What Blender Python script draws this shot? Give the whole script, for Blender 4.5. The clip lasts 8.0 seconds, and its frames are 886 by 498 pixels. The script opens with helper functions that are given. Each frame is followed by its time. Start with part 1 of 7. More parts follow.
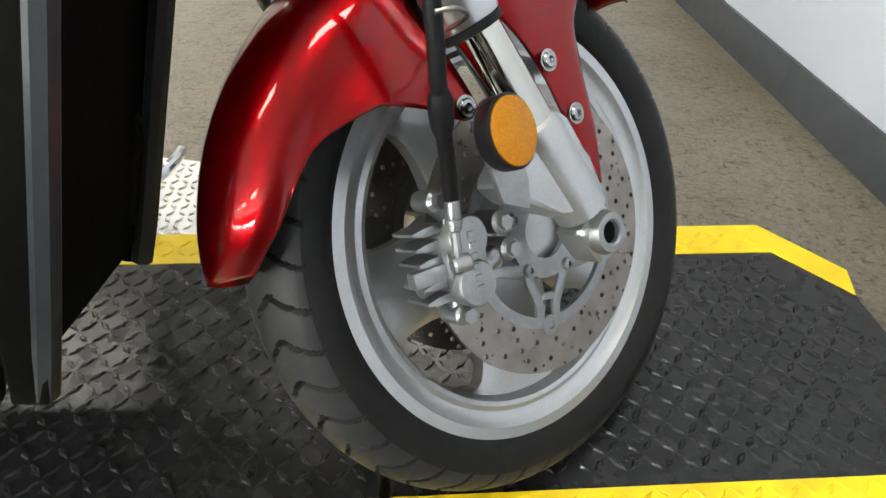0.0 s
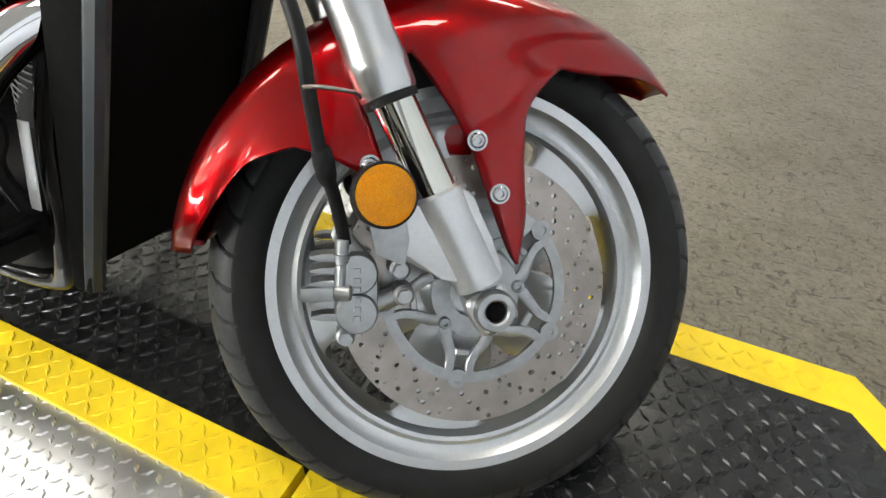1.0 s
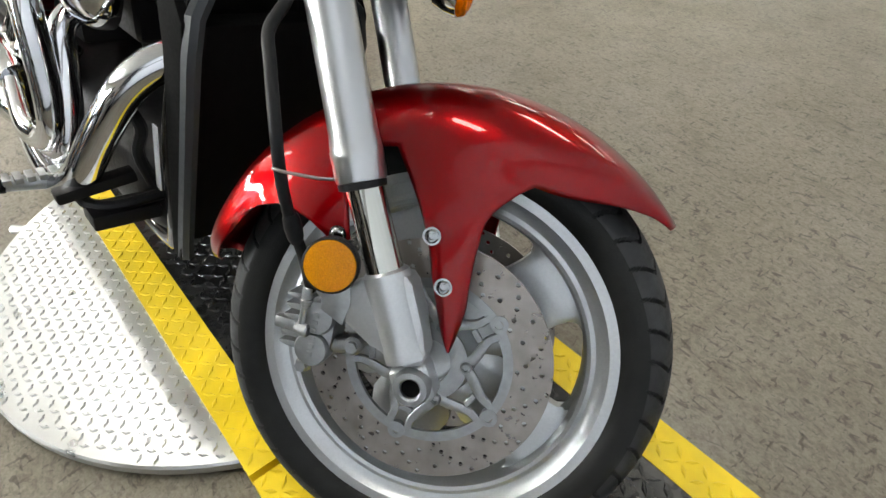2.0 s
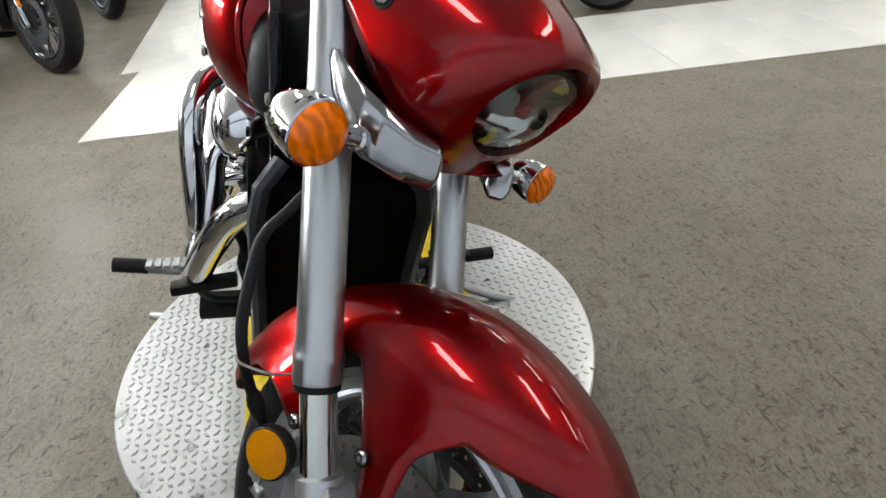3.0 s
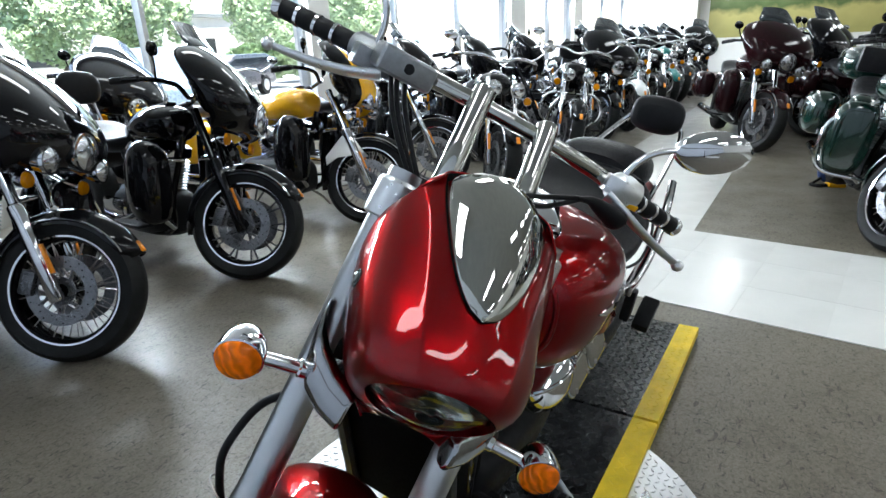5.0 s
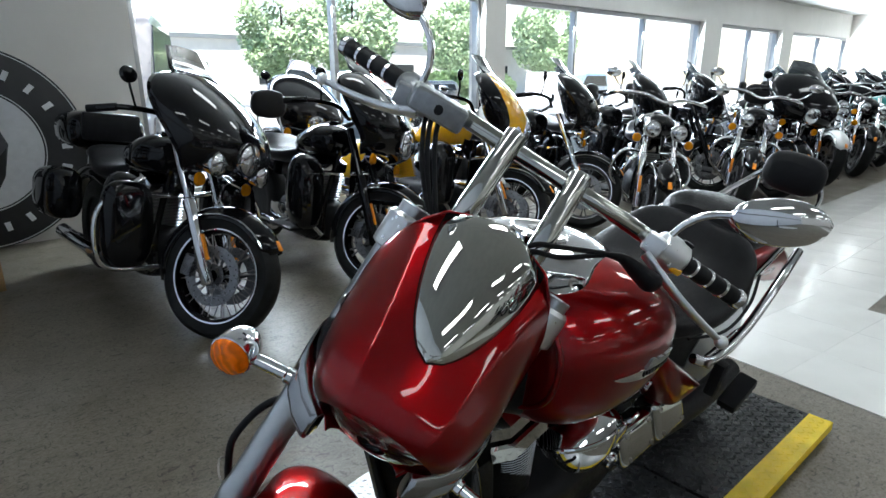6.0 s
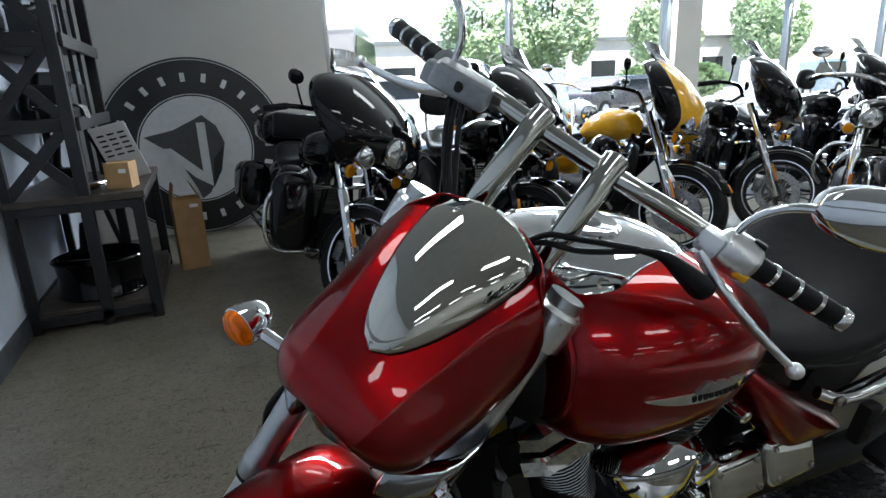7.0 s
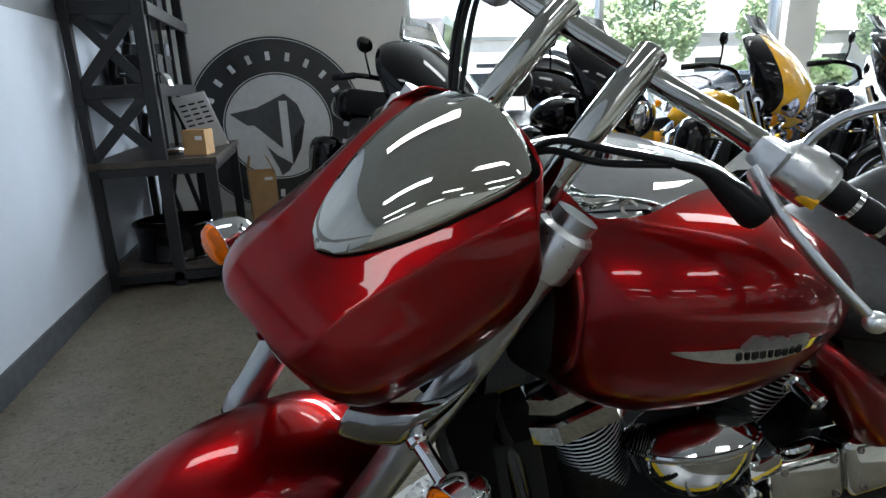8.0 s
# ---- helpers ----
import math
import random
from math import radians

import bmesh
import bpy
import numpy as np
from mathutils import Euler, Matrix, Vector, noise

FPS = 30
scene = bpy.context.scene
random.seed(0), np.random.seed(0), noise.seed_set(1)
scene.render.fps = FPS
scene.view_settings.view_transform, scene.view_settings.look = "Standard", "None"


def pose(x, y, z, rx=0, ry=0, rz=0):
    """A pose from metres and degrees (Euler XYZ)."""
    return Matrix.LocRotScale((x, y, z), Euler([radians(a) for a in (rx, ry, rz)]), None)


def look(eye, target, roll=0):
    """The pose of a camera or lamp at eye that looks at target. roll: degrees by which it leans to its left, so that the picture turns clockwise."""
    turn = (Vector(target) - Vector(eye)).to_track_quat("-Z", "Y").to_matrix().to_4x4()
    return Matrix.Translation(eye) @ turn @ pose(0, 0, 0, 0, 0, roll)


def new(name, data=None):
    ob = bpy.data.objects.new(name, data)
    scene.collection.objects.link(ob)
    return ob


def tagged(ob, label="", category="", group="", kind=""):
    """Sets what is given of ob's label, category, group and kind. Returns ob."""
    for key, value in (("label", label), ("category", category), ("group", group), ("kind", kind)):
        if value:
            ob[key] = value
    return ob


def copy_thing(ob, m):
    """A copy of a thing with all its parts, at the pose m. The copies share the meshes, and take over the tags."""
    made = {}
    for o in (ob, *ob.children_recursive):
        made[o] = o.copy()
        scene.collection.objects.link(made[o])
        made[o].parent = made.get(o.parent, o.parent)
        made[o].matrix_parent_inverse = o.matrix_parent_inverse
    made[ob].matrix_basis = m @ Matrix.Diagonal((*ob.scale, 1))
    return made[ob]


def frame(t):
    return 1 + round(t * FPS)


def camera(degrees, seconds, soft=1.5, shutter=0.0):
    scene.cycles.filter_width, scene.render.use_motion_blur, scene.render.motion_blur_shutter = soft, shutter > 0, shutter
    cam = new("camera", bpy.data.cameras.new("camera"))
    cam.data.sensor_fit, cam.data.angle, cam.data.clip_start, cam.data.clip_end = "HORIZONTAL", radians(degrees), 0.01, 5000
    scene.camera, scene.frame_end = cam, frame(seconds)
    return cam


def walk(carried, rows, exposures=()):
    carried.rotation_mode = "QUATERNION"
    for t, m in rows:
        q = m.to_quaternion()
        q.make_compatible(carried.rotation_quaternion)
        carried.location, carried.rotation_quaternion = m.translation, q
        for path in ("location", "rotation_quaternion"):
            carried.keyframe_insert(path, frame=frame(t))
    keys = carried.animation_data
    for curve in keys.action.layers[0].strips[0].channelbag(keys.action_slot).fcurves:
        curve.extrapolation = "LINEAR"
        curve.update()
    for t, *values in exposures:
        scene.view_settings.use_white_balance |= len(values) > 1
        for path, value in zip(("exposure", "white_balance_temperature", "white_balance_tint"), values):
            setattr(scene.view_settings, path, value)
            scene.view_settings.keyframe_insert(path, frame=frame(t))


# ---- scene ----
cam = camera(74.1, 8.0)
PATH = [
    (0, (-0.058, -0.519, 0.7), (0.07, 0.975, -0.624), 2.2),
    (0.3, (0.044, -0.497, 0.711), (-0.021, 1.002, -0.611), 1.3),
    (0.5, (0.109, -0.478, 0.721), (-0.093, 0.965, -0.649), 0.8),
    (0.8, (0.204, -0.491, 0.729), (-0.283, 0.959, -0.559), -1.1),
    (1, (0.265, -0.481, 0.778), (-0.377, 0.881, -0.538), -0.0),
    (1.2, (0.344, -0.51, 0.769), (-0.509, 0.882, -0.386), 0.3),
    (2.3, (0.469, -0.201, 0.949), (-0.776, 0.577, -0.408), -2.3),
    (2.5, (0.465, -0.149, 0.97), (-0.895, 0.542, -0.324), -2.4),
    (3, (0.489, 0.024, 1.021), (-1.114, 0.352, -0.129), -4.9),
    (3.5, (0.509, 0.13, 1.105), (-1.214, 0.229, 0.094), -5.6),
    (4, (0.467, 0.261, 1.123), (-1.311, 0.031, 0.236), -5.4),
    (4.5, (0.429, 0.445, 1.173), (-1.292, -0.19, 0.376), -4.4),
    (5, (0.408, 0.617, 1.188), (-1.18, -0.399, 0.521), -2.9),
    (5.2, (0.399, 0.694, 1.2), (-1.116, -0.448, 0.568), -2.3),
    (6.3, (0.179, 0.828, 1.198), (-0.958, -0.724, 0.649), -0.1),
    (6.5, (0.126, 0.846, 1.183), (-0.91, -0.776, 0.639), -0.4),
    (7, (-0.007, 0.913, 1.157), (-0.706, -0.879, 0.611), -2.7),
    (7.5, (-0.092, 0.946, 1.131), (-0.603, -0.914, 0.604), -2.7),
    (7.8, (-0.135, 0.907, 1.072), (-0.562, -0.976, 0.549), -2.8),
    (8, (-0.146, 0.864, 1.016), (-0.57, -1.014, 0.474), -2.1),
]
walk(cam, [(t, look(eye, target, roll)) for t, eye, target, roll in PATH], exposures=((0.0, 2.66, 7450, 10), (1.2, 2.66, 7500, 10), (2.4, 2.33, 7150, 10), (4.0, 1.94, 6650, 8.7), (5.2, 1.77, 6150, 7.5), (6.5, 1.38, 6200, 7.2), (7.5, 1.40, 6200, 7.2), (8.0, 1.47, 6300, 7.8)))

# ---- daylight and lamps ----
FLOOR = -0.05
CEIL = 2.75
world = bpy.data.worlds.new("world")
scene.world = world
world.use_nodes = True
wn = world.node_tree
sky = wn.nodes.new("ShaderNodeTexSky")
sky.sky_type, sky.sun_disc = 'NISHITA', False
sky.sun_elevation, sky.sun_rotation = radians(52), radians(200)
wn.nodes["Background"].inputs[1].default_value = 0.15
wn.links.new(sky.outputs[0], wn.nodes["Background"].inputs[0])
sun = new("sun", bpy.data.lights.new("sun", 'SUN'))
sun.data.energy, sun.data.angle, sun.data.color = 5.0, radians(0.5), (1.0, 0.95, 0.88)
sun.matrix_world = look((3, -9, 14), (2.2, -14.5, 0))

# ---- materials ----
def mat(name, color, rough=0.5, metal=0.0, vary=0.12, scale=12.0, bump=0.0, bscale=200.0, coat=0.0, rvary=0.08,
        emit=None, strength=0.0, transmission=0.0, ior=1.45, coords="Object"):
    m = bpy.data.materials.new(name)
    m.use_nodes = True
    n, l = m.node_tree.nodes, m.node_tree.links
    b = n["Principled BSDF"]
    b.inputs["Roughness"].default_value, b.inputs["Metallic"].default_value = rough, metal
    b.inputs["Base Color"].default_value = (*color, 1)
    b.inputs["Coat Weight"].default_value, b.inputs["Coat Roughness"].default_value = coat, 0.03
    b.inputs["Transmission Weight"].default_value, b.inputs["IOR"].default_value = transmission, ior
    if emit:
        b.inputs["Emission Color"].default_value, b.inputs["Emission Strength"].default_value = (*emit, 1), strength
    tc = n.new("ShaderNodeTexCoord")
    if vary or rvary:
        noi = n.new("ShaderNodeTexNoise")
        noi.inputs["Scale"].default_value, noi.inputs["Detail"].default_value = scale, 6
        l.new(tc.outputs[coords], noi.inputs["Vector"])
        ramp = n.new("ShaderNodeMapRange")
        ramp.inputs[1].default_value, ramp.inputs[2].default_value = 0.3, 0.7
        ramp.inputs[3].default_value, ramp.inputs[4].default_value = 1 - vary, 1 + vary
        l.new(noi.outputs[0], ramp.inputs[0])
        mix = n.new("ShaderNodeMix")
        mix.data_type, mix.blend_type = 'RGBA', 'MULTIPLY'
        mix.inputs[0].default_value = 1
        mix.inputs[6].default_value = (*color, 1)
        l.new(ramp.outputs[0], mix.inputs[7])
        l.new(mix.outputs[2], b.inputs["Base Color"])
        rr = n.new("ShaderNodeMapRange")
        rr.inputs[1].default_value, rr.inputs[2].default_value = 0.3, 0.7
        rr.inputs[3].default_value, rr.inputs[4].default_value = max(rough - rvary, 0.02), rough + rvary
        noi2 = n.new("ShaderNodeTexNoise")
        noi2.inputs["Scale"].default_value, noi2.inputs["Detail"].default_value = scale * 3.1, 4
        l.new(tc.outputs[coords], noi2.inputs["Vector"])
        l.new(noi2.outputs[0], rr.inputs[0])
        l.new(rr.outputs[0], b.inputs["Roughness"])
    if bump:
        nb = n.new("ShaderNodeTexNoise")
        nb.inputs["Scale"].default_value, nb.inputs["Detail"].default_value = bscale, 5
        l.new(tc.outputs[coords], nb.inputs["Vector"])
        bp = n.new("ShaderNodeBump")
        bp.inputs["Strength"].default_value, bp.inputs["Distance"].default_value = bump, 0.002
        l.new(nb.outputs[0], bp.inputs["Height"])
        l.new(bp.outputs[0], b.inputs["Normal"])
    return m


RED = mat("candy_red", (0.215, 0.0010, 0.0028), 0.33, 0.95, 0.06, 900, coat=1.0, rvary=0.02)
_r = RED.node_tree.nodes["Principled BSDF"]
_r.inputs["Specular Tint"].default_value = (0.4, 0.01, 0.02, 1)
_r.inputs["Coat IOR"].default_value, _r.inputs["Coat Roughness"].default_value = 1.36, 0.012
CHROME = mat("chrome", (0.64, 0.645, 0.66), 0.05, 1.0, 0.02, 20, rvary=0.02)
# smoked mirror of the shield; also chrome darkened in colour for dark reflections
DARKCHROME = mat("smoked_mirror_and_darkened_chrome", (0.46, 0.46, 0.43), 0.03, 1.0, 0.02, 20, rvary=0.02)
ALU = mat("satin_aluminium", (0.70, 0.71, 0.72), 0.30, 1.0, 0.03, 40, rvary=0.03)
ALUPAINT = mat("silver_paint", (0.45, 0.465, 0.48), 0.34, 0.85, 0.04, 300, 0.03, 900, rvary=0.03)
CAST = mat("cast_aluminium", (0.29, 0.30, 0.31), 0.36, 0.9, 0.10, 90, 0.15, 600)
STEEL = mat("disc_steel", (0.27, 0.245, 0.23), 0.34, 0.95, 0.18, 30, 0.05, 500)
RUBBER = mat("tyre_rubber", (0.009, 0.0092, 0.0095), 0.50, 0, 0.25, 25, 0.2, 500, ior=1.26)
# rubber of the tread blocks, its sheen put in as a lighter colour
TREAD = mat("sheen_lightened_tread", (0.021, 0.022, 0.0235), 0.55, 0, 0.25, 40, 0.15, 500, ior=1.36)
BLACKGLOSS = mat("gloss_black", (0.004, 0.004, 0.005), 0.04, 0, 0.1, 30, ior=1.36, rvary=0.02)
BLACKMATT = mat("matt_black", (0.007, 0.007, 0.008), 0.50, 0, 0.2, 40, 0.15, 700, ior=1.25)
GREYPLASTIC = mat("grey_plastic", (0.018, 0.022, 0.026), 0.45, 0, 0.08, 40, 0.1, 800)
FINBLACK = mat("radiator_core", (0.004, 0.004, 0.004), 0.8, 0, 0.2, 60, ior=1.12)
AMBER = mat("amber_lens", (0.44, 0.155, 0.0), 0.16, 0, 0.22, 700, 0.35, 520, coat=0.15, ior=1.25)
AMBERCLEAR = mat("amber_clear_lens", (0.84, 0.160, 0.0), 0.12, 0, 0.10, 90, 0.5, 110, ior=1.28, rvary=0.02, coat=0.15)
# moulded prisms of the signal lens
_n, _l = AMBERCLEAR.node_tree.nodes, AMBERCLEAR.node_tree.links
wav = _n.new("ShaderNodeTexWave")
wav.bands_direction = 'DIAGONAL'
wav.inputs["Scale"].default_value, wav.inputs["Distortion"].default_value = 30, 9.0
_l.new(_n["Texture Coordinate"].outputs["Object"], wav.inputs["Vector"])
bmp = _n.new("ShaderNodeBump")
bmp.inputs["Strength"].default_value, bmp.inputs["Distance"].default_value = 0.8, 0.002
_l.new(wav.outputs[1], bmp.inputs["Height"])
_l.new(bmp.outputs[0], _n["Principled BSDF"].inputs["Normal"])
# light and dark of the prisms, painted into the lens colour along the wave
rib_shade = _n.new("ShaderNodeMapRange")
rib_shade.inputs[3].default_value, rib_shade.inputs[4].default_value = 0.72, 1.10
_l.new(wav.outputs[1], rib_shade.inputs[0])
prism_shade = _n.new("ShaderNodeMix")
prism_shade.data_type, prism_shade.blend_type = 'RGBA', 'MULTIPLY'
prism_shade.inputs[0].default_value = 1
_l.new(_n["Principled BSDF"].inputs["Base Color"].links[0].from_socket, prism_shade.inputs[6])
_l.new(rib_shade.outputs[0], prism_shade.inputs[7])
_l.new(prism_shade.outputs[2], _n["Principled BSDF"].inputs["Base Color"])
CLEAR = mat("clear_glass", (0.9, 0.92, 0.92), 0.02, 0, 0, 1, rvary=0, transmission=1.0)
LEATHER = mat("seat_vinyl", (0.011, 0.011, 0.0125), 0.44, 0, 0.15, 30, 0.30, 450, ior=1.24)
YELLOW = mat("safety_yellow", (0.78, 0.55, 0.012), 0.5, 0, 0.14, 14, 0.12, 500)
YELLOWPAINT = mat("yellow_paint", (0.80, 0.40, 0.008), 0.2, 0, 0.05, 30, coat=1.0)
ORANGEFORK = mat("orange_reflector", (0.8, 0.25, 0.01), 0.3, 0, 0.05, 60)
MATBLACK = mat("black_tread_rubber", (0.011, 0.0115, 0.012), 0.25, 0, 0.35, 9, 0.15, 350, rvary=0.12, ior=1.40)
PLATE = mat("tread_plate", (0.55, 0.56, 0.57), 0.34, 1.0, 0.10, 5, 0.03, 300, rvary=0.08)
WALLW = mat("white_wall_paint", (0.62, 0.60, 0.57), 0.6, 0, 0.04, 2, 0.1, 250)
WALLG = mat("blue_grey_wall_paint", (0.50, 0.54, 0.62), 0.55, 0, 0.05, 2, 0.12, 250)
WALLD = mat("slate_stripe_paint", (0.17, 0.18, 0.20), 0.55, 0, 0.05, 2, 0.12, 250)
BASEB = mat("dark_baseboard", (0.060, 0.066, 0.076), 0.5, 0, 0.1, 6)
TILE = mat("glossy_white_tile", (0.69, 0.685, 0.66), 0.19, 0, 0.05, 3, 0.03, 60, rvary=0.06)
CEILM = mat("ceiling_tile", (0.50, 0.50, 0.48), 0.8, 0, 0.05, 5, 0.2, 150)
WOODD = mat("dark_stained_board", (0.045, 0.035, 0.028), 0.55, 0, 0.3, 14, 0.2, 120)
SHELFM = mat("black_powder_steel", (0.014, 0.014, 0.016), 0.45, 0.2, 0.2, 40, 0.15, 500)
CARD = mat("cardboard", (0.40, 0.24, 0.11), 0.75, 0, 0.1, 12, 0.15, 300)
PAPER = mat("white_paper", (0.75, 0.76, 0.78), 0.6, 0, 0.03, 20)
SIGNG = mat("sign_dark_grey", (0.024, 0.025, 0.028), 0.45, 0, 0.1, 20)
SIGNM = mat("sign_mid_grey", (0.075, 0.078, 0.085), 0.45, 0, 0.1, 20)
SIGNL = mat("sign_light_grey", (0.62, 0.63, 0.65), 0.45, 0, 0.06, 20)
FRAMEM = mat("window_frame_aluminium", (0.35, 0.35, 0.35), 0.4, 0.8, 0.06, 20)
GLASS = mat("window_glass", (1, 1, 1), 0.0, 0, 0, 1, rvary=0, transmission=1.0, ior=1.02)
LAMP = mat("lamp_diffuser", (0.9, 0.9, 0.9), 0.5, 0, 0, 1, rvary=0, emit=(0.97, 1.0, 0.99), strength=4.4)
ASPHALT = mat("asphalt", (0.38, 0.38, 0.37), 0.85, 0, 0.2, 3, 0.3, 100)
# green lightened in colour to stand for window glare and haze
GREENLEAF = mat("glare_paled_leaves", (0.40, 0.50, 0.30), 0.6, 0, 0.35, 6)
BARK = mat("bark", (0.10, 0.07, 0.05), 0.85, 0, 0.3, 12, 0.4, 60)
CARWHITE = mat("car_white", (0.75, 0.75, 0.75), 0.25, 0, 0.02, 5, coat=0.8)
CARBLUE = mat("car_blue_grey", (0.20, 0.27, 0.34), 0.3, 0.3, 0.04, 5, coat=0.8)
CARDARK = mat("car_dark", (0.03, 0.03, 0.035), 0.3, 0, 0.04, 5, coat=0.8)
CARGLASS = mat("car_window", (0.02, 0.025, 0.03), 0.08, 0, 0.02, 5)
TEAL = mat("teal_paint", (0.02, 0.17, 0.16), 0.3, 0.2, 0.05, 10, coat=0.8)
DEEPRED = mat("dark_red_paint", (0.16, 0.006, 0.010), 0.22, 0.3, 0.06, 30, coat=1.0)
DEEPGREEN = mat("dark_green_paint", (0.003, 0.018, 0.013), 0.12, 0.0, 0.06, 30, coat=1.0)
WHITEPAINT = mat("white_gloss_paint", (0.72, 0.72, 0.70), 0.2, 0, 0.03, 20, coat=0.8)
WINE = mat("wine_black_paint", (0.012, 0.003, 0.004), 0.10, 0, 0.06, 30, ior=1.3)


def carpet():
    """Mottled brown-grey floor with short dark flecks."""
    m = mat("mottled_floor", (0.192, 0.171, 0.135), 0.41, 0, 0.10, 1.3, coords="Object", rvary=0.08)
    n, l = m.node_tree.nodes, m.node_tree.links
    b = n["Principled BSDF"]
    tc = n["Texture Coordinate"]
    base = b.inputs["Base Color"].links[0].from_socket
    col = base
    for sc, stretch, lo, hi, dark in ((26, (1, 2.6, 1), 0.60, 0.68, (0.46, 0.45, 0.43)), (38, (2.4, 1, 1), 0.60, 0.68, (0.48, 0.47, 0.44)),
                                      (11, (1, 1, 1), 0.50, 0.72, (0.80, 0.78, 0.74)), (62, (1, 1.6, 1), 0.45, 0.66, (0.70, 0.68, 0.64)), (170, (1, 1, 1), 0.35, 0.72, (0.70, 0.69, 0.67))):
        mp = n.new("ShaderNodeMapping")
        mp.inputs["Scale"].default_value = stretch
        mp.inputs["Rotation"].default_value = (0, 0, 0.5)
        l.new(tc.outputs["Object"], mp.inputs[0])
        nz = n.new("ShaderNodeTexNoise")
        nz.inputs["Scale"].default_value, nz.inputs["Detail"].default_value = sc, 3
        nz.inputs["Distortion"].default_value = 0.8
        l.new(mp.outputs[0], nz.inputs["Vector"])
        r = n.new("ShaderNodeMapRange")
        r.inputs[1].default_value, r.inputs[2].default_value = lo, hi
        l.new(nz.outputs[0], r.inputs[0])
        mx = n.new("ShaderNodeMix")
        mx.data_type, mx.blend_type = 'RGBA', 'MULTIPLY'
        l.new(r.outputs[0], mx.inputs[0])
        l.new(col, mx.inputs[6])
        mx.inputs[7].default_value = (*dark, 1)
        col = mx.outputs[2]
    l.new(col, b.inputs["Base Color"])
    nb = n.new("ShaderNodeTexNoise")
    nb.inputs["Scale"].default_value = 45
    l.new(tc.outputs["Object"], nb.inputs["Vector"])
    bp = n.new("ShaderNodeBump")
    bp.inputs["Strength"].default_value, bp.inputs["Distance"].default_value = 0.14, 0.004
    l.new(nb.outputs[0], bp.inputs["Height"])
    l.new(bp.outputs[0], b.inputs["Normal"])
    return m


SATIN = mat("satin_chrome", (0.32, 0.325, 0.335), 0.13, 1.0, 0.03, 40, rvary=0.03)
FLOORM = carpet()
BRUSHED = mat("fork_aluminium", (0.44, 0.45, 0.46), 0.29, 1.0, 0.015, 30, rvary=0.01)


# ---- mesh helpers ----
def part(name, bm, material, parent=None, label="", m=None, sharp=35.0):
    bmesh.ops.recalc_face_normals(bm, faces=bm.faces)
    me = bpy.data.meshes.new(name)
    bm.to_mesh(me)
    bm.free()
    me.polygons.foreach_set("use_smooth", [True] * len(me.polygons))
    me.set_sharp_from_angle(angle=radians(sharp))
    me.materials.append(material)
    ob = new(name, me)
    ob.parent = parent
    if m is not None:
        ob.matrix_basis = m
    if label:
        ob["label"] = label
    return ob


def raw(name, verts, faces, material, parent=None, m=None, smooth=False):
    me = bpy.data.meshes.new(name)
    me.from_pydata(verts, [], faces)
    me.polygons.foreach_set("use_smooth", [smooth] * len(me.polygons))
    me.materials.append(material)
    ob = new(name, me)
    ob.parent = parent
    if m is not None:
        ob.matrix_basis = m
    return ob


def loft(bm, rings, closed=True, caps=True):
    vs = [[bm.verts.new(p) for p in r] for r in rings]
    n = len(rings[0])
    for a, b in zip(vs, vs[1:]):
        for i in range(n if closed else n - 1):
            j = (i + 1) % n
            bm.faces.new((a[i], a[j], b[j], b[i]))
    if caps and closed:
        bm.faces.new(vs[0])
        bm.faces.new(vs[-1])
    return vs


def smooth_path(pts, k=6):
    """Catmull-Rom through the points."""
    p = [Vector(q) for q in pts]
    p = [2 * p[0] - p[1], *p, 2 * p[-1] - p[-2]]
    out = []
    for a, b, c, d in zip(p, p[1:], p[2:], p[3:]):
        for i in range(k):
            t = i / k
            out.append(0.5 * (2 * b + (c - a) * t + (2 * a - 5 * b + 4 * c - d) * t * t + (3 * b - a - 3 * c + d) * t ** 3))
    out.append(p[-2])
    return out


def tube(bm, pts, r, seg=14, flat=1.0):
    pts = [Vector(p) for p in pts]
    rs = r if isinstance(r, (list, tuple)) else [r] * len(pts)
    if len(rs) != len(pts):
        rs = [rs[0] + (rs[-1] - rs[0]) * i / (len(pts) - 1) for i in range(len(pts))]
    tan = [(pts[min(i + 1, len(pts) - 1)] - pts[max(i - 1, 0)]).normalized() for i in range(len(pts))]
    up = tan[0].orthogonal().normalized()
    rings = []
    for p, t, q in zip(pts, tan, rs):
        up = (up - t * up.dot(t)).normalized()
        side = t.cross(up)
        rings.append([p + (up * math.cos(2 * math.pi * i / seg) * q + side * math.sin(2 * math.pi * i / seg) * q * flat) for i in range(seg)])
    return loft(bm, rings)


def lathe(bm, prof, m=Matrix(), seg=32, close=False):
    """Turns (radius, height) about the local z axis."""
    rings = [[m @ Vector((r * math.cos(2 * math.pi * i / seg), r * math.sin(2 * math.pi * i / seg), h)) for i in range(seg)] for r, h in prof]
    if close:
        rings.append(rings[0])
        vs = [[bm.verts.new(p) for p in r] for r in rings[:-1]]
        vs.append(vs[0])
        for a, b in zip(vs, vs[1:]):
            for i in range(seg):
                j = (i + 1) % seg
                bm.faces.new((a[i], a[j], b[j], b[i]))
        return vs
    return loft(bm, rings)


def box(bm, sx, sy, sz, m=Matrix(), bevel=0.0, seg=2):
    t = bmesh.new()
    bmesh.ops.create_cube(t, size=1, matrix=Matrix.Diagonal((sx, sy, sz, 1)))
    if bevel:
        bmesh.ops.bevel(t, geom=t.edges[:], offset=bevel, segments=seg, affect='EDGES', profile=0.6)
    merge(bm, t, m)


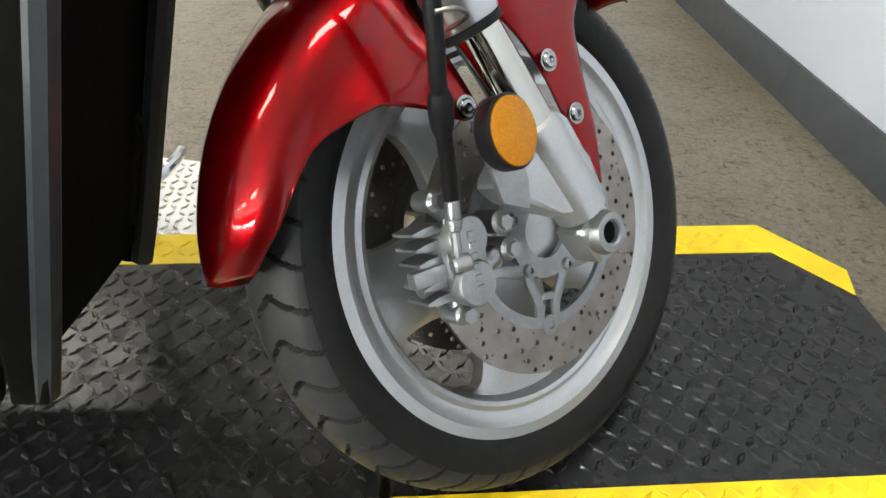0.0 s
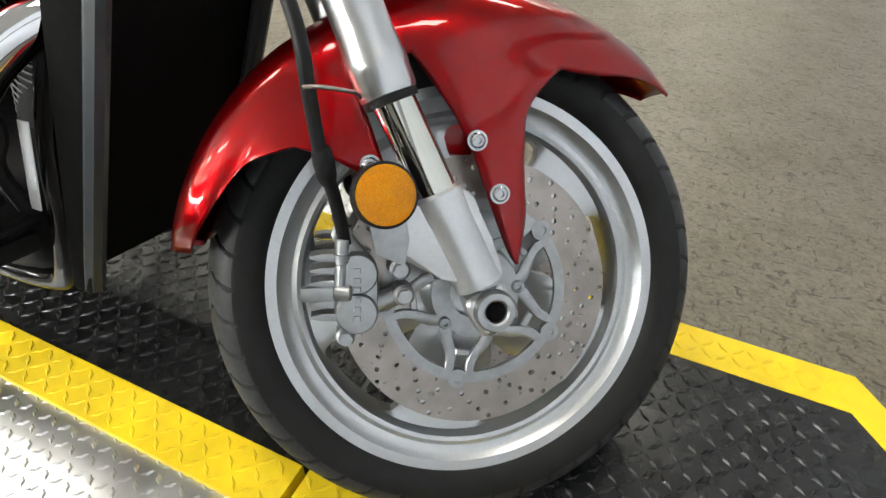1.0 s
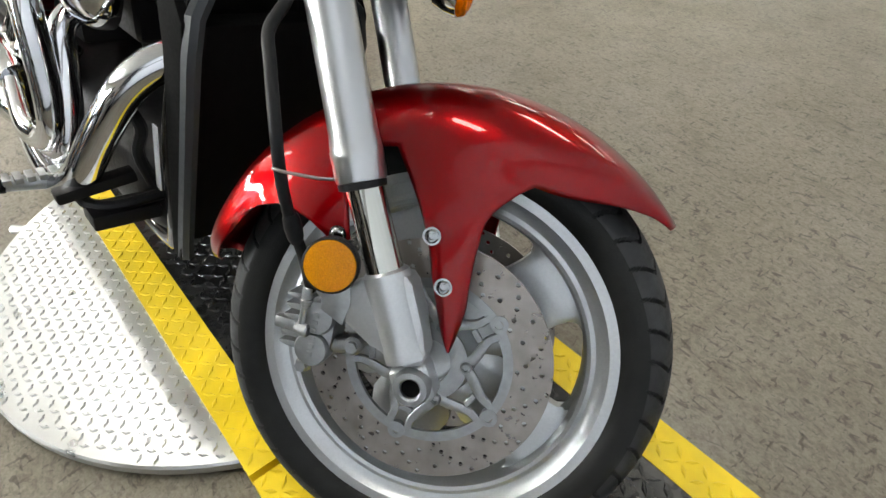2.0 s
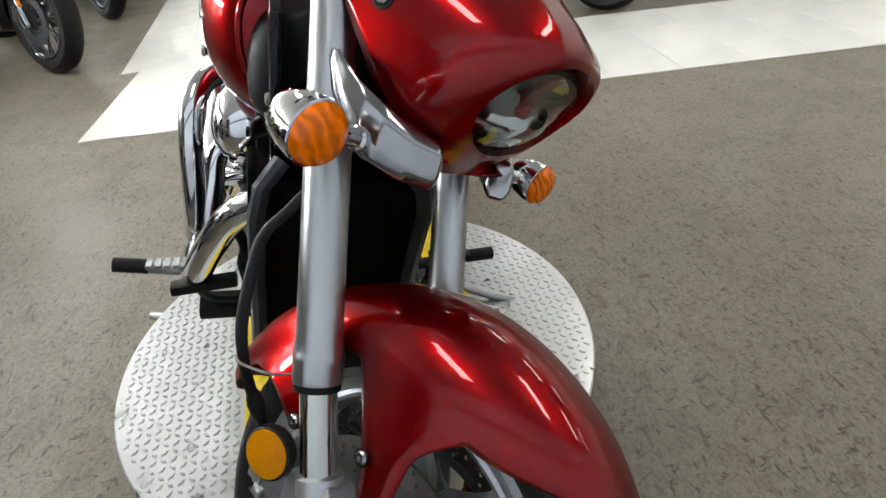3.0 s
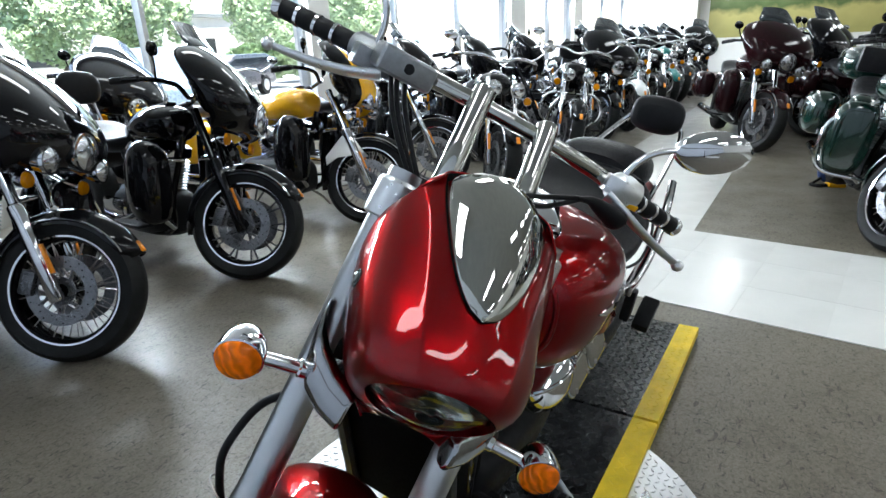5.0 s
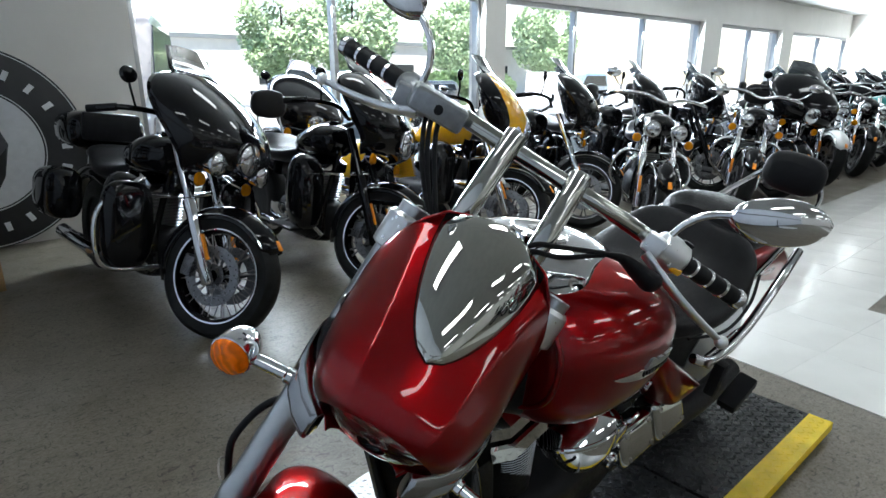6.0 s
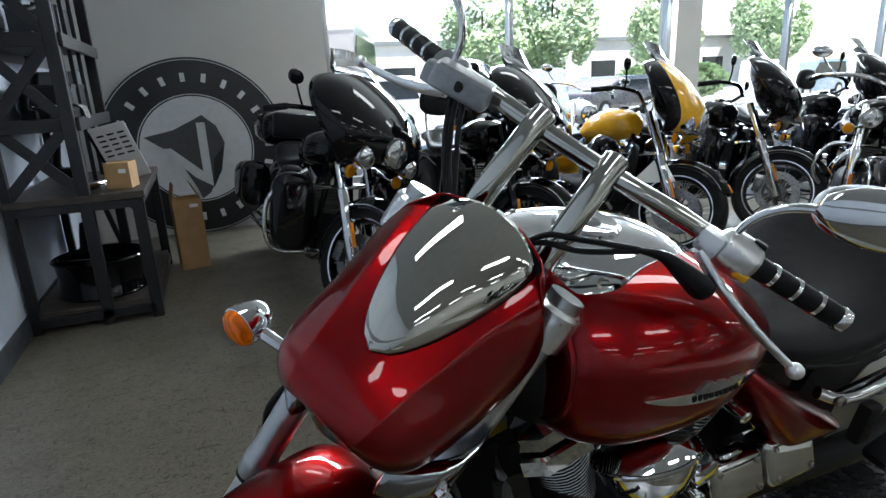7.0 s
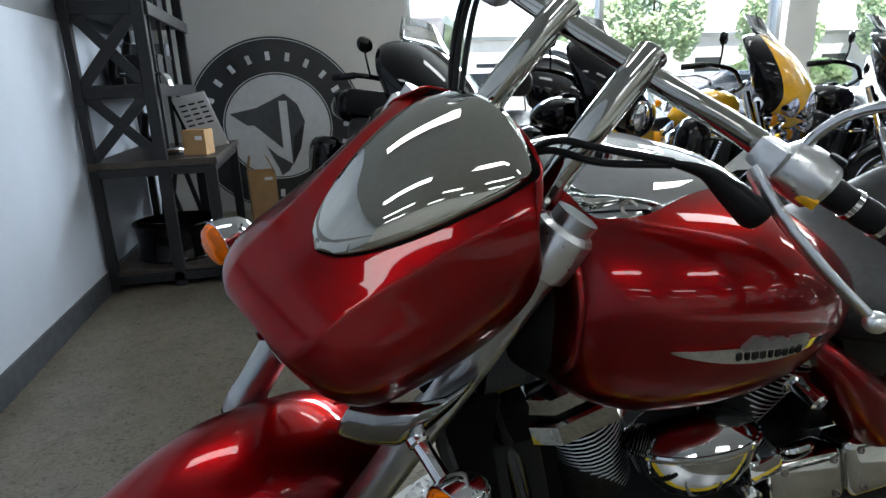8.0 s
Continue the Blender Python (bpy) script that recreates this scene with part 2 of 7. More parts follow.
def merge(bm, t, m=Matrix()):
    t.verts.index_update()
    vs = [bm.verts.new(m @ v.co) for v in t.verts]
    for f in t.faces:
        try:
            bm.faces.new([vs[v.index] for v in f.verts])
        except ValueError:
            pass
    t.free()


def plate(bm, pts, depth, m=Matrix(), bevel=0.0):
    """A flat outline in local x, z, thickened along y about 0."""
    t = bmesh.new()
    a = [t.verts.new((x, -depth / 2, z)) for x, z in pts]
    b = [t.verts.new((x, depth / 2, z)) for x, z in pts]
    n = len(pts)
    t.faces.new(a)
    t.faces.new(b)
    for i in range(n):
        t.faces.new((a[i], a[(i + 1) % n], b[(i + 1) % n], b[i]))
    if bevel:
        bmesh.ops.bevel(t, geom=[e for e in t.edges], offset=bevel, segments=2, affect='EDGES', profile=0.6)
    merge(bm, t, m)


def ball(bm, r, m=Matrix(), u=20, v=12):
    t = bmesh.new()
    bmesh.ops.create_uvsphere(t, u_segments=u, v_segments=v, radius=r)
    merge(bm, t, m)


def along(a, b):
    """A matrix that takes local z to the way from a to b, with its origin at a."""
    a, b = Vector(a), Vector(b)
    return Matrix.Translation(a) @ (b - a).to_track_quat('Z', 'Y').to_matrix().to_4x4()


def rod(bm, a, b, r, seg=16, bevel=0.0):
    h = (Vector(b) - Vector(a)).length
    k = min(bevel, r * 0.5)
    lathe(bm, [(r - k, 0), (r, k), (r, h - k), (r - k, h)] if k else [(r, 0), (r, h)], along(a, b), seg)


def bolt(bm, p, way, r=0.009, h=0.005):
    """A domed bolt head with a hex socket."""
    p, way = Vector(p), Vector(way).normalized()
    m = along(p, p + way)
    lathe(bm, [(r, 0), (r, h * 0.5), (r * 0.8, h * 0.9), (r * 0.5, h), (r * 0.45, h), (r * 0.42, h * 0.4)], m, 14)


def empty(name, label, category, group="", m=None):
    ob = new(name)
    ob.empty_display_size = 0.2
    if m is not None:
        ob.matrix_basis = m
    return tagged(ob, label, category, group)


def lozenges(spots, z, w=0.0035, ln=0.0125, h=0.0016):
    """Raised bars of a tread plate at (x, y, turn)."""
    verts, faces = [], []
    for x, y, a in spots:
        c, s = math.cos(a), math.sin(a)
        k = len(verts)
        for u, v, hh in ((-ln, 0, 0), (0, -w, 0), (ln, 0, 0), (0, w, 0), (-ln * 0.55, 0, h), (0, -w * 0.45, h), (ln * 0.55, 0, h), (0, w * 0.45, h)):
            verts.append((x + u * c - v * s, y + u * s + v * c, z + hh))
        faces += [(k + 4, k + 5, k + 6, k + 7)] + [(k + i, k + (i + 1) % 4, k + 4 + (i + 1) % 4, k + 4 + i) for i in range(4)]
    return verts, faces

# ---- the room ----
def slab(name, x0, x1, y0, y1, z0, z1, material, label, category, bevel=0.0):
    bm = bmesh.new()
    box(bm, x1 - x0, y1 - y0, z1 - z0, Matrix.Translation(((x0 + x1) / 2, (y0 + y1) / 2, (z0 + z1) / 2)), bevel)
    return tagged(part(name, bm, material), label, category, kind="structure")


WX = 1.0      # the near wall
WY = -4.75     # the window wall
FARX, BACKY = -19.0, 9.0
slab("floor", FARX - 1, WX + 0.5, WY - 0.2, BACKY + 0.5, FLOOR - 0.2, FLOOR, FLOORM, "mottled brown-grey showroom floor with dark flecks", "floor")
slab("ceiling", FARX - 1, WX + 0.5, WY - 0.4, BACKY + 0.5, CEIL, CEIL + 0.2, CEILM, "white tiled showroom ceiling", "ceiling")
slab("wall_east", WX, WX + 0.2, WY, BACKY, FLOOR, CEIL, WALLG, "pale blue-grey painted showroom wall", "wall")
slab("wall_stripe", WX - 0.004, WX, WY, BACKY, 1.385, 1.58, WALLD, "dark slate stripe painted along the pale wall", "wall stripe")
slab("baseboard", WX - 0.012, WX, WY, BACKY, FLOOR, FLOOR + 0.115, BASEB, "dark grey vinyl baseboard along the wall", "baseboard", 0.002)
slab("wall_north", FARX, WX, BACKY, BACKY + 0.2, FLOOR, CEIL, WALLW, "white painted showroom wall", "wall")
slab("wall_west", FARX - 0.2, FARX, WY, BACKY, FLOOR, CEIL, WALLW, "white painted wall at the far end", "wall")
slab("wall_south", -1.15, WX, WY - 0.2, WY, FLOOR, CEIL, WALLW, "off-white painted wall beside the windows", "wall")
slab("wall_header", FARX, -1.15, WY - 0.2, WY, 2.17, CEIL, WALLW, "white wall band above the shop windows", "wall")
slab("wall_sill", FARX, -1.15, WY - 0.2, WY, FLOOR, FLOOR + 0.28, WALLW, "low white wall under the shop windows", "wall")


def window(n, x0, x1, mullions):
    w = empty("window_%d" % n, "tall aluminium-framed shop window", "window")
    w["kind"] = "structure"
    z0, z1, y = FLOOR + 0.28, 2.17, WY - 0.1
    for a, b in ((x0, x0 + 0.05), (x1 - 0.05, x1), *((c - 0.025, c + 0.025) for c in mullions)):
        bm = bmesh.new()
        box(bm, b - a, 0.1, z1 - z0, Matrix.Translation(((a + b) / 2, y, (z0 + z1) / 2)), 0.004)
        part("mullion", bm, FRAMEM, w)
    for z in (z0 + 0.03, z1 - 0.03):
        bm = bmesh.new()
        box(bm, x1 - x0 - 0.1, 0.09, 0.06, Matrix.Translation(((x0 + x1) / 2, y, z)), 0.004)
        part("window_frame", bm, FRAMEM, w)
    edges = [x0 + 0.05, *sorted(mullions), x1 - 0.05]
    for a, b in zip(edges, edges[1:]):
        bm = bmesh.new()
        box(bm, b - a - 0.04, 0.006, z1 - z0 - 0.11, Matrix.Translation(((a + b) / 2, y, (z0 + z1) / 2)))
        part("pane", bm, GLASS, w).visible_shadow = False


for n, (x0, x1, mull) in enumerate(((-5.2, -1.15, (-3.11,)), (-10.83, -5.57, (-7.13, -8.96)), (-14.4, -11.5, (-13.0,)), (-19.0, -15.0, (-17.0,)))):
    window(n + 1, x0, x1, mull)
for n, (a, b) in enumerate(((-5.57, -5.2), (-11.5, -10.83), (-15.0, -14.4))):
    slab("wall_pier_%d" % (n + 1), a, b, WY - 0.25, WY + 0.04, FLOOR + 0.28, 2.17, WALLW, "white pier between shop windows", "pier")

# daylight from the sky through the upper part of each shop window
for x0, x1 in ((-5.1, -1.25), (-10.7, -5.7), (-14.3, -11.6), (-18.9, -15.1)):
    li = bpy.data.lights.new("skylight", 'AREA')
    li.shape, li.size, li.size_y = 'RECTANGLE', x1 - x0, 0.30
    li.energy, li.color = 27.0 * (x1 - x0), (0.86, 0.94, 1.0)
    c = Vector(((x0 + x1) / 2, WY - 0.03, 1.98))
    new("skylight", li).matrix_world = look(c, c + Vector((0, 1, -0.30)))

# white tiled aisles, 3 mm above the floor, as single tiles
def aisle(name, x0, x1, y0, y1, nx, ny, label):
    base = slab(name, x0, x1, y0, y1, FLOOR - 0.01, FLOOR + 0.0030, TILE, label, "floor tiles")
    sx, sy = (x1 - x0) / nx, (y1 - y0) / ny
    bm = bmesh.new()
    box(bm, sx - 0.0016, sy - 0.0016, 0.004, Matrix.Translation((0, 0, FLOOR + 0.002)))
    first = part("tile", bm, TILE, base)
    for i in range(nx):
        for j in range(ny):
            t = first if i == j == 0 else new("tile", first.data)
            t.parent = base
            t.matrix_basis = Matrix.Translation((x0 + sx * (i + 0.5), y0 + sy * (j + 0.5), 0))
    return base


# ceiling lamps in rows
def lamp_panel():
    e = empty("ceiling_light", "recessed white fluorescent ceiling light panel", "ceiling light", "ceiling lights")
    bm = bmesh.new()
    for sx, sy, x, y in ((1.24, 0.03, 0, 0.16), (1.24, 0.03, 0, -0.16), (0.04, 0.29, 0.60, 0), (0.04, 0.29, -0.60, 0)):
        box(bm, sx, sy, 0.03, Matrix.Translation((x, y, 0)))
    part("frame", bm, CEILM, e)
    bm = bmesh.new()
    box(bm, 1.16, 0.29, 0.012, Matrix.Translation((0, 0, 0.004)))
    part("diffuser", bm, LAMP, e)
    return e


first = lamp_panel()
spots = [(-0.10 - 2.5 * i, -2.9 + 2.6 * j) for i in range(7) for j in range(5) if (i, j) != (0, 0)]     # none over the shelf corner
first.matrix_basis = Matrix.Translation((*spots[0], CEIL - 0.015))
for x, y in spots[1:]:
    copy_thing(first, Matrix.Translation((x, y, CEIL - 0.015)))

# ---- outside ----
slab("ground", -120, 90, -160, WY - 0.2, FLOOR - 0.5, FLOOR - 0.3, ASPHALT, "pale sunlit asphalt car park outside", "ground")


# far wall: a landscape mural and a small dark sign
def mural():
    m = mat("mural_print", (0.5, 0.5, 0.4), 0.5, 0, 0.0, 1)
    n, l = m.node_tree.nodes, m.node_tree.links
    tc = n["Texture Coordinate"]
    sep = n.new("ShaderNodeSeparateXYZ")
    l.new(tc.outputs["Object"], sep.inputs[0])
    nz = n.new("ShaderNodeTexNoise")
    nz.inputs["Scale"].default_value, nz.inputs["Detail"].default_value = 3.0, 8
    l.new(tc.outputs["Object"], nz.inputs["Vector"])
    ma = n.new("ShaderNodeMath")
    ma.operation = 'MULTIPLY_ADD'
    ma.inputs[1].default_value = 0.45
    l.new(nz.outputs[0], ma.inputs[0])
    l.new(sep.outputs[2], ma.inputs[2])
    cr = n.new("ShaderNodeValToRGB")
    cr.color_ramp.elements[0].position, cr.color_ramp.elements[0].color = 0.15, (0.30, 0.27, 0.08, 1)
    cr.color_ramp.elements[1].position, cr.color_ramp.elements[1].color = 0.95, (0.50, 0.58, 0.62, 1)
    for p, c in ((0.42, (0.42, 0.36, 0.12, 1)), (0.52, (0.08, 0.12, 0.03, 1)), (0.66, (0.16, 0.20, 0.07, 1)), (0.74, (0.50, 0.52, 0.46, 1))):
        cr.color_ramp.elements.new(p).color = c
    mr = n.new("ShaderNodeMapRange")
    mr.inputs[1].default_value, mr.inputs[2].default_value = 1.0, 2.75
    l.new(ma.outputs[0], mr.inputs[0])
    l.new(mr.outputs[0], cr.inputs[0])
    l.new(cr.outputs[0], n["Principled BSDF"].inputs["Base Color"])
    return m


slab("mural", FARX, FARX + 0.02, -2.35, 4.5, 0.9, 2.6, mural(), "wide printed landscape mural with fields and trees", "mural")
slab("wall_pier_west", FARX, FARX + 0.5, -3.5, -2.6, FLOOR, CEIL, WALLW, "white pier at the far end of the showroom", "pier")
bm = bmesh.new()
box(bm, 0.03, 0.42, 0.26, Matrix.Translation((FARX + 0.04, -2.1, 2.24)), 0.004)
tagged(part("wall_sign", bm, SIGNG), "small dark rectangular sign on the far wall", "sign")

# ---- lift platform ----
lift = empty("motorcycle_lift", "low black and yellow motorcycle lift with a round aluminium tread-plate base", "lift")
PY0, PY1, YW = -0.261, 0.323, 0.078


def flat_plate(pts, z0, z1):
    bm = bmesh.new()
    a = [bm.verts.new((x, y, z0)) for x, y in pts]
    b = [bm.verts.new((x, y, z1)) for x, y in pts]
    bm.faces.new(a)
    bm.faces.new(b)
    n = len(pts)
    for i in range(n):
        bm.faces.new((a[i], a[(i + 1) % n], b[(i + 1) % n], b[i]))
    return bm


CH = 0.125
SECT = ((-2.015, -1.285), (-1.271, -0.095), (-0.082, 0.705))
for x0, x1 in SECT:
    front = x1 > 0
    if front:
        inner = [(x0, PY0 + YW), (x1 - CH * 0.75, PY0 + YW), (x1, PY0 + YW + CH * 0.9), (x1, PY1 - YW - CH * 0.9), (x1 - CH * 0.75, PY1 - YW), (x0, PY1 - YW)]
    else:
        inner = [(x0, PY0 + YW), (x1, PY0 + YW), (x1, PY1 - YW), (x0, PY1 - YW)]
    deck = part("deck", flat_plate(inner, -0.03, 0.0), MATBLACK, lift, "black rubber tread deck")
    for s in (0, 1):
        ys = (PY0, PY0 + YW) if s == 0 else (PY1, PY1 - YW)
        pts = [(x0, ys[0]), (x1 - CH * (0.6 if front else 0), ys[0]), (x1 - CH * (0.75 if front else 0), ys[1]), (x0, ys[1])]
        if front:
            sg = 1 if s == 0 else -1
            pts = [(x0, ys[0]), (x1 - 0.085, ys[0]), (x1 + 0.02, ys[0] + sg * 0.13), (x1, ys[1] + sg * 0.1125), (x1 - CH * 0.75, ys[1]), (x0, ys[1])]
        part("yellow_edge", flat_plate(pts, -0.03, 0.0015), YELLOW, lift, "yellow safety edge strip")
# tread pattern of the deck
sp = []
step = 0.0235
nx, ny = int(2.70 / step), int((PY1 - PY0) / step)
for i in range(nx):
    for j in range(ny):
        x, y = -2.0 + i * step, PY0 + 0.015 + j * step
        if any(abs(x - s) < 0.015 for s in (-1.278, -0.088)) or x > 0.6 and (y < PY0 + 0.21 or y > PY1 - 0.21):
            continue
        sp.append((x, y, radians(45 if (i + j) % 2 else -45)))
dk = [q for q in sp if PY0 + YW + 0.011 < q[1] < PY1 - YW - 0.011]
ye = [q for q in sp if q[1] < PY0 + YW - 0.009 or q[1] > PY1 - YW + 0.009]
raw("deck_tread", *lozenges(dk, 0.0, 0.0046, 0.0140, 0.0030), MATBLACK, lift)["kind"] = "stuff"
raw("edge_tread", *lozenges(ye, 0.0015, 0.0042, 0.0135, 0.0020), YELLOW, lift)["kind"] = "stuff"
DC, DR = (-0.653, 0.021), 0.588
bm = bmesh.new()
lathe(bm, [(DR, -0.032), (DR, -0.016), (DR - 0.004, -0.012), (0.01, -0.012)], Matrix.Translation((*DC, 0)), 96)
part("turntable", bm, PLATE, lift, "bright aluminium tread-plate disc")
sp = []
for i in range(57):
    for j in range(57):
        x, y = DC[0] - 0.60 + i * 0.0213, DC[1] - 0.60 + j * 0.0213
        if (x - DC[0]) ** 2 + (y - DC[1]) ** 2 < (DR - 0.015) ** 2 and not (PY0 + 0.005 < y < PY1 - 0.005):
            sp.append((x, y, radians(45 if (i + j) % 2 else -45)))
raw("turntable_tread", *lozenges(sp, -0.012, 0.0042, 0.0098, 0.0030), PLATE, lift)["kind"] = "stuff"
bm = bmesh.new()
lathe(bm, [(DR - 0.02, FLOOR), (DR - 0.012, FLOOR + 0.003), (DR - 0.012, -0.034)], Matrix.Translation((*DC, 0)), 96)
part("base_ring", bm, BLACKMATT, lift, "black ring under the disc")
for a in (-118, -136):
    bm = bmesh.new()
    c, s = math.cos(radians(a)), math.sin(radians(a))
    rod(bm, (DC[0] + c * (DR - 0.02), DC[1] + s * (DR - 0.02), FLOOR + 0.018), (DC[0] + c * (DR + 0.05), DC[1] + s * (DR + 0.05), FLOOR + 0.016), 0.011, 14, 0.003)
    part("foot_pin", bm, ALU, lift)

# ---- the red motorcycle ----
bike = empty("motorcycle", "candy red cruiser motorcycle with chrome trim on a lift", "motorcycle")
SET = Matrix.Translation((0.064, 0.007, -0.014)) @ Matrix.Rotation(radians(1.25), 4, 'Z') @ Matrix.Rotation(radians(-0.63), 4, 'Y') @ Matrix.Rotation(radians(-1.05), 4, 'X')
FM = SET @ Matrix.Translation((0, 0, 0.273)) @ Matrix.Rotation(0.6359, 4, 'Z') @ Matrix.Rotation(-0.5277, 4, 'X') @ Matrix.Translation((0, -0.007, 0))
WM = FM @ Matrix.Translation((0, 0.014, 0))     # wheel and axle
BM = SET @ Matrix.Rotation(-0.2, 4, 'X') @ Matrix.Translation((0, -0.09, 0))
YAX = Matrix.Rotation(radians(-90), 4, 'X')     # local z to +y


def polar(r, a, y=0.0):
    return Vector((r * math.cos(a), y, r * math.sin(a)))


# wheel
bm = bmesh.new()
half = [(0.2425, 0.0395), (0.2415, 0.0415), (0.2255, 0.0410), (0.2215, 0.0370), (0.2160, 0.0320), (0.2095, 0.0300), (0.2035, 0.0320), (0.1985, 0.0300), (0.1950, 0.0220)]
lathe(bm, [(r, h) for r, h in half] + [(r, -h) for r, h in reversed(half)] + [(0.228, -0.032), (0.224, -0.01), (0.224, 0.01), (0.228, 0.032)], YAX, 128, close=True)
lathe(bm, [(0.030, -0.062), (0.050, -0.060), (0.058, -0.045), (0.060, 0.045), (0.050, 0.060), (0.030, 0.062)], YAX, 40)
wheel = part("front_wheel", bm, ALUPAINT, bike, "silver five-spoke cast front wheel", WM)
for k in range(5):
    ac = radians(180 - 72 * k)
    rings = []
    bm = bmesh.new()
    for r, hw, th in ((0.050, 42, 0.020), (0.085, 36, 0.018), (0.112, 31, 0.016), (0.128, 24, 0.015), (0.145, 19.5, 0.014), (0.165, 17, 0.014), (0.180, 16.5, 0.014), (0.190, 18, 0.014), (0.1965, 22, 0.015), (0.2005, 29, 0.016)):
        hw = radians(min(hw, 36))
        n = 8
        top = [polar(r, ac - hw + 2 * hw * i / n, -th + (0.005 if i in (0, n) else 0)) for i in range(n + 1)]
        bot = [polar(r, ac + hw - 2 * hw * i / n, th - (0.005 if i in (0, n) else 0)) for i in range(n + 1)]
        rings.append(top + bot)
    loft(bm, rings)
    part("spoke", bm, ALUPAINT, wheel)


def tyre_mesh(R, prof, seg=960, pitches=44, depth=0.0045):
    """Tyre of (radius, y) outline with slanted tread grooves cut in."""
    bm = bmesh.new()
    cut = set()
    prof = [(q.x, q.y) for q in smooth_path([(r, y, 0) for r, y in prof], 2)]
    n = len(prof)
    grid = []
    for i in range(seg):
        row = []
        for j, (r, y) in enumerate(prof):
            rr = r
            ay = abs(y)
            if r > R - 0.034 and ay < 0.0600:
                ph = (i / seg * pitches + 0.55 * (1 - abs(ay - 0.030) / 0.026) + (0.5 if y > 0 else 0)) % 1.0
                if 0.010 < ay < 0.0600 and ph < 0.095:
                    rr -= depth
            v = bm.verts.new((rr * math.cos(2 * math.pi * i / seg), y, rr * math.sin(2 * math.pi * i / seg)))
            if rr < r or r < R - 0.034:
                cut.add(v)
            row.append(v)
        grid.append(row)
    for i in range(seg):
        a, b = grid[i], grid[(i + 1) % seg]
        for j in range(n - 1):
            fc = bm.faces.new((a[j], a[j + 1], b[j + 1], b[j]))
            # grooves and sidewall keep the darker rubber, blocks take the sheen-lightened colour
            fc.material_index = 0 if cut & set(fc.verts) else 1
    return bm


TW = [(r, y * 0.88) for r, y in [(0.2380, 0.047), (0.2440, 0.0530), (0.2520, 0.0578), (0.2600, 0.0602), (0.2670, 0.0606), (0.2725, 0.0598), (0.2770, 0.0582), (0.2810, 0.0558), (0.2850, 0.0525), (0.2887, 0.0486), (0.2922, 0.0440), (0.2954, 0.0388),
      (0.2982, 0.0332), (0.3007, 0.0272), (0.3028, 0.0211), (0.3044, 0.0150), (0.3055, 0.0086), (0.3060, 0.0030)]]
part("tyre", tyre_mesh(0.3060, [(r, -y) for r, y in TW] + [(r, y) for r, y in reversed(TW)]), RUBBER, wheel, "black tyre with slanted tread grooves").data.materials.append(TREAD)


def drilled_disc(y, t):
    """Brake disc ring with through holes in a polar pattern."""
    bm = bmesh.new()
    rows = [0.1085, 0.1185, 0.1285, 0.1385, 0.1485, 0.1575]
    na = 78
    ring8 = lambda r0, r1, a0, a1: [(r0, a0), ((r0 + r1) / 2, a0), (r1, a0), (r1, (a0 + a1) / 2), (r1, a1), ((r0 + r1) / 2, a1), (r0, a1), (r0, (a0 + a1) / 2)]
    cache = {}

    def vert(r, a, yy):
        a %= 2 * math.pi
        key = (round(r, 5), round(a, 4) % 6.2832, yy)
        if key not in cache:
            cache[key] = bm.verts.new(polar(r, a, yy))
        return cache[key]
    for i in range(na):
        for k, (r0, r1) in enumerate(zip(rows, rows[1:])):
            a0, a1 = 2 * math.pi * i / na, 2 * math.pi * (i + 1) / na
            hole = (i + 2 * k) % 6 == 0 or (k in (1, 3) and (i + 3 + 2 * k) % 6 == 0)
            o = ring8(r0, r1, a0, a1)
            fr = []
            for yy in (y - t / 2, y + t / 2):
                ov = [vert(r, a, yy) for r, a in o]
                if hole:
                    c = polar((r0 + r1) / 2, (a0 + a1) / 2, yy)
                    hv = [bm.verts.new(c + (polar(r, a, yy) - c).normalized() * 0.0031) for r, a in o]
                    for q in range(8):
                        bm.faces.new((ov[q], ov[(q + 1) % 8], hv[(q + 1) % 8], hv[q]))
                    fr.append(hv)
                else:
                    bm.faces.new(ov)
            if hole:
                for q in range(8):
                    bm.faces.new((fr[0][q], fr[0][(q + 1) % 8], fr[1][(q + 1) % 8], fr[1][q]))
            for r, side in ((r0, k == 0), (r1, k == len(rows) - 2)):
                if side:
                    am = (a0 + a1) / 2
                    bm.faces.new((vert(r, a0, y - t / 2), vert(r, am, y - t / 2), vert(r, am, y + t / 2), vert(r, a0, y + t / 2)))
                    bm.faces.new((vert(r, am, y - t / 2), vert(r, a1, y - t / 2), vert(r, a1, y + t / 2), vert(r, am, y + t / 2)))
    return bm


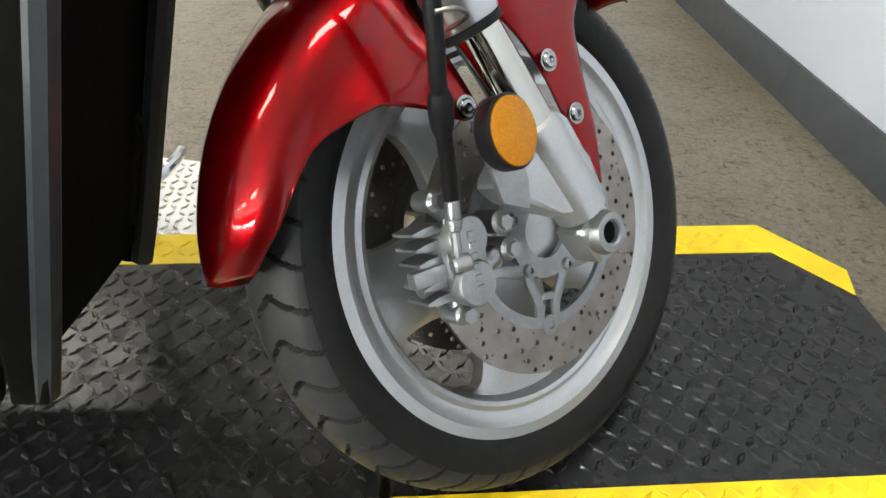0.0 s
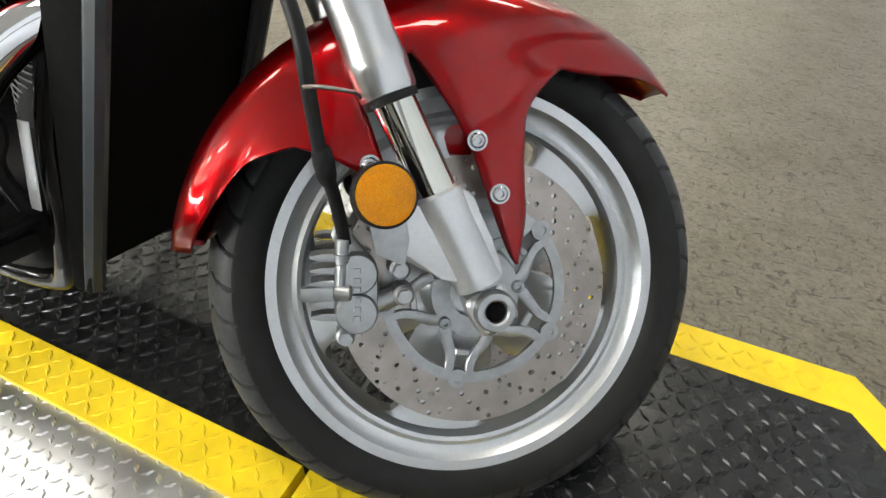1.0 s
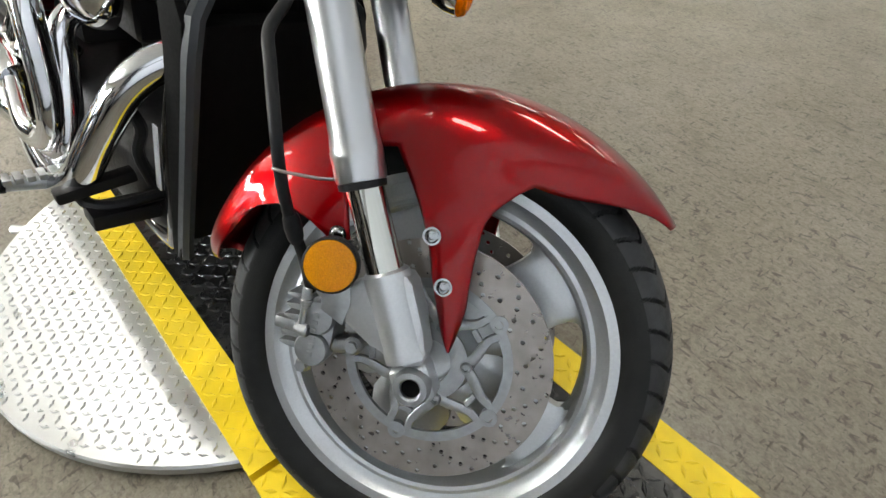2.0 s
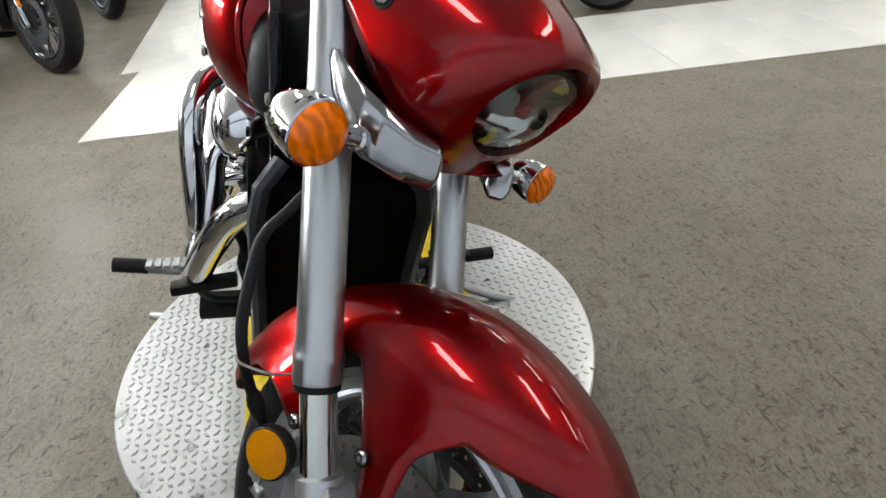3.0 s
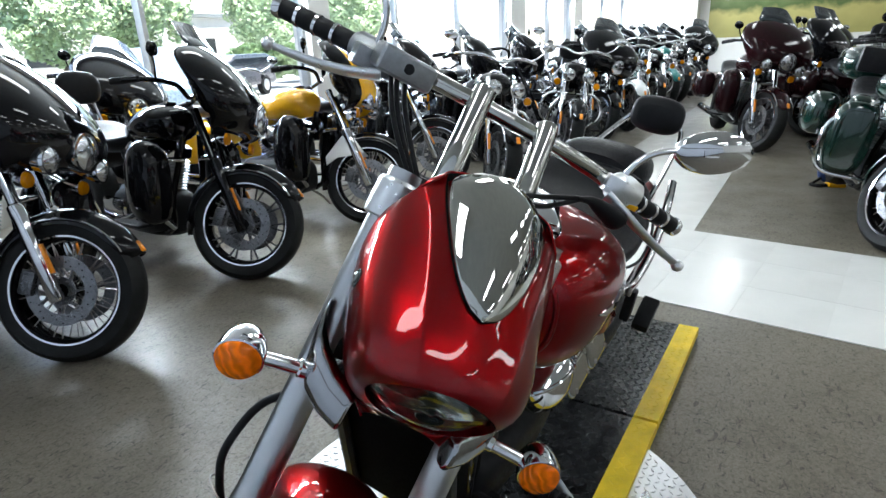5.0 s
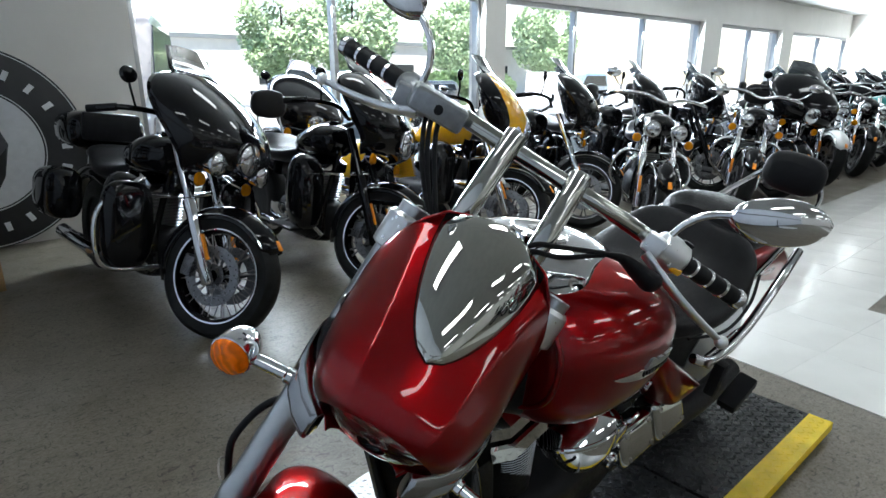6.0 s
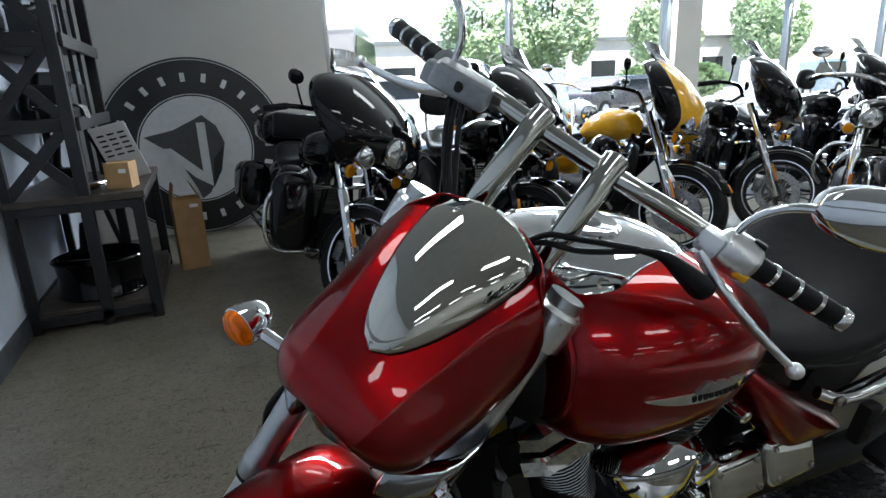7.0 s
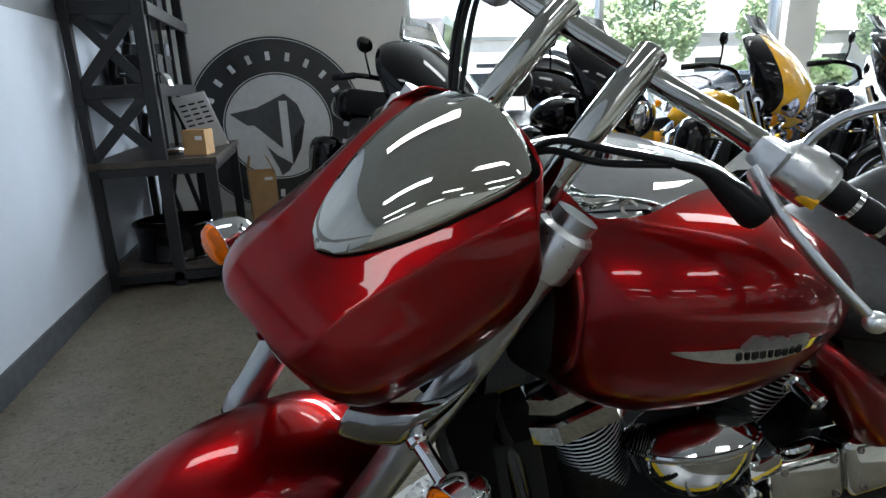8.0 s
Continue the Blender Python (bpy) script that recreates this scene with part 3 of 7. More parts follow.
for sgn in (-1, 1):
    disc = part("brake_disc", drilled_disc(sgn * 0.070, 0.005), STEEL, wheel, "drilled steel brake disc")
    bm = bmesh.new()
    y = sgn * 0.070
    for r0, r1 in ((0.096, 0.1085), (0.030, 0.052)):
        lathe(bm, [(r0, y - 0.003), (r1, y - 0.003), (r1, y + 0.003), (r0, y + 0.003)], YAX, 80, close=True)
    for k in range(5):
        a0 = radians(36 + 72 * k)
        for d in (-1, 1):
            ab = bmesh.new()
            pth = smooth_path([polar(r, a0 + d * radians(q), y) for r, q in ((0.047, 34), (0.060, 24), (0.072, 14), (0.084, 8.5), (0.100, 7.5))], 4)
            rows = []
            for i, q in enumerate(pth):
                t = (pth[min(i + 1, len(pth) - 1)] - pth[max(i - 1, 0)]).normalized()
                w = t.cross(Vector((0, 1, 0))) * (0.0052 + 0.002 * (1 - i / len(pth)))
                rows.append([q + w * e + Vector((0, h, 0)) for e, h in ((1, -0.002), (0.7, -0.0033), (-0.7, -0.0033), (-1, -0.002), (-1, 0.002), (-0.7, 0.0033), (0.7, 0.0033), (1, 0.002))])
            loft(ab, rows)
            part("carrier_arm", ab, CAST, wheel)
        box(bm, 0.018, 0.006, 0.008, Matrix.Translation(polar(0.073, a0, y)) @ Matrix.Rotation(math.pi / 2 - a0, 4, 'Y'), 0.001, 1)
        lathe(bm, [(0.0055, -0.0045), (0.0115, -0.004), (0.0115, 0.004), (0.0055, 0.0045)], Matrix.Translation(polar(0.105, a0, y)) @ YAX, 20, close=True)
        bolt(bm, polar(0.050, a0 + radians(36), y + sgn * 0.003), (0, sgn, 0), 0.0075, 0.006)
    part("disc_carrier", bm, CAST, wheel, "pierced silver disc carrier")

# fender: a crown whose sides run on into arms down both sides of the fork
ARM = ((0.226, -0.028, 0.092, 0.1125), (0.198, -0.014, 0.0640, 0.1180), (0.161, -0.001, 0.0550, 0.1210), (0.124, 0.007, 0.0510, 0.1230), (0.092, 0.015, 0.0495, 0.1230), (0.062, 0.023, 0.0425, 0.1230), (0.048, 0.028, 0.0385, 0.1225), (0.040, 0.0325, 0.036, 0.1220))
# lower edge of the rear skirt: (f, x, z, y)
SKIRT = ((0.10, -0.262, 0.128, 0.074), (0.15, -0.237, 0.161, 0.088), (0.20, -0.206, 0.181, 0.101), (0.25, -0.174, 0.186, 0.112), (0.30, -0.141, 0.171, 0.119), (0.34, -0.118, 0.155, 0.1215), (0.37, -0.105, 0.148, 0.1220), (0.40, -0.0905, 0.156, 0.1215))
FR = (0.0, 0.10, 0.22, 0.34, 0.45, 0.55, 0.62, 0.72, 0.84, 0.92, 1.0)


def soft_interp(f, v):
    return sum(float(np.interp(min(max(f + d, 0), 1), FR, v)) for d in (-0.04, -0.02, 0, 0.02, 0.04)) / 5


def fender():
    bm = bmesh.new()
    rings = []
    N, K = 80, 22
    for i in range(N + 1):
        f = i / N
        a = radians(164.5 - 128 * f)
        rc = 0.344 + 0.004 * math.sin(math.pi * f)
        re = soft_interp(f, (0.320, 0.294, 0.290, 0.285, 0.272, 0.266, 0.262, 0.253, 0.266, 0.304, 0.338))
        w = soft_interp(f, (0.064, 0.079, 0.091, 0.098, 0.098, 0.105, 0.109, 0.107, 0.092, 0.070, 0.024))
        w *= 0.45 + 0.55 * math.sqrt(min(f / 0.06, 1))
        ring = []
        for k in range(-K, K + 1):
            q = abs(k) / K
            yy = w * math.sin(q * math.pi / 2) ** 0.92
            d = 1 - math.cos(q * math.pi / 2) ** 0.85
            ring.append(polar(rc + (re - rc) * d, a, math.copysign(yy, k)))
        rings.append(ring)
    vs = loft(bm, rings, closed=False)
    for s, col in ((-1, 0), (1, -1)):
        i0, i1 = round(0.50 * N), round(0.775 * N)
        grids = [[], []]
        for i in range(i0, i1 + 1):
            u = (i - i0) / (i1 - i0)
            e0 = vs[i][col].co
            pts = [e0] + [Vector((x0 + (x1 - x0) * u, s * (y - 0.005 * abs(2 * u - 1) ** 6), z)) for z, x0, x1, y in ARM]
            grids[0].append((i, smooth_path(pts, 5)))
        for i in range(round(0.10 * N), round(0.40 * N) + 1):
            e0 = vs[i][col].co
            xb, zb, yb = (float(np.interp(i / N, [q[0] for q in SKIRT], [q[k] for q in SKIRT])) for k in (1, 2, 3))
            b = min(max((i / N - 0.10) / 0.10, 0), 1) ** 2
            xb, zb, yb = e0.x + (xb - e0.x) * b, e0.z + (zb - e0.z) * b, abs(e0.y) + (max(yb, abs(e0.y)) - abs(e0.y)) * b
            pts = []
            for k in range(9):
                v = k / 8
                pts.append(Vector((e0.x + (xb - e0.x) * v, s * (abs(e0.y) + (yb - abs(e0.y)) * (1 - (1 - v) ** 1.5)), e0.z + (zb - e0.z) * v)))
            grids[1].append((i, pts))
        for cols in grids:
            grid = [[vs[i][col]] + [bm.verts.new(q) for q in c[1:]] for i, c in cols]
            for g, h in zip(grid, grid[1:]):
                for k in range(len(g) - 1):
                    bm.faces.new((g[k], g[k + 1], h[k + 1], h[k]))
    bmesh.ops.dissolve_degenerate(bm, dist=1e-5, edges=bm.edges)
    inner = [v for v in bm.verts if not v.is_boundary]
    for _ in range(14):
        bmesh.ops.smooth_vert(bm, verts=inner, factor=0.5, use_axis_x=True, use_axis_y=True, use_axis_z=True)
    return bm


bm = fender()
fend = part("front_fender", bm, RED, bike, "glossy candy red front fender", FM, sharp=75)
mod = fend.modifiers.new("thickness", 'SOLIDIFY')
mod.thickness, mod.offset = 0.0025, -1
for x, z in ((0.004, 0.172), (0.022, 0.116), (-0.105, 0.160)):
    for s in (-1, 1):
        bm = bmesh.new()
        bolt(bm, (x, s * 0.123, z), (0, s, 0), 0.0080, 0.0045)
        lathe(bm, [(0.0105, 0), (0.0105, 0.0012), (0.008, 0.0012)], along((x, s * 0.123, z), (x, s * 1.0, z)), 20)
        part("bolt", bm, SATIN, fend)

# fork: the legs run along x = -0.354 z
FORKW = Vector((-0.354, 0, 1)).normalized()


def fa(z, y):
    """Axis of a fork leg at height z; the upper tubes stand a little steeper."""
    if z <= 0.222:
        return Vector((-0.354 * z, y, z))
    return Vector((-0.0786 - 0.263 * (z - 0.222), y - 0.004 * (z - 0.222), z))


for s in (-1, 1):
    y = s * 0.128
    bm = bmesh.new()
    rod(bm, fa(0.09, y), fa(0.245, y), 0.0215, 32)
    # chrome, with its dark reflections put in as a darker colour
    part("stanchion", bm, DARKCHROME, bike, "chrome fork stanchion", FM)
    bm = bmesh.new()
    h = (fa(0.79, y) - fa(0.222, y)).length
    lathe(bm, [(0.0225, 0), (0.0275, 0.002), (0.0290, 0.007), (0.0290, 0.024), (0.0296, 0.026), (0.0296, 0.036), (0.0288, 0.038), (0.0284, 0.044), (0.0272, 0.056), (0.0268, 0.08), (0.0266, 0.3), (0.0264, h - 0.1), (0.0258, h)], along(fa(0.222, y), fa(0.79, y)), 40)
    tubeo = part("fork_tube", bm, BRUSHED, bike, "brushed aluminium upper fork tube", FM)
    bm = bmesh.new()
    lathe(bm, [(0.0215, -0.007), (0.027, -0.006), (0.0275, 0.001), (0.022, 0.002)], along(fa(0.222, y), fa(0.79, y)), 32)
    part("dust_seal", bm, BLACKMATT, tubeo)
    # axle lug
    bm = bmesh.new()
    lathe(bm, [(0.0262, 0.030), (0.0268, 0.105), (0.0275, 0.112), (0.0275, 0.132), (0.0225, 0.136)], Matrix.Translation((0, s * 0.126, 0)) @ Matrix.Rotation(radians(-19.5), 4, 'Y'), 32)
    ym = Matrix.Translation((0, s * 0.120, 0))
    plate(bm, [(-0.106, 0.087), (-0.098, 0.097), (-0.066, 0.117), (-0.040, 0.129), (-0.016, 0.128), (-0.008, 0.118), (0.004, 0.076), (0.014, 0.042), (0.010, 0.026), (-0.010, 0.020), (-0.030, 0.027), (-0.050, 0.041), (-0.092, 0.068)], 0.044, ym, 0.008)
    box(bm, 0.047, 0.040, 0.047, ym @ Matrix.Translation((-0.001, 0, 0.0)) @ Matrix.Rotation(radians(-22), 4, 'Y'), 0.010, 3)
    lug = part("fork_bottom", bm, ALUPAINT, bike, "silver cast fork bottom", FM)
    bm = bmesh.new()
    lathe(bm, [(0.0115, 0.012), (0.0115, 0.020), (0.0135, 0.0215), (0.0195, 0.021), (0.0225, 0.014), (0.0225, 0.0)], along((0, s * 0.128, 0), (0, s * 1.0, 0)), 32)
    part("axle_end", bm, CAST, lug, "hollow axle end")
    bm = bmesh.new()
    lathe(bm, [(0.0112, 0.0), (0.0112, 0.0155), (0.002, 0.0150)], along((0, s * 0.128, 0), (0, s * 1.0, 0)), 24)
    part("axle_bore", bm, FINBLACK, lug)
    # brake caliper behind the leg
    bm = bmesh.new()
    cm = Matrix.Translation((-0.135, s * 0.099, 0.030)) @ Matrix.Rotation(radians(8), 4, 'Y')
    for dz in (0.021, -0.021):
        lathe(bm, [(0.0205, -0.03), (0.0222, 0.0), (0.0222, 0.024), (0.0200, 0.0275), (0.012, 0.0285)], cm @ Matrix.Translation((0, 0, dz)) @ (YAX if s > 0 else YAX.inverted()), 28)
    box(bm, 0.046, 0.050, 0.060, cm @ Matrix.Translation((0, -s * 0.004, 0)), 0.008)
    box(bm, 0.060, 0.014, 0.016, cm @ Matrix.Translation((-0.028, s * 0.008, -0.003)), 0.004)
    cal = part("brake_caliper", bm, CAST, bike, "silver cast brake caliper", WM @ Matrix.Translation((0, s * -0.006, 0)))
    for dz in (0.036, 0.022, 0.008, -0.014, -0.028):
        bm = bmesh.new()
        plate(bm, [(-0.020, -0.0045), (-0.040, -0.0040), (-0.052, -0.0015), (-0.052, 0.0015), (-0.040, 0.0035), (-0.020, 0.0045)], 0.036, cm @ Matrix.Translation((0.004, -s * 0.006, dz)), 0.0012)
        part("caliper_fin", bm, CAST, cal)
    bm = bmesh.new()
    for q in ((-0.142, 0.091), (-0.153, -0.018)):
        rod(bm, (q[0], s * 0.080, q[1]), (q[0], s * 0.112, q[1]), 0.0105, 16, 0.003)
        rod(bm, (q[0], s * 0.108, q[1]), (q[0], s * 0.120, q[1]), 0.0075, 6)
    rod(bm, (-0.142, s * 0.100, 0.091), (-0.120, s * 0.100, 0.055), 0.009, 12)
    rod(bm, (-0.153, s * 0.100, -0.018), (-0.145, s * 0.100, 0.010), 0.008, 12)
    for q in ((-0.087, 0.048), (-0.086, 0.020)):
        rod(bm, (q[0], s * 0.085, q[1]), (q[0], s * 0.122, q[1]), 0.0115, 18, 0.003)
        rod(bm, (q[0], s * 0.120, q[1]), (q[0], s * 0.128, q[1]), 0.0075, 6)
    rod(bm, (-0.118, s * 0.104, 0.012), (-0.092, s * 0.104, 0.018), 0.011, 14, 0.003)
    rod(bm, (-0.170, s * 0.102, 0.022), (-0.185, s * 0.102, 0.022), 0.008, 6)
    part("caliper_bolt", bm, CAST, cal)
    # reflector
    bm = bmesh.new()
    lathe(bm, [(0.0295, -0.004), (0.0315, 0), (0.0315, 0.012), (0.0295, 0.0135), (0.027, 0.0125)], along((-0.099, s * 0.150, 0.132), (-0.082, s * 0.25, 0.134)), 40)
    rfl = part("reflector", bm, BLACKMATT, bike, "round amber side reflector in a black holder", FM)
    bm = bmesh.new()
    lathe(bm, [(0.0292, 0.010), (0.0285, 0.0145), (0.018, 0.0165), (0.003, 0.017)], along((-0.099, s * 0.150, 0.132), (-0.082, s * 0.25, 0.134)), 40)
    part("reflector_lens", bm, AMBER, rfl, "amber reflector lens")
    bm = bmesh.new()
    plate(bm, [(-0.118, 0.150), (-0.080, 0.150), (-0.078, 0.085), (-0.086, 0.060), (-0.112, 0.075)], 0.006, Matrix.Translation((0, s * 0.140, 0)), 0.001)
    part("reflector_bracket", bm, CAST, bike, "", FM)
    # clamps
    for z, w, h in ((0.745, 0.036, 0.062),):
        bm = bmesh.new()
        lathe(bm, [(0.030, 0), (0.0345, 0.003), (0.0355, 0.012), (0.0345, h - 0.006), (0.030, h), (0.012, h + 0.002)], along(fa(z - h / 2, y), fa(z + h, y)), 36)
        part("top_clamp", bm, ALU, bike, "satin aluminium top fork clamp", FM)
# raised bars on the caliper where lettering stands
lettered = [o for o in bike.children if o.name.startswith("brake_caliper")][0]
for k in range(6):
    bm = bmesh.new()
    box(bm, 0.0075, 0.0014, 0.0060, Matrix.Translation((-0.135 + 0.0014 * (k - 2.5), -0.1283, 0.030 + 0.0100 * (k - 2.5))) @ Matrix.Rotation(radians(8), 4, 'Y'), 0.0005, 1)
    part("raised_bar", bm, CAST, lettered)

# brake hose on the right leg
bm = bmesh.new()
tube(bm, smooth_path([(-0.140, -0.108, 0.085), (-0.143, -0.128, 0.130), (-0.150, -0.152, 0.175), (-0.152, -0.176, 0.225), (-0.153, -0.190, 0.275), (-0.165, -0.182, 0.335), (-0.176, -0.166, 0.370), (-0.172, -0.138, 0.405), (-0.185, -0.100, 0.44), (-0.22, -0.06, 0.50)], 8), 0.0068, 12)
hose = part("brake_hose", bm, BLACKMATT, bike, "black rubber brake hose", FM)
bm = bmesh.new()
rod(bm, (-0.151, -0.106, 0.038), (-0.146, -0.108, 0.066), 0.0048, 10)
rod(bm, (-0.146, -0.108, 0.064), (-0.141, -0.112, 0.092), 0.0068, 14, 0.002)
lathe(bm, [(0.0068, 0.006), (0.0082, 0.007), (0.0082, 0.011), (0.0068, 0.012)], along((-0.146, -0.108, 0.064), (-0.141, -0.112, 0.092)), 14)
rod(bm, (-0.158, -0.104, 0.036), (-0.140, -0.108, 0.033), 0.0085, 14, 0.002)
part("hose_fitting", bm, CAST, hose, "crimped metal hose end")
bm = bmesh.new()
lathe(bm, [(0.0072, -0.022), (0.0095, -0.014), (0.0105, 0.0), (0.0095, 0.010), (0.0072, 0.016)], along((-0.1485, -0.148, 0.168), (-0.152, -0.172, 0.218)), 14)
part("hose_grommet", bm, BLACKMATT, hose)
bm = bmesh.new()
tube(bm, smooth_path([(-0.156, -0.186, 0.232), (-0.140, -0.190, 0.230), (-0.112, -0.165, 0.225), (-0.106, -0.118, 0.222)], 5), 0.0018, 8)
part("hose_guide", bm, STEEL, hose, "wire hose guide")

# ---- nose cowl ----
CS = (0.0, 0.20, 0.36, 0.52, 0.72, 0.90, 1.0)
CX = (-0.075, 0.002, 0.068, 0.009, -0.078, -0.164, -0.207)
CZ = (0.486, 0.543, 0.630, 0.707, 0.782, 0.826, 0.842)
EX = (-0.031, -0.095, -0.130, -0.173, -0.181, -0.160, -0.160)
EY = (0.058, 0.108, 0.131, 0.145, 0.141, 0.117, 0.089)
EZ = (0.503, 0.543, 0.594, 0.664, 0.728, 0.783, 0.821)
EN = (2.2, 3.2, 3.1, 2.15, 1.92, 1.90, 1.75)



def cowl_at(s, y, lift=0.0):
    xc, zc, xe, ye, ze = (spline(s, v) for v in (CX, CZ, EX, EY, EZ))
    q = min(abs(y) / ye, 1.0)
    n = spline(s, EN)
    d = 1 - (1 - q ** n) ** (1 / n)
    yr = 0.052 + 0.062 * min(max((s - 0.34) / 0.56, 0), 1)
    on = min(max((s - 0.28) / 0.20, 0), 1) * min(max((1.0 - s) / 0.25, 0), 1)
    dy = abs(y) - yr
    rid = 0.0075 * (math.exp(-math.sqrt(dy * dy + 1.2e-5) / (0.016 if dy > 0 else 0.026))) * on
    rid += 0.004 * math.exp(-(y / 0.034) ** 2) * min(max((s - 0.22) / 0.18, 0), 1) * min(max((0.66 - s) / 0.2, 0), 1)
    return Vector((xc + (xe - xc) * d + rid + lift * 0.75, y, zc + (ze - zc) * d + rid * 0.7 + lift * 0.66))


def spline(s, v):
    """Smooth interpolation of v over CS."""
    for i in range(len(CS) - 1):
        if s <= CS[i + 1] or i == len(CS) - 2:
            break
    t = (s - CS[i]) / (CS[i + 1] - CS[i])
    h = CS[i + 1] - CS[i]
    g = lambda j: (v[min(j + 1, len(v) - 1)] - v[max(j - 1, 0)]) / (CS[min(j + 1, len(v) - 1)] - CS[max(j - 1, 0)])
    a, b = g(i) * h, g(i + 1) * h
    return v[i] * (1 + 2 * t) * (1 - t) ** 2 + a * t * (1 - t) ** 2 + v[i + 1] * t * t * (3 - 2 * t) + b * t * t * (t - 1)


def cowl_mesh():
    bm = bmesh.new()
    NS, NY = 150, 84
    rings = []
    for i in range(NS + 1):
        s = i / NS
        ye = spline(s, EY)
        rings.append([cowl_at(s, math.copysign(ye * math.sin(abs(k) / NY * math.pi / 2) ** 0.8, k)) for k in range(-NY, NY + 1)])
    loft(bm, rings, closed=False)
    # opening for the headlight
    inside = lambda p, k=1.0: (p.y / 0.086) ** 2 + ((p.z - LZ) / 0.0555) ** 2 < k and p.x > -0.07
    bmesh.ops.delete(bm, geom=[f for f in bm.faces if inside(f.calc_center_median())], context='FACES')
    edge = [e for e in bm.edges if e.is_boundary and inside((e.verts[0].co + e.verts[1].co) / 2, 1.6)]
    for v in {v for e in edge for v in e.verts}:
        a = math.atan2((v.co.z - LZ) / 0.0555, v.co.y / 0.086)
        v.co.y, v.co.z = 0.086 * math.cos(a), LZ + 0.0555 * math.sin(a)
    ext = bmesh.ops.extrude_edge_only(bm, edges=edge)
    for v in [g for g in ext["geom"] if isinstance(g, bmesh.types.BMVert)]:
        v.co.x -= 0.030
        v.co.y *= 0.93
        v.co.z = LZ + (v.co.z - LZ) * 0.9
    return bm


LZ = 0.577
cowl = part("nose_cowl", cowl_mesh(), RED, bike, "candy red headlight cowl", FM, sharp=55)
mod = cowl.modifiers.new("thickness", 'SOLIDIFY')
mod.thickness, mod.offset = 0.003, -1
# headlight: a mirrored bowl behind a clear lens that fills the opening
def cowl_x(y, z):
    """Depth of the cowl's surface at a height."""
    return min((abs(p.z - z), p.x) for p in (cowl_at(0.04 + 0.006 * i, y) for i in range(80)))[1]


def lamp_ring(k, wy, wz, back, deep, power):
    ring = []
    for i in range(48):
        c, q = math.cos(2 * math.pi * i / 48), math.sin(2 * math.pi * i / 48)
        xe = cowl_x(0.086 * c, LZ + 0.0555 * q) - back
        ring.append(Vector((deep + (xe - deep) * k ** power, wy * k * c, LZ + wz * k * q)))
    return ring


bm = bmesh.new()
loft(bm, [lamp_ring(k, 0.0802, 0.0500, 0.0295, -0.078, 2.0) for k in (0.03, 0.2, 0.4, 0.6, 0.75, 0.88, 1.0)], caps=False)
lamp = part("headlight", bm, DARKCHROME, bike, "oval headlight with a mirrored reflector", FM, sharp=60)
bm = bmesh.new()
lathe(bm, [(0.020, 0), (0.020, 0.030), (0.017, 0.040), (0.006, 0.044)], Matrix.Translation((-0.080, 0.0, LZ)) @ Matrix.Rotation(radians(90), 4, 'Y'), 24)
part("bulb_shield", bm, BLACKGLOSS, lamp)
# bar added to stand for the dark shadow across the bowl
bm = bmesh.new()
box(bm, 0.050, 0.120, 0.0025, Matrix.Translation((-0.050, 0, LZ - 0.018)), 0.0008, 1)
part("shadow_bar", bm, DARKCHROME, lamp)
bm = bmesh.new()
loft(bm, [lamp_ring(k, 0.0826, 0.0525, 0.0165, 0.030, 2.2) for k in (1.0, 0.9, 0.75, 0.55, 0.3, 0.04)], caps=False)
lens = part("headlight_lens", bm, CLEAR, lamp, "clear headlight lens", sharp=60)
lens.visible_shadow = False
mod = lens.modifiers.new("thickness", 'SOLIDIFY')
mod.thickness, mod.offset = 0.002, -1


# mirrored insert in the cowl
bm = bmesh.new()
rows = []
for i in range(31):
    v = i / 30
    s = 0.515 + v * 0.465
    hw = 0.082 * (1 - (1 - v) ** 2.4) ** 0.60 + 0.001
    dome = 0.027 * (1 - (1 - v) ** 2) ** 0.7 * (1 - 0.30 * v ** 4)
    rows.append([cowl_at(min(s, 1.0), hw * k / 14, 0.0065 + dome * (1 - (abs(k) / 14) ** 2.4)) + Vector((-0.75, 0, 0.66)) * max(0, s - 1.0) - Vector((0, 0, 0.012)) * (abs(k) / 14) ** 2 * max(0, v - 0.8) / 0.2 for k in range(-14, 15)])
loft(bm, rows, closed=False)
rim = bmesh.new()
loft(rim, [[cowl_at(min(s, 1.0), (0.0828 * (1 - (1 - v) ** 2.4) ** 0.60 + 0.0018) * k / 14, 0.0022) for k in range(-14, 15)] for s, v in ((0.5135 + v * 0.4665, v) for v in (i / 30 for i in range(31)))], closed=False)
part("insert_gasket", rim, FINBLACK, cowl, "black gap round the shield")
ins = part("cowl_insert", bm, DARKCHROME, cowl, "smoked mirror-chrome shield on the cowl")
mod = ins.modifiers.new("thickness", 'SOLIDIFY')
mod.thickness, mod.offset = 0.005, -1
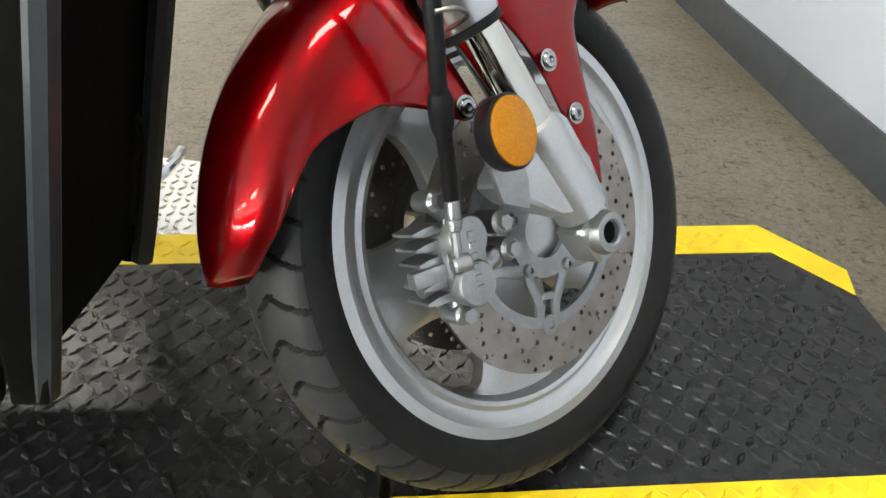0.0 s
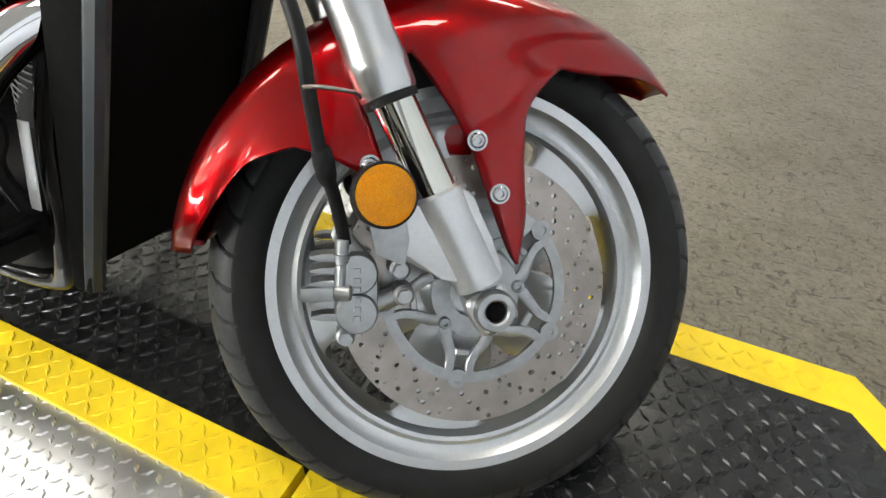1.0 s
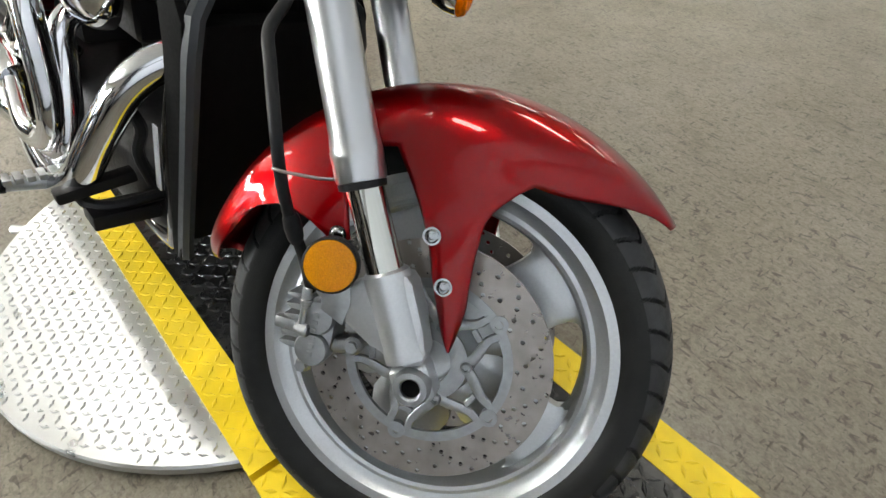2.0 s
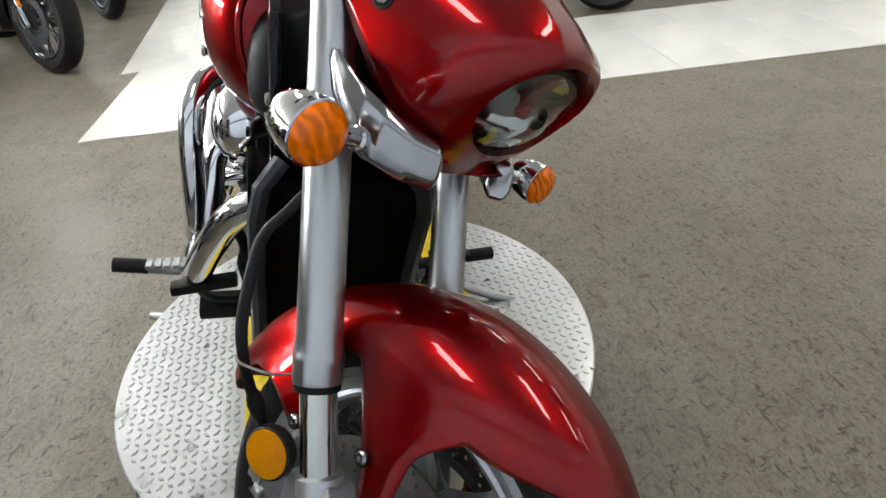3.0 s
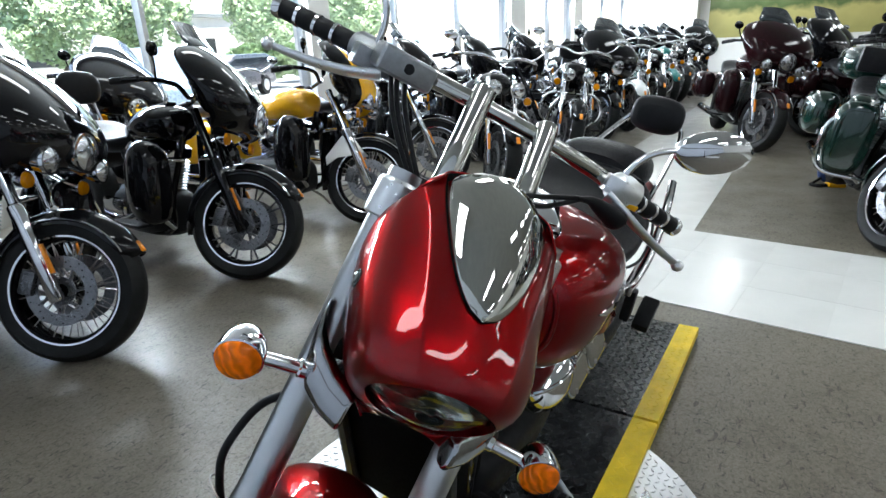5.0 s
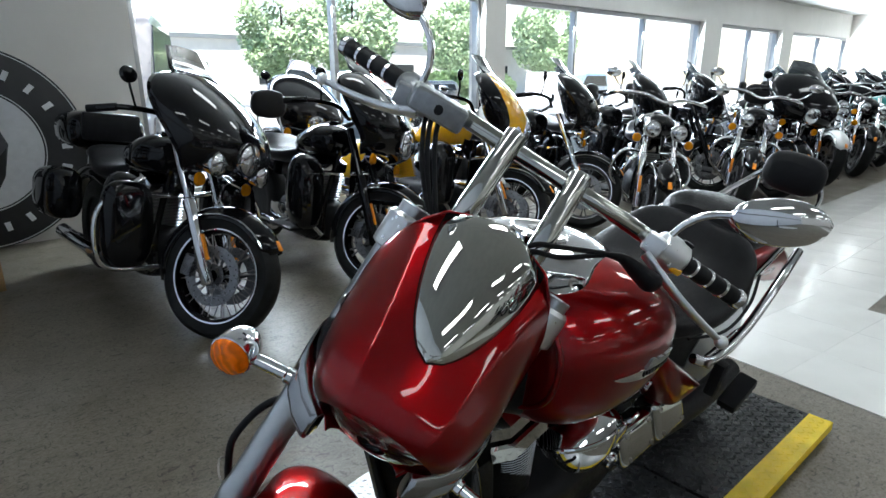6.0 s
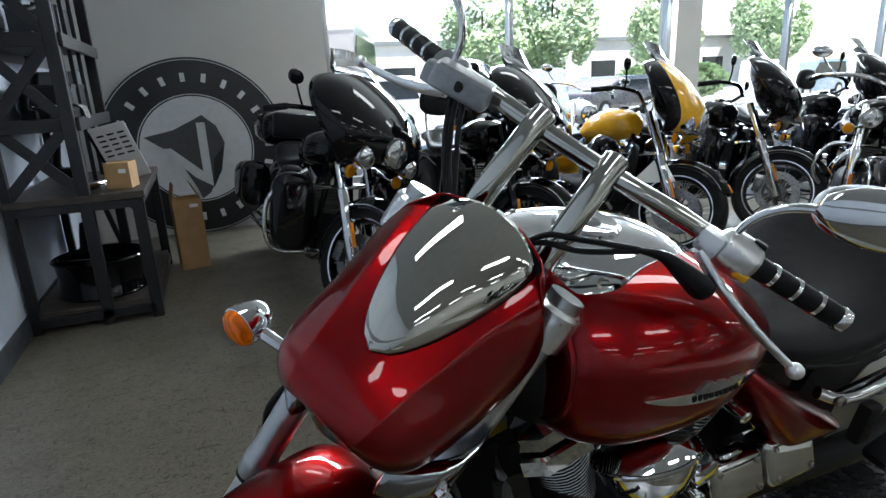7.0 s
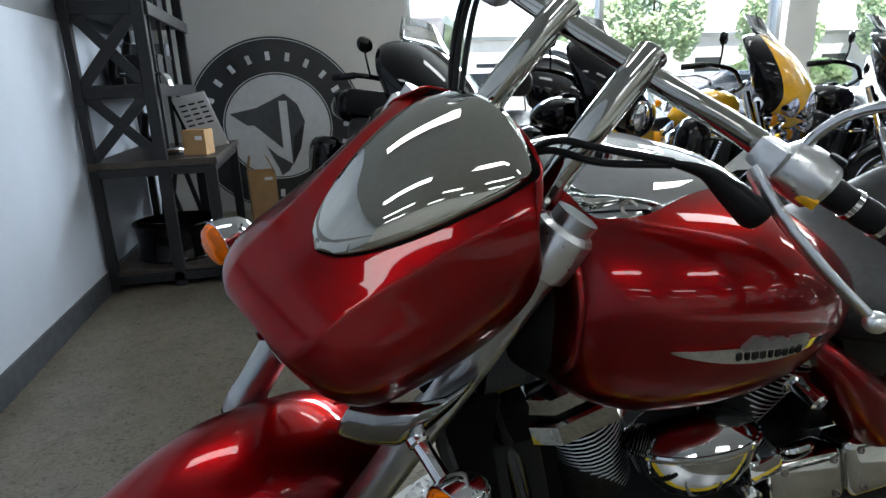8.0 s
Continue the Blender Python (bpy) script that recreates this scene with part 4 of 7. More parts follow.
for s in (-1, 1):
    if s < 0:
        bm = bmesh.new()
        c0, cu, cv = cowl_at(0.46, s * 0.1395), cowl_at(0.48, s * 0.1395), cowl_at(0.46, s * 0.1355)
        cn = (cu - c0).cross(cv - c0).normalized()
        cn = cn if cn.y * s > 0 else -cn
        lathe(bm, [(0.0135, -0.004), (0.0135, 0.0012), (0.0110, 0.0016), (0.0105, 0.0004)], along(c0, c0 + cn), 24)
        part("bolt_recess", bm, BLACKMATT, cowl)
        bm = bmesh.new()
        bolt(bm, c0 + cn * 0.001, cn, 0.0085, 0.004)
        part("cowl_bolt", bm, STEEL, cowl)
    # bracket and turn signal
    bm = bmesh.new()
    rings = []
    for (x, y, z), w, h in (((-0.150, 0.152, 0.582), 0.008, 0.008), ((-0.132, 0.152, 0.560), 0.019, 0.014), ((-0.106, 0.146, 0.530), 0.029, 0.020), ((-0.086, 0.134, 0.514), 0.032, 0.023), ((-0.062, 0.108, 0.500), 0.030, 0.023), ((-0.040, 0.080, 0.494), 0.027, 0.020), ((-0.037, 0.076, 0.494), 0.023, 0.016)):
        rings.append([Vector((x + h * cx * 0.9, s * (y + h * 0.3 * cx), z + w * cz)) for cx, cz in ((1, 0.45), (0.55, 1), (-0.55, 1), (-1, 0.5), (-1, -0.5), (-0.5, -1), (0.6, -1), (1, -0.5))])
    loft(bm, rings)
    bmesh.ops.bevel(bm, geom=bm.edges[:], offset=0.0040, segments=3, affect='EDGES', profile=0.6)
    br = part("cowl_bracket", bm, SATIN, bike, "chrome lower cowl bracket", FM, sharp=30)
    bm = bmesh.new()
    c0, c1 = Vector((-0.090, s * 0.128, 0.503)), Vector((-0.074, s * 0.214, 0.502))
    rod(bm, c0, c0.lerp(c1, 0.35), 0.0135, 20, 0.003)
    rod(bm, c0, c1, 0.0105, 18)
    lathe(bm, [(0.004, -0.047), (0.017, -0.042), (0.027, -0.030), (0.0318, -0.012), (0.0334, 0.004), (0.0334, 0.010), (0.0316, 0.011)], Matrix.Translation((-0.065, s * 0.235, 0.502)) @ Matrix.Rotation(radians(104), 4, 'Y'), 36)
    sig = part("turn_signal", bm, CHROME, bike, "chrome bullet turn signal", FM)
    bm = bmesh.new()
    lathe(bm, [(0.0312, 0.008), (0.0306, 0.015), (0.0260, 0.0215), (0.0155, 0.0260), (0.002, 0.0275)], Matrix.Translation((-0.065, s * 0.235, 0.502)) @ Matrix.Rotation(radians(104), 4, 'Y'), 36)
    part("signal_lens", bm, AMBERCLEAR, sig, "amber turn signal lens").visible_shadow = False
    bm = bmesh.new()
    ball(bm, 0.011, Matrix.Translation((-0.064, s * 0.235, 0.500)), 14, 10)
    part("bulb", bm, ORANGEFORK, sig)

# triple clamp, risers and bars
bm = bmesh.new()
box(bm, 0.070, 0.24, 0.030, Matrix.Translation((-0.222, -0.014, 0.742)) @ Matrix.Rotation(radians(-15), 4, 'Y'), 0.008)
box(bm, 0.060, 0.25, 0.036, Matrix.Translation((-0.165, -0.008, 0.520)) @ Matrix.Rotation(radians(-15), 4, 'Y'), 0.008)
part("triple_clamp", bm, BLACKMATT, bike, "black fork yokes", FM)
# risers and bar are chrome in the darker colour that stands for dark reflections
for s in (-1, 1):
    bm = bmesh.new()
    tube(bm, smooth_path([(-0.262, s * 0.066, 0.755), (-0.280, s * 0.066, 0.825), (-0.318, s * 0.064, 0.905), (-0.338, s * 0.063, 0.940), (-0.346, s * 0.062, 0.952)], 5), [0.0195] * 20 + [0.017], 24)
    part("riser", bm, DARKCHROME, bike, "chrome handlebar riser", FM)
bm = bmesh.new()
tube(bm, smooth_path([(-0.405, -0.275, 0.913), (-0.372, -0.19, 0.924), (-0.344, -0.085, 0.928), (-0.344, 0.085, 0.928), (-0.372, 0.19, 0.924), (-0.405, 0.275, 0.913)], 6), 0.0145, 20)
bar = part("handlebar", bm, DARKCHROME, bike, "chrome handlebar", FM)
for s, g0, g1 in ((1, (-0.405, 0.288, 0.914), (-0.450, 0.432, 0.905)), (-1, (-0.405, -0.285, 0.914), (-0.458, -0.418, 0.906))):
    g0, g1 = Vector(g0), Vector(g1)
    bm = bmesh.new()
    L = (g1 - g0).length
    prof = [(0.0150, 0)]
    for k in range(4):
        a = L * k / 4
        prof += [(0.0165, a + 0.001), (0.0172, a + L / 8), (0.0165, a + L / 4 - 0.004), (0.0158, a + L / 4 - 0.002)]
    lathe(bm, prof + [(0.012, L)], along(g0, g1), 24)
    grip = part("grip", bm, BLACKMATT, bike, "black rubber grip with chrome rings", FM)
    for k in (1, 2, 3, 4):
        bm = bmesh.new()
        c = g0.lerp(g1, k / 4)
        lathe(bm, [(0.0155, -0.004), (0.0183, -0.003), (0.0183, 0.003), (0.0155, 0.004)] if k < 4 else [(0.017, -0.004), (0.0190, 0.0), (0.018, 0.010), (0.008, 0.014)], along(c, c + (g1 - g0)), 24)
        part("grip_ring", bm, CHROME, grip)
# left switch housing, lever, perch
bm = bmesh.new()
lathe(bm, [(0.018, -0.028), (0.027, -0.022), (0.031, -0.002), (0.0305, 0.024), (0.022, 0.032)], along((-0.385, 0.264, 0.919), (-0.400, 0.325, 0.914)), 28)
box(bm, 0.040, 0.036, 0.034, Matrix.Translation((-0.366, 0.232, 0.920)) @ Matrix.Rotation(radians(-10), 4, 'Z'), 0.008)
swl = part("switch_housing", bm, ALU, bike, "satin silver switch housing", FM)
bm = bmesh.new()
box(bm, 0.008, 0.022, 0.012, Matrix.Translation((-0.366, 0.288, 0.902)) @ Matrix.Rotation(radians(25), 4, 'Y'), 0.003)
part("switch_button", bm, YELLOWPAINT, swl, "yellow switch button")
bm = bmesh.new()
box(bm, 0.014, 0.020, 0.014, Matrix.Translation((-0.386, 0.284, 0.945)), 0.004)
part("switch_knob", bm, BLACKMATT, swl)
bm = bmesh.new()
tube(bm, smooth_path([(-0.355, 0.228, 0.900), (-0.336, 0.268, 0.886), (-0.330, 0.308, 0.873), (-0.327, 0.358, 0.860), (-0.325, 0.404, 0.851)], 5), [0.0125, 0.0080], 14, 0.6)
ball(bm, 0.0115, Matrix.Translation((-0.325, 0.410, 0.850)))
part("clutch_lever", bm, ALU, bike, "satin aluminium clutch lever with ball end", FM)
bm = bmesh.new()
tube(bm, smooth_path([(-0.334, 0.268, 0.866), (-0.330, 0.250, 0.870), (-0.327, 0.222, 0.875), (-0.320, 0.192, 0.879), (-0.300, 0.158, 0.872)], 4), [0.016, 0.020, 0.0215, 0.022, 0.0215, 0.0205, 0.0195, 0.0185, 0.017, 0.0155, 0.014, 0.012, 0.010, 0.009, 0.0075, 0.006, 0.005], 18, 0.75)
part("cable_boot", bm, BLACKMATT, bike, "black rubber cable boot", FM)
for dy, dz in ((0, 0), (0.012, -0.012)):
    bm = bmesh.new()
    tube(bm, smooth_path([(-0.304, 0.162, 0.874 + dz * 0.3), (-0.266, 0.090 + dy, 0.850 + dz), (-0.240, 0.050, 0.835 + dz), (-0.225, 0.02, 0.78)], 6), 0.0045, 10)
    part("control_cable", bm, BLACKMATT, bike, "black control cable", FM)
# right master cylinder, lever
bm = bmesh.new()
box(bm, 0.052, 0.100, 0.042, Matrix.Translation((-0.334, -0.198, 0.921)) @ Matrix.Rotation(radians(16), 4, 'Z'), 0.010, 3)
box(bm, 0.036, 0.070, 0.036, Matrix.Translation((-0.360, -0.246, 0.905)) @ Matrix.Rotation(radians(16), 4, 'Z'), 0.008)
lathe(bm, [(0.020, -0.03), (0.026, -0.024), (0.027, 0.018), (0.022, 0.028)], along((-0.397, -0.258, 0.914), (-0.420, -0.31, 0.911)), 24)
mc = part("master_cylinder", bm, CAST, bike, "silver brake master cylinder", FM)
bm = bmesh.new()
lathe(bm, [(0.0085, 0), (0.0085, 0.002), (0.001, 0.0025)], along((-0.3070, -0.190, 0.922), (0, -0.28, 0.922)), 16)
part("sight_glass", bm, BLACKMATT, mc)
bm = bmesh.new()
tube(bm, smooth_path([(-0.342, -0.225, 0.893), (-0.344, -0.270, 0.874), (-0.347, -0.320, 0.861), (-0.351, -0.365, 0.854), (-0.353, -0.395, 0.851)], 5), [0.012, 0.007], 14, 0.6)
ball(bm, 0.0105, Matrix.Translation((-0.353, -0.400, 0.851)))
part("brake_lever", bm, ALU, bike, "satin aluminium brake lever with ball end", FM)
for off in (0, 0.014, -0.010):
    bm = bmesh.new()
    tube(bm, smooth_path([(-0.345 + off * .3, -0.205 + off, 0.915), (-0.326, -0.186 + off, 0.872), (-0.300, -0.150 + off, 0.822), (-0.268, -0.095 + off * .5, 0.762)], 6), 0.0044, 10)
    part("control_cable", bm, BLACKMATT, bike, "black control cable", FM)
# mirrors
for s in (-1, 1):
    stem = [(x, s * y, z) for x, y, z in ((-0.380, 0.250, 0.930), (-0.378, 0.254, 0.968), (-0.374, 0.272, 1.002), (-0.372, 0.305, 1.026), (-0.374, 0.345, 1.040))]
    c0, c1 = (-0.374, s * 0.303, 1.034), (-0.384, s * 0.442, 1.080)
    bm = bmesh.new()
    tube(bm, smooth_path(stem, 5), 0.0062, 12)
    mir = part("mirror", bm, CHROME, bike, "chrome teardrop mirror on a curved stem", FM)
    bm = bmesh.new()
    rings = []
    for k in range(13):
        f = k / 12
        w = 0.052 * math.sin(math.pi * min(0.04 + f * 0.90, 1)) ** 0.5
        c = Vector(c0).lerp(Vector(c1), f)
        rings.append([c + Vector((0.024 * (w / 0.05) * math.cos(a) + 0.004, 0, w * math.sin(a) * 0.85)) for a in (2 * math.pi * i / 28 for i in range(28))])
    loft(bm, rings)
    part("mirror_shell", bm, CHROME, mir, "polished chrome mirror back", sharp=60)

# ---- tank, engine, frame of the red motorcycle (body frame) ----
def pod(stations, n=28, p=2.3):
    """Loft of superellipses along x: (x, yc, zc, half width, height up, height down)."""
    bm = bmesh.new()
    rings = []
    for x, yc, zc, w, hu, hd in stations:
        ring = []
        for i in range(n):
            a = 2 * math.pi * i / n
            c, s = math.cos(a), math.sin(a)
            ring.append(Vector((x, yc + w * math.copysign(abs(c) ** (2 / p), c), zc + (hu if s > 0 else hd) * math.copysign(abs(s) ** (2 / p), s))))
        rings.append(ring)
    loft(bm, rings)
    return bm


def dense(st, k=5):
    """More stations, smoothly between the given ones."""
    out = []
    p = [np.array(st[0]) * 2 - st[1], *[np.array(q, float) for q in st], np.array(st[-1]) * 2 - st[-2]]
    for a, b, c, d in zip(p, p[1:], p[2:], p[3:]):
        for i in range(k):
            t = i / k
            out.append(0.5 * (2 * b + (c - a) * t + (2 * a - 5 * b + 4 * c - d) * t * t + (3 * b - a - 3 * c + d) * t ** 3))
    out.append(np.array(st[-1], float))
    return [tuple(float(v) for v in q) for q in out]


TC = 0.036
TANK = ((-0.476, TC, 0.800, 0.140, 0.080, 0.080), (-0.481, TC, 0.800, 0.180, 0.108, 0.118), (-0.512, TC, 0.797, 0.212, 0.130, 0.155), (-0.590, TC, 0.795, 0.236, 0.138, 0.178), (-0.720, TC, 0.793, 0.236, 0.132, 0.178), (-0.820, TC, 0.786, 0.208, 0.104, 0.145), (-0.900, TC, 0.776, 0.160, 0.064, 0.086), (-0.945, TC, 0.768, 0.06, 0.03, 0.03))
tank = part("fuel_tank", pod(dense(TANK), 72, 2.5), RED, bike, "candy red fuel tank", BM, sharp=60)


def tank_side(x, z, s):
    """Distance of the tank's flank from the middle plane at a height."""
    st = dense(TANK)
    xs = [-q[0] for q in st]
    zc, w, hu, hd = (float(np.interp(-x, xs, [q[k] for q in st])) for k in (2, 3, 4, 5))
    d = abs(z - zc) / (hu if z > zc else hd)
    return w * (1 - min(d, 0.99) ** 2.5) ** (1 / 2.5) + s * TC


# rolled seam along the front edge of the tank
bm = bmesh.new()
tube(bm, [(-0.481, TC + 0.180 * math.copysign(abs(math.cos(a)) ** 0.80, math.cos(a)), 0.800 + (0.108 if math.sin(a) > 0 else 0.118) * math.copysign(abs(math.sin(a)) ** 0.80, math.sin(a))) for a in (radians(60 - 300 * i / 60) for i in range(61))], 0.0055, 8)
part("tank_seam", bm, RED, tank, "", sharp=60)
# chrome dash on the tank
bm = pod(dense(((-0.500, 0.02, 0.905, 0.100, 0.010, 0.02), (-0.515, 0.02, 0.908, 0.138, 0.026, 0.03), (-0.575, 0.02, 0.915, 0.146, 0.036, 0.03), (-0.65, 0.02, 0.918, 0.116, 0.036, 0.03), (-0.75, 0.025, 0.905, 0.080, 0.028, 0.03), (-0.85, 0.03, 0.86, 0.035, 0.016, 0.03))), 40, 2.0)
dash = part("tank_dash", bm, CHROME, tank, "chrome tank dash", sharp=60)
bm = bmesh.new()
lathe(bm, [(0.056, -0.004), (0.056, 0.006), (0.050, 0.010), (0.046, 0.008)], Matrix.Translation((-0.615, 0.02, 0.950)) @ Matrix.Rotation(radians(-4), 4, 'Y'), 40)
part("gauge_ring", bm, CHROME, tank, "chrome gauge ring")
bm = bmesh.new()
lathe(bm, [(0.047, 0.0), (0.047, 0.0075), (0.001, 0.0085)], Matrix.Translation((-0.615, 0.02, 0.950)) @ Matrix.Rotation(radians(-4), 4, 'Y'), 40)
part("gauge_face", bm, CARGLASS, tank, "dark speedometer glass")
for s in (-1, 1):
    bm = bmesh.new()
    lathe(bm, [(0.012, 0), (0.012, 0.004), (0.008, 0.0055), (0.0075, 0.002), (0.003, 0.002)], along((-0.556, 0.02 + s * 0.134, 0.922), (-0.552, 0.02 + s * 0.20, 0.99)), 20)
    part("dash_screw", bm, STEEL, tank)
    # winged emblem: a plain badge with a dark bar where its lettering stands
    bm = bmesh.new()
    N = 24
    rows = []
    for i in range(N + 1):
        f = i / N
        x = -0.565 - 0.232 * f
        z = 0.800 - 0.020 * f - 0.006 * math.sin(math.pi * f)
        h = 0.0012 + 0.0105 * math.sin(math.pi * f) ** 0.8
        dip = lambda zz: tank_side(x, zz, s) + 0.0035
        rows.append([Vector((x, s * dip(z + q), z + q)) for q in (-h, -h * 0.4, h * 0.4, h)] + [Vector((x, s * (dip(z + q) - 0.006), z + q)) for q in (h, -h)])
    loft(bm, rows)
    emb = part("tank_emblem", bm, CHROME, tank, "chrome winged badge")
    bm = bmesh.new()
    rows = []
    for i in range(N + 1):
        f = 0.37 + 0.44 * i / N
        x = -0.565 - 0.232 * f
        z = 0.800 - 0.020 * f - 0.006 * math.sin(math.pi * f) + 0.007
        h = 0.003 + 0.0165 * min(1.0, (i / N) / 0.14) * (1 - 0.75 * max(0.0, i / N - 0.14)) - (0.004 if i in (8, 9, 15, 16) else 0)
        rows.append([Vector((x, s * (tank_side(x, z + q, s) + 0.0048), z + q)) for q in (0, h)] + [Vector((x, s * (tank_side(x, z + q, s) - 0.003), z + q)) for q in (h, 0)])
    loft(bm, rows)
    part("emblem_wing", bm, CAST, emb)
    for k in range(9):
        f = 0.37 + 0.39 * k / 8
        x = -0.565 - 0.232 * f
        z = 0.800 - 0.020 * f - 0.006
        bm = bmesh.new()
        box(bm, (0.0062, 0.0048, 0.0070)[k % 3], 0.003, 0.0095, Matrix.Translation((x, s * (tank_side(x, z, s) + 0.0036), z)) @ Matrix.Rotation(radians(14), 4, 'Y'))
        part("emblem_bar", bm, BLACKMATT, emb)

# black cover over the steering neck, in front of the tank
part("neck_shroud", pod(dense(((-0.425, 0.0, 0.735, 0.060, 0.08, 0.05), (-0.440, 0.0, 0.735, 0.110, 0.11, 0.070), (-0.468, 0.012, 0.735, 0.145, 0.128, 0.080), (-0.499, 0.025, 0.735, 0.160, 0.140, 0.085)), 4), 32, 2.8), BLACKMATT, bike, "black shroud in front of the tank", BM, sharp=60)
# radiator and frame
RM = BM @ Matrix.Translation((-0.030, 0, 0))
bm = bmesh.new()
box(bm, 0.030, 0.250, 0.400, Matrix.Translation((-0.398, 0, 0.415)) @ Matrix.Rotation(radians(16), 4, 'Y'), 0.004)
part("radiator", bm, FINBLACK, bike, "black radiator core", RM)
for s in (-1, 1):
    bm = bmesh.new()
    plate(bm, [(-0.462, 0.194), (-0.428, 0.190), (-0.324, 0.560), (-0.318, 0.610), (-0.335, 0.640), (-0.395, 0.650), (-0.385, 0.56), (-0.440, 0.30)], 0.014, Matrix.Translation((0, s * 0.132, 0)), 0.005)
    part("radiator_shroud", bm, FINBLACK, bike, "black plastic radiator side shroud", RM)
    bm = bmesh.new()
    tube(bm, [(-0.436, s * 0.126, 0.196), (-0.418, s * 0.128, 0.25), (-0.322, s * 0.128, 0.570), (-0.320, s * 0.120, 0.615), (-0.340, s * 0.09, 0.650)], 0.0135, 8)
    part("shroud_edge", bm, GREYPLASTIC, bike, "blue-grey shroud edge", RM)
    bm = bmesh.new()
    tube(bm, smooth_path([(-0.345, s * 0.03, 0.80), (-0.420, s * 0.085, 0.64), (-0.485, s * 0.115, 0.42), (-0.520, s * 0.115, 0.22), (-0.580, s * 0.110, 0.165), (-0.80, s * 0.11, 0.16), (-1.2, s * 0.11, 0.20)], 6), 0.0185, 14)
    part("frame_tube", bm, BLACKGLOSS, bike, "gloss black frame tube", BM)
    bm = bmesh.new()
    plate(bm, [(-0.335, 0.86), (-0.355, 0.70), (-0.415, 0.61), (-0.56, 0.66), (-0.62, 0.70), (-0.50, 0.80), (-0.43, 0.88)], 0.016, Matrix.Translation((0, s * 0.098, 0)), 0.005)
    side = part("neck_cover", bm, BLACKGLOSS, bike, "gloss black steering neck cover", BM)
    for x, z in ((-0.385, 0.735), (-0.455, 0.690)):
        bm = bmesh.new()
        bolt(bm, (x, s * 0.106, z), (0, s, 0), 0.009, 0.006)
        part("neck_bolt", bm, STEEL, side)
bm = bmesh.new()
rod(bm, (-0.318, 0, 0.690), (-0.385, 0, 0.885), 0.036, 28, 0.004)
part("steering_neck", bm, BLACKMATT, bike, "", BM)
bm = bmesh.new()
tube(bm, smooth_path([(-0.505, -0.135, 0.53), (-0.52, -0.165, 0.50), (-0.54, -0.17, 0.46), (-0.53, -0.15, 0.41), (-0.545, -0.155, 0.36), (-0.54, -0.14, 0.30)], 6), 0.010, 10)
part("coolant_hose", bm, BLACKMATT, bike, "black coolant hose", BM)
bm = bmesh.new()
plate(bm, [(-0.512, 0.42), (-0.494, 0.42), (-0.515, 0.30), (-0.533, 0.30)], 0.002, Matrix.Translation((0, -0.137, 0)))
part("frame_sticker", bm, PAPER, bike, "white sticker on the frame", BM)

bm = bmesh.new()
box(bm, 0.075, 0.200, 0.36, Matrix.Translation((-0.485, 0.02, 0.44)) @ Matrix.Rotation(radians(14), 4, 'Y'), 0.012)
part("radiator_duct", bm, FINBLACK, bike, "black duct behind the radiator", RM)

bm = bmesh.new()
plate(bm, [(-0.455, 0.26), (-0.42, 0.36), (-0.41, 0.53), (-0.50, 0.54), (-0.535, 0.40), (-0.555, 0.25), (-0.48, 0.23)], 0.020, Matrix.Translation((0, 0.112, 0)), 0.004)
part("engine_mount", bm, BLACKMATT, bike, "black engine mount plate", BM)
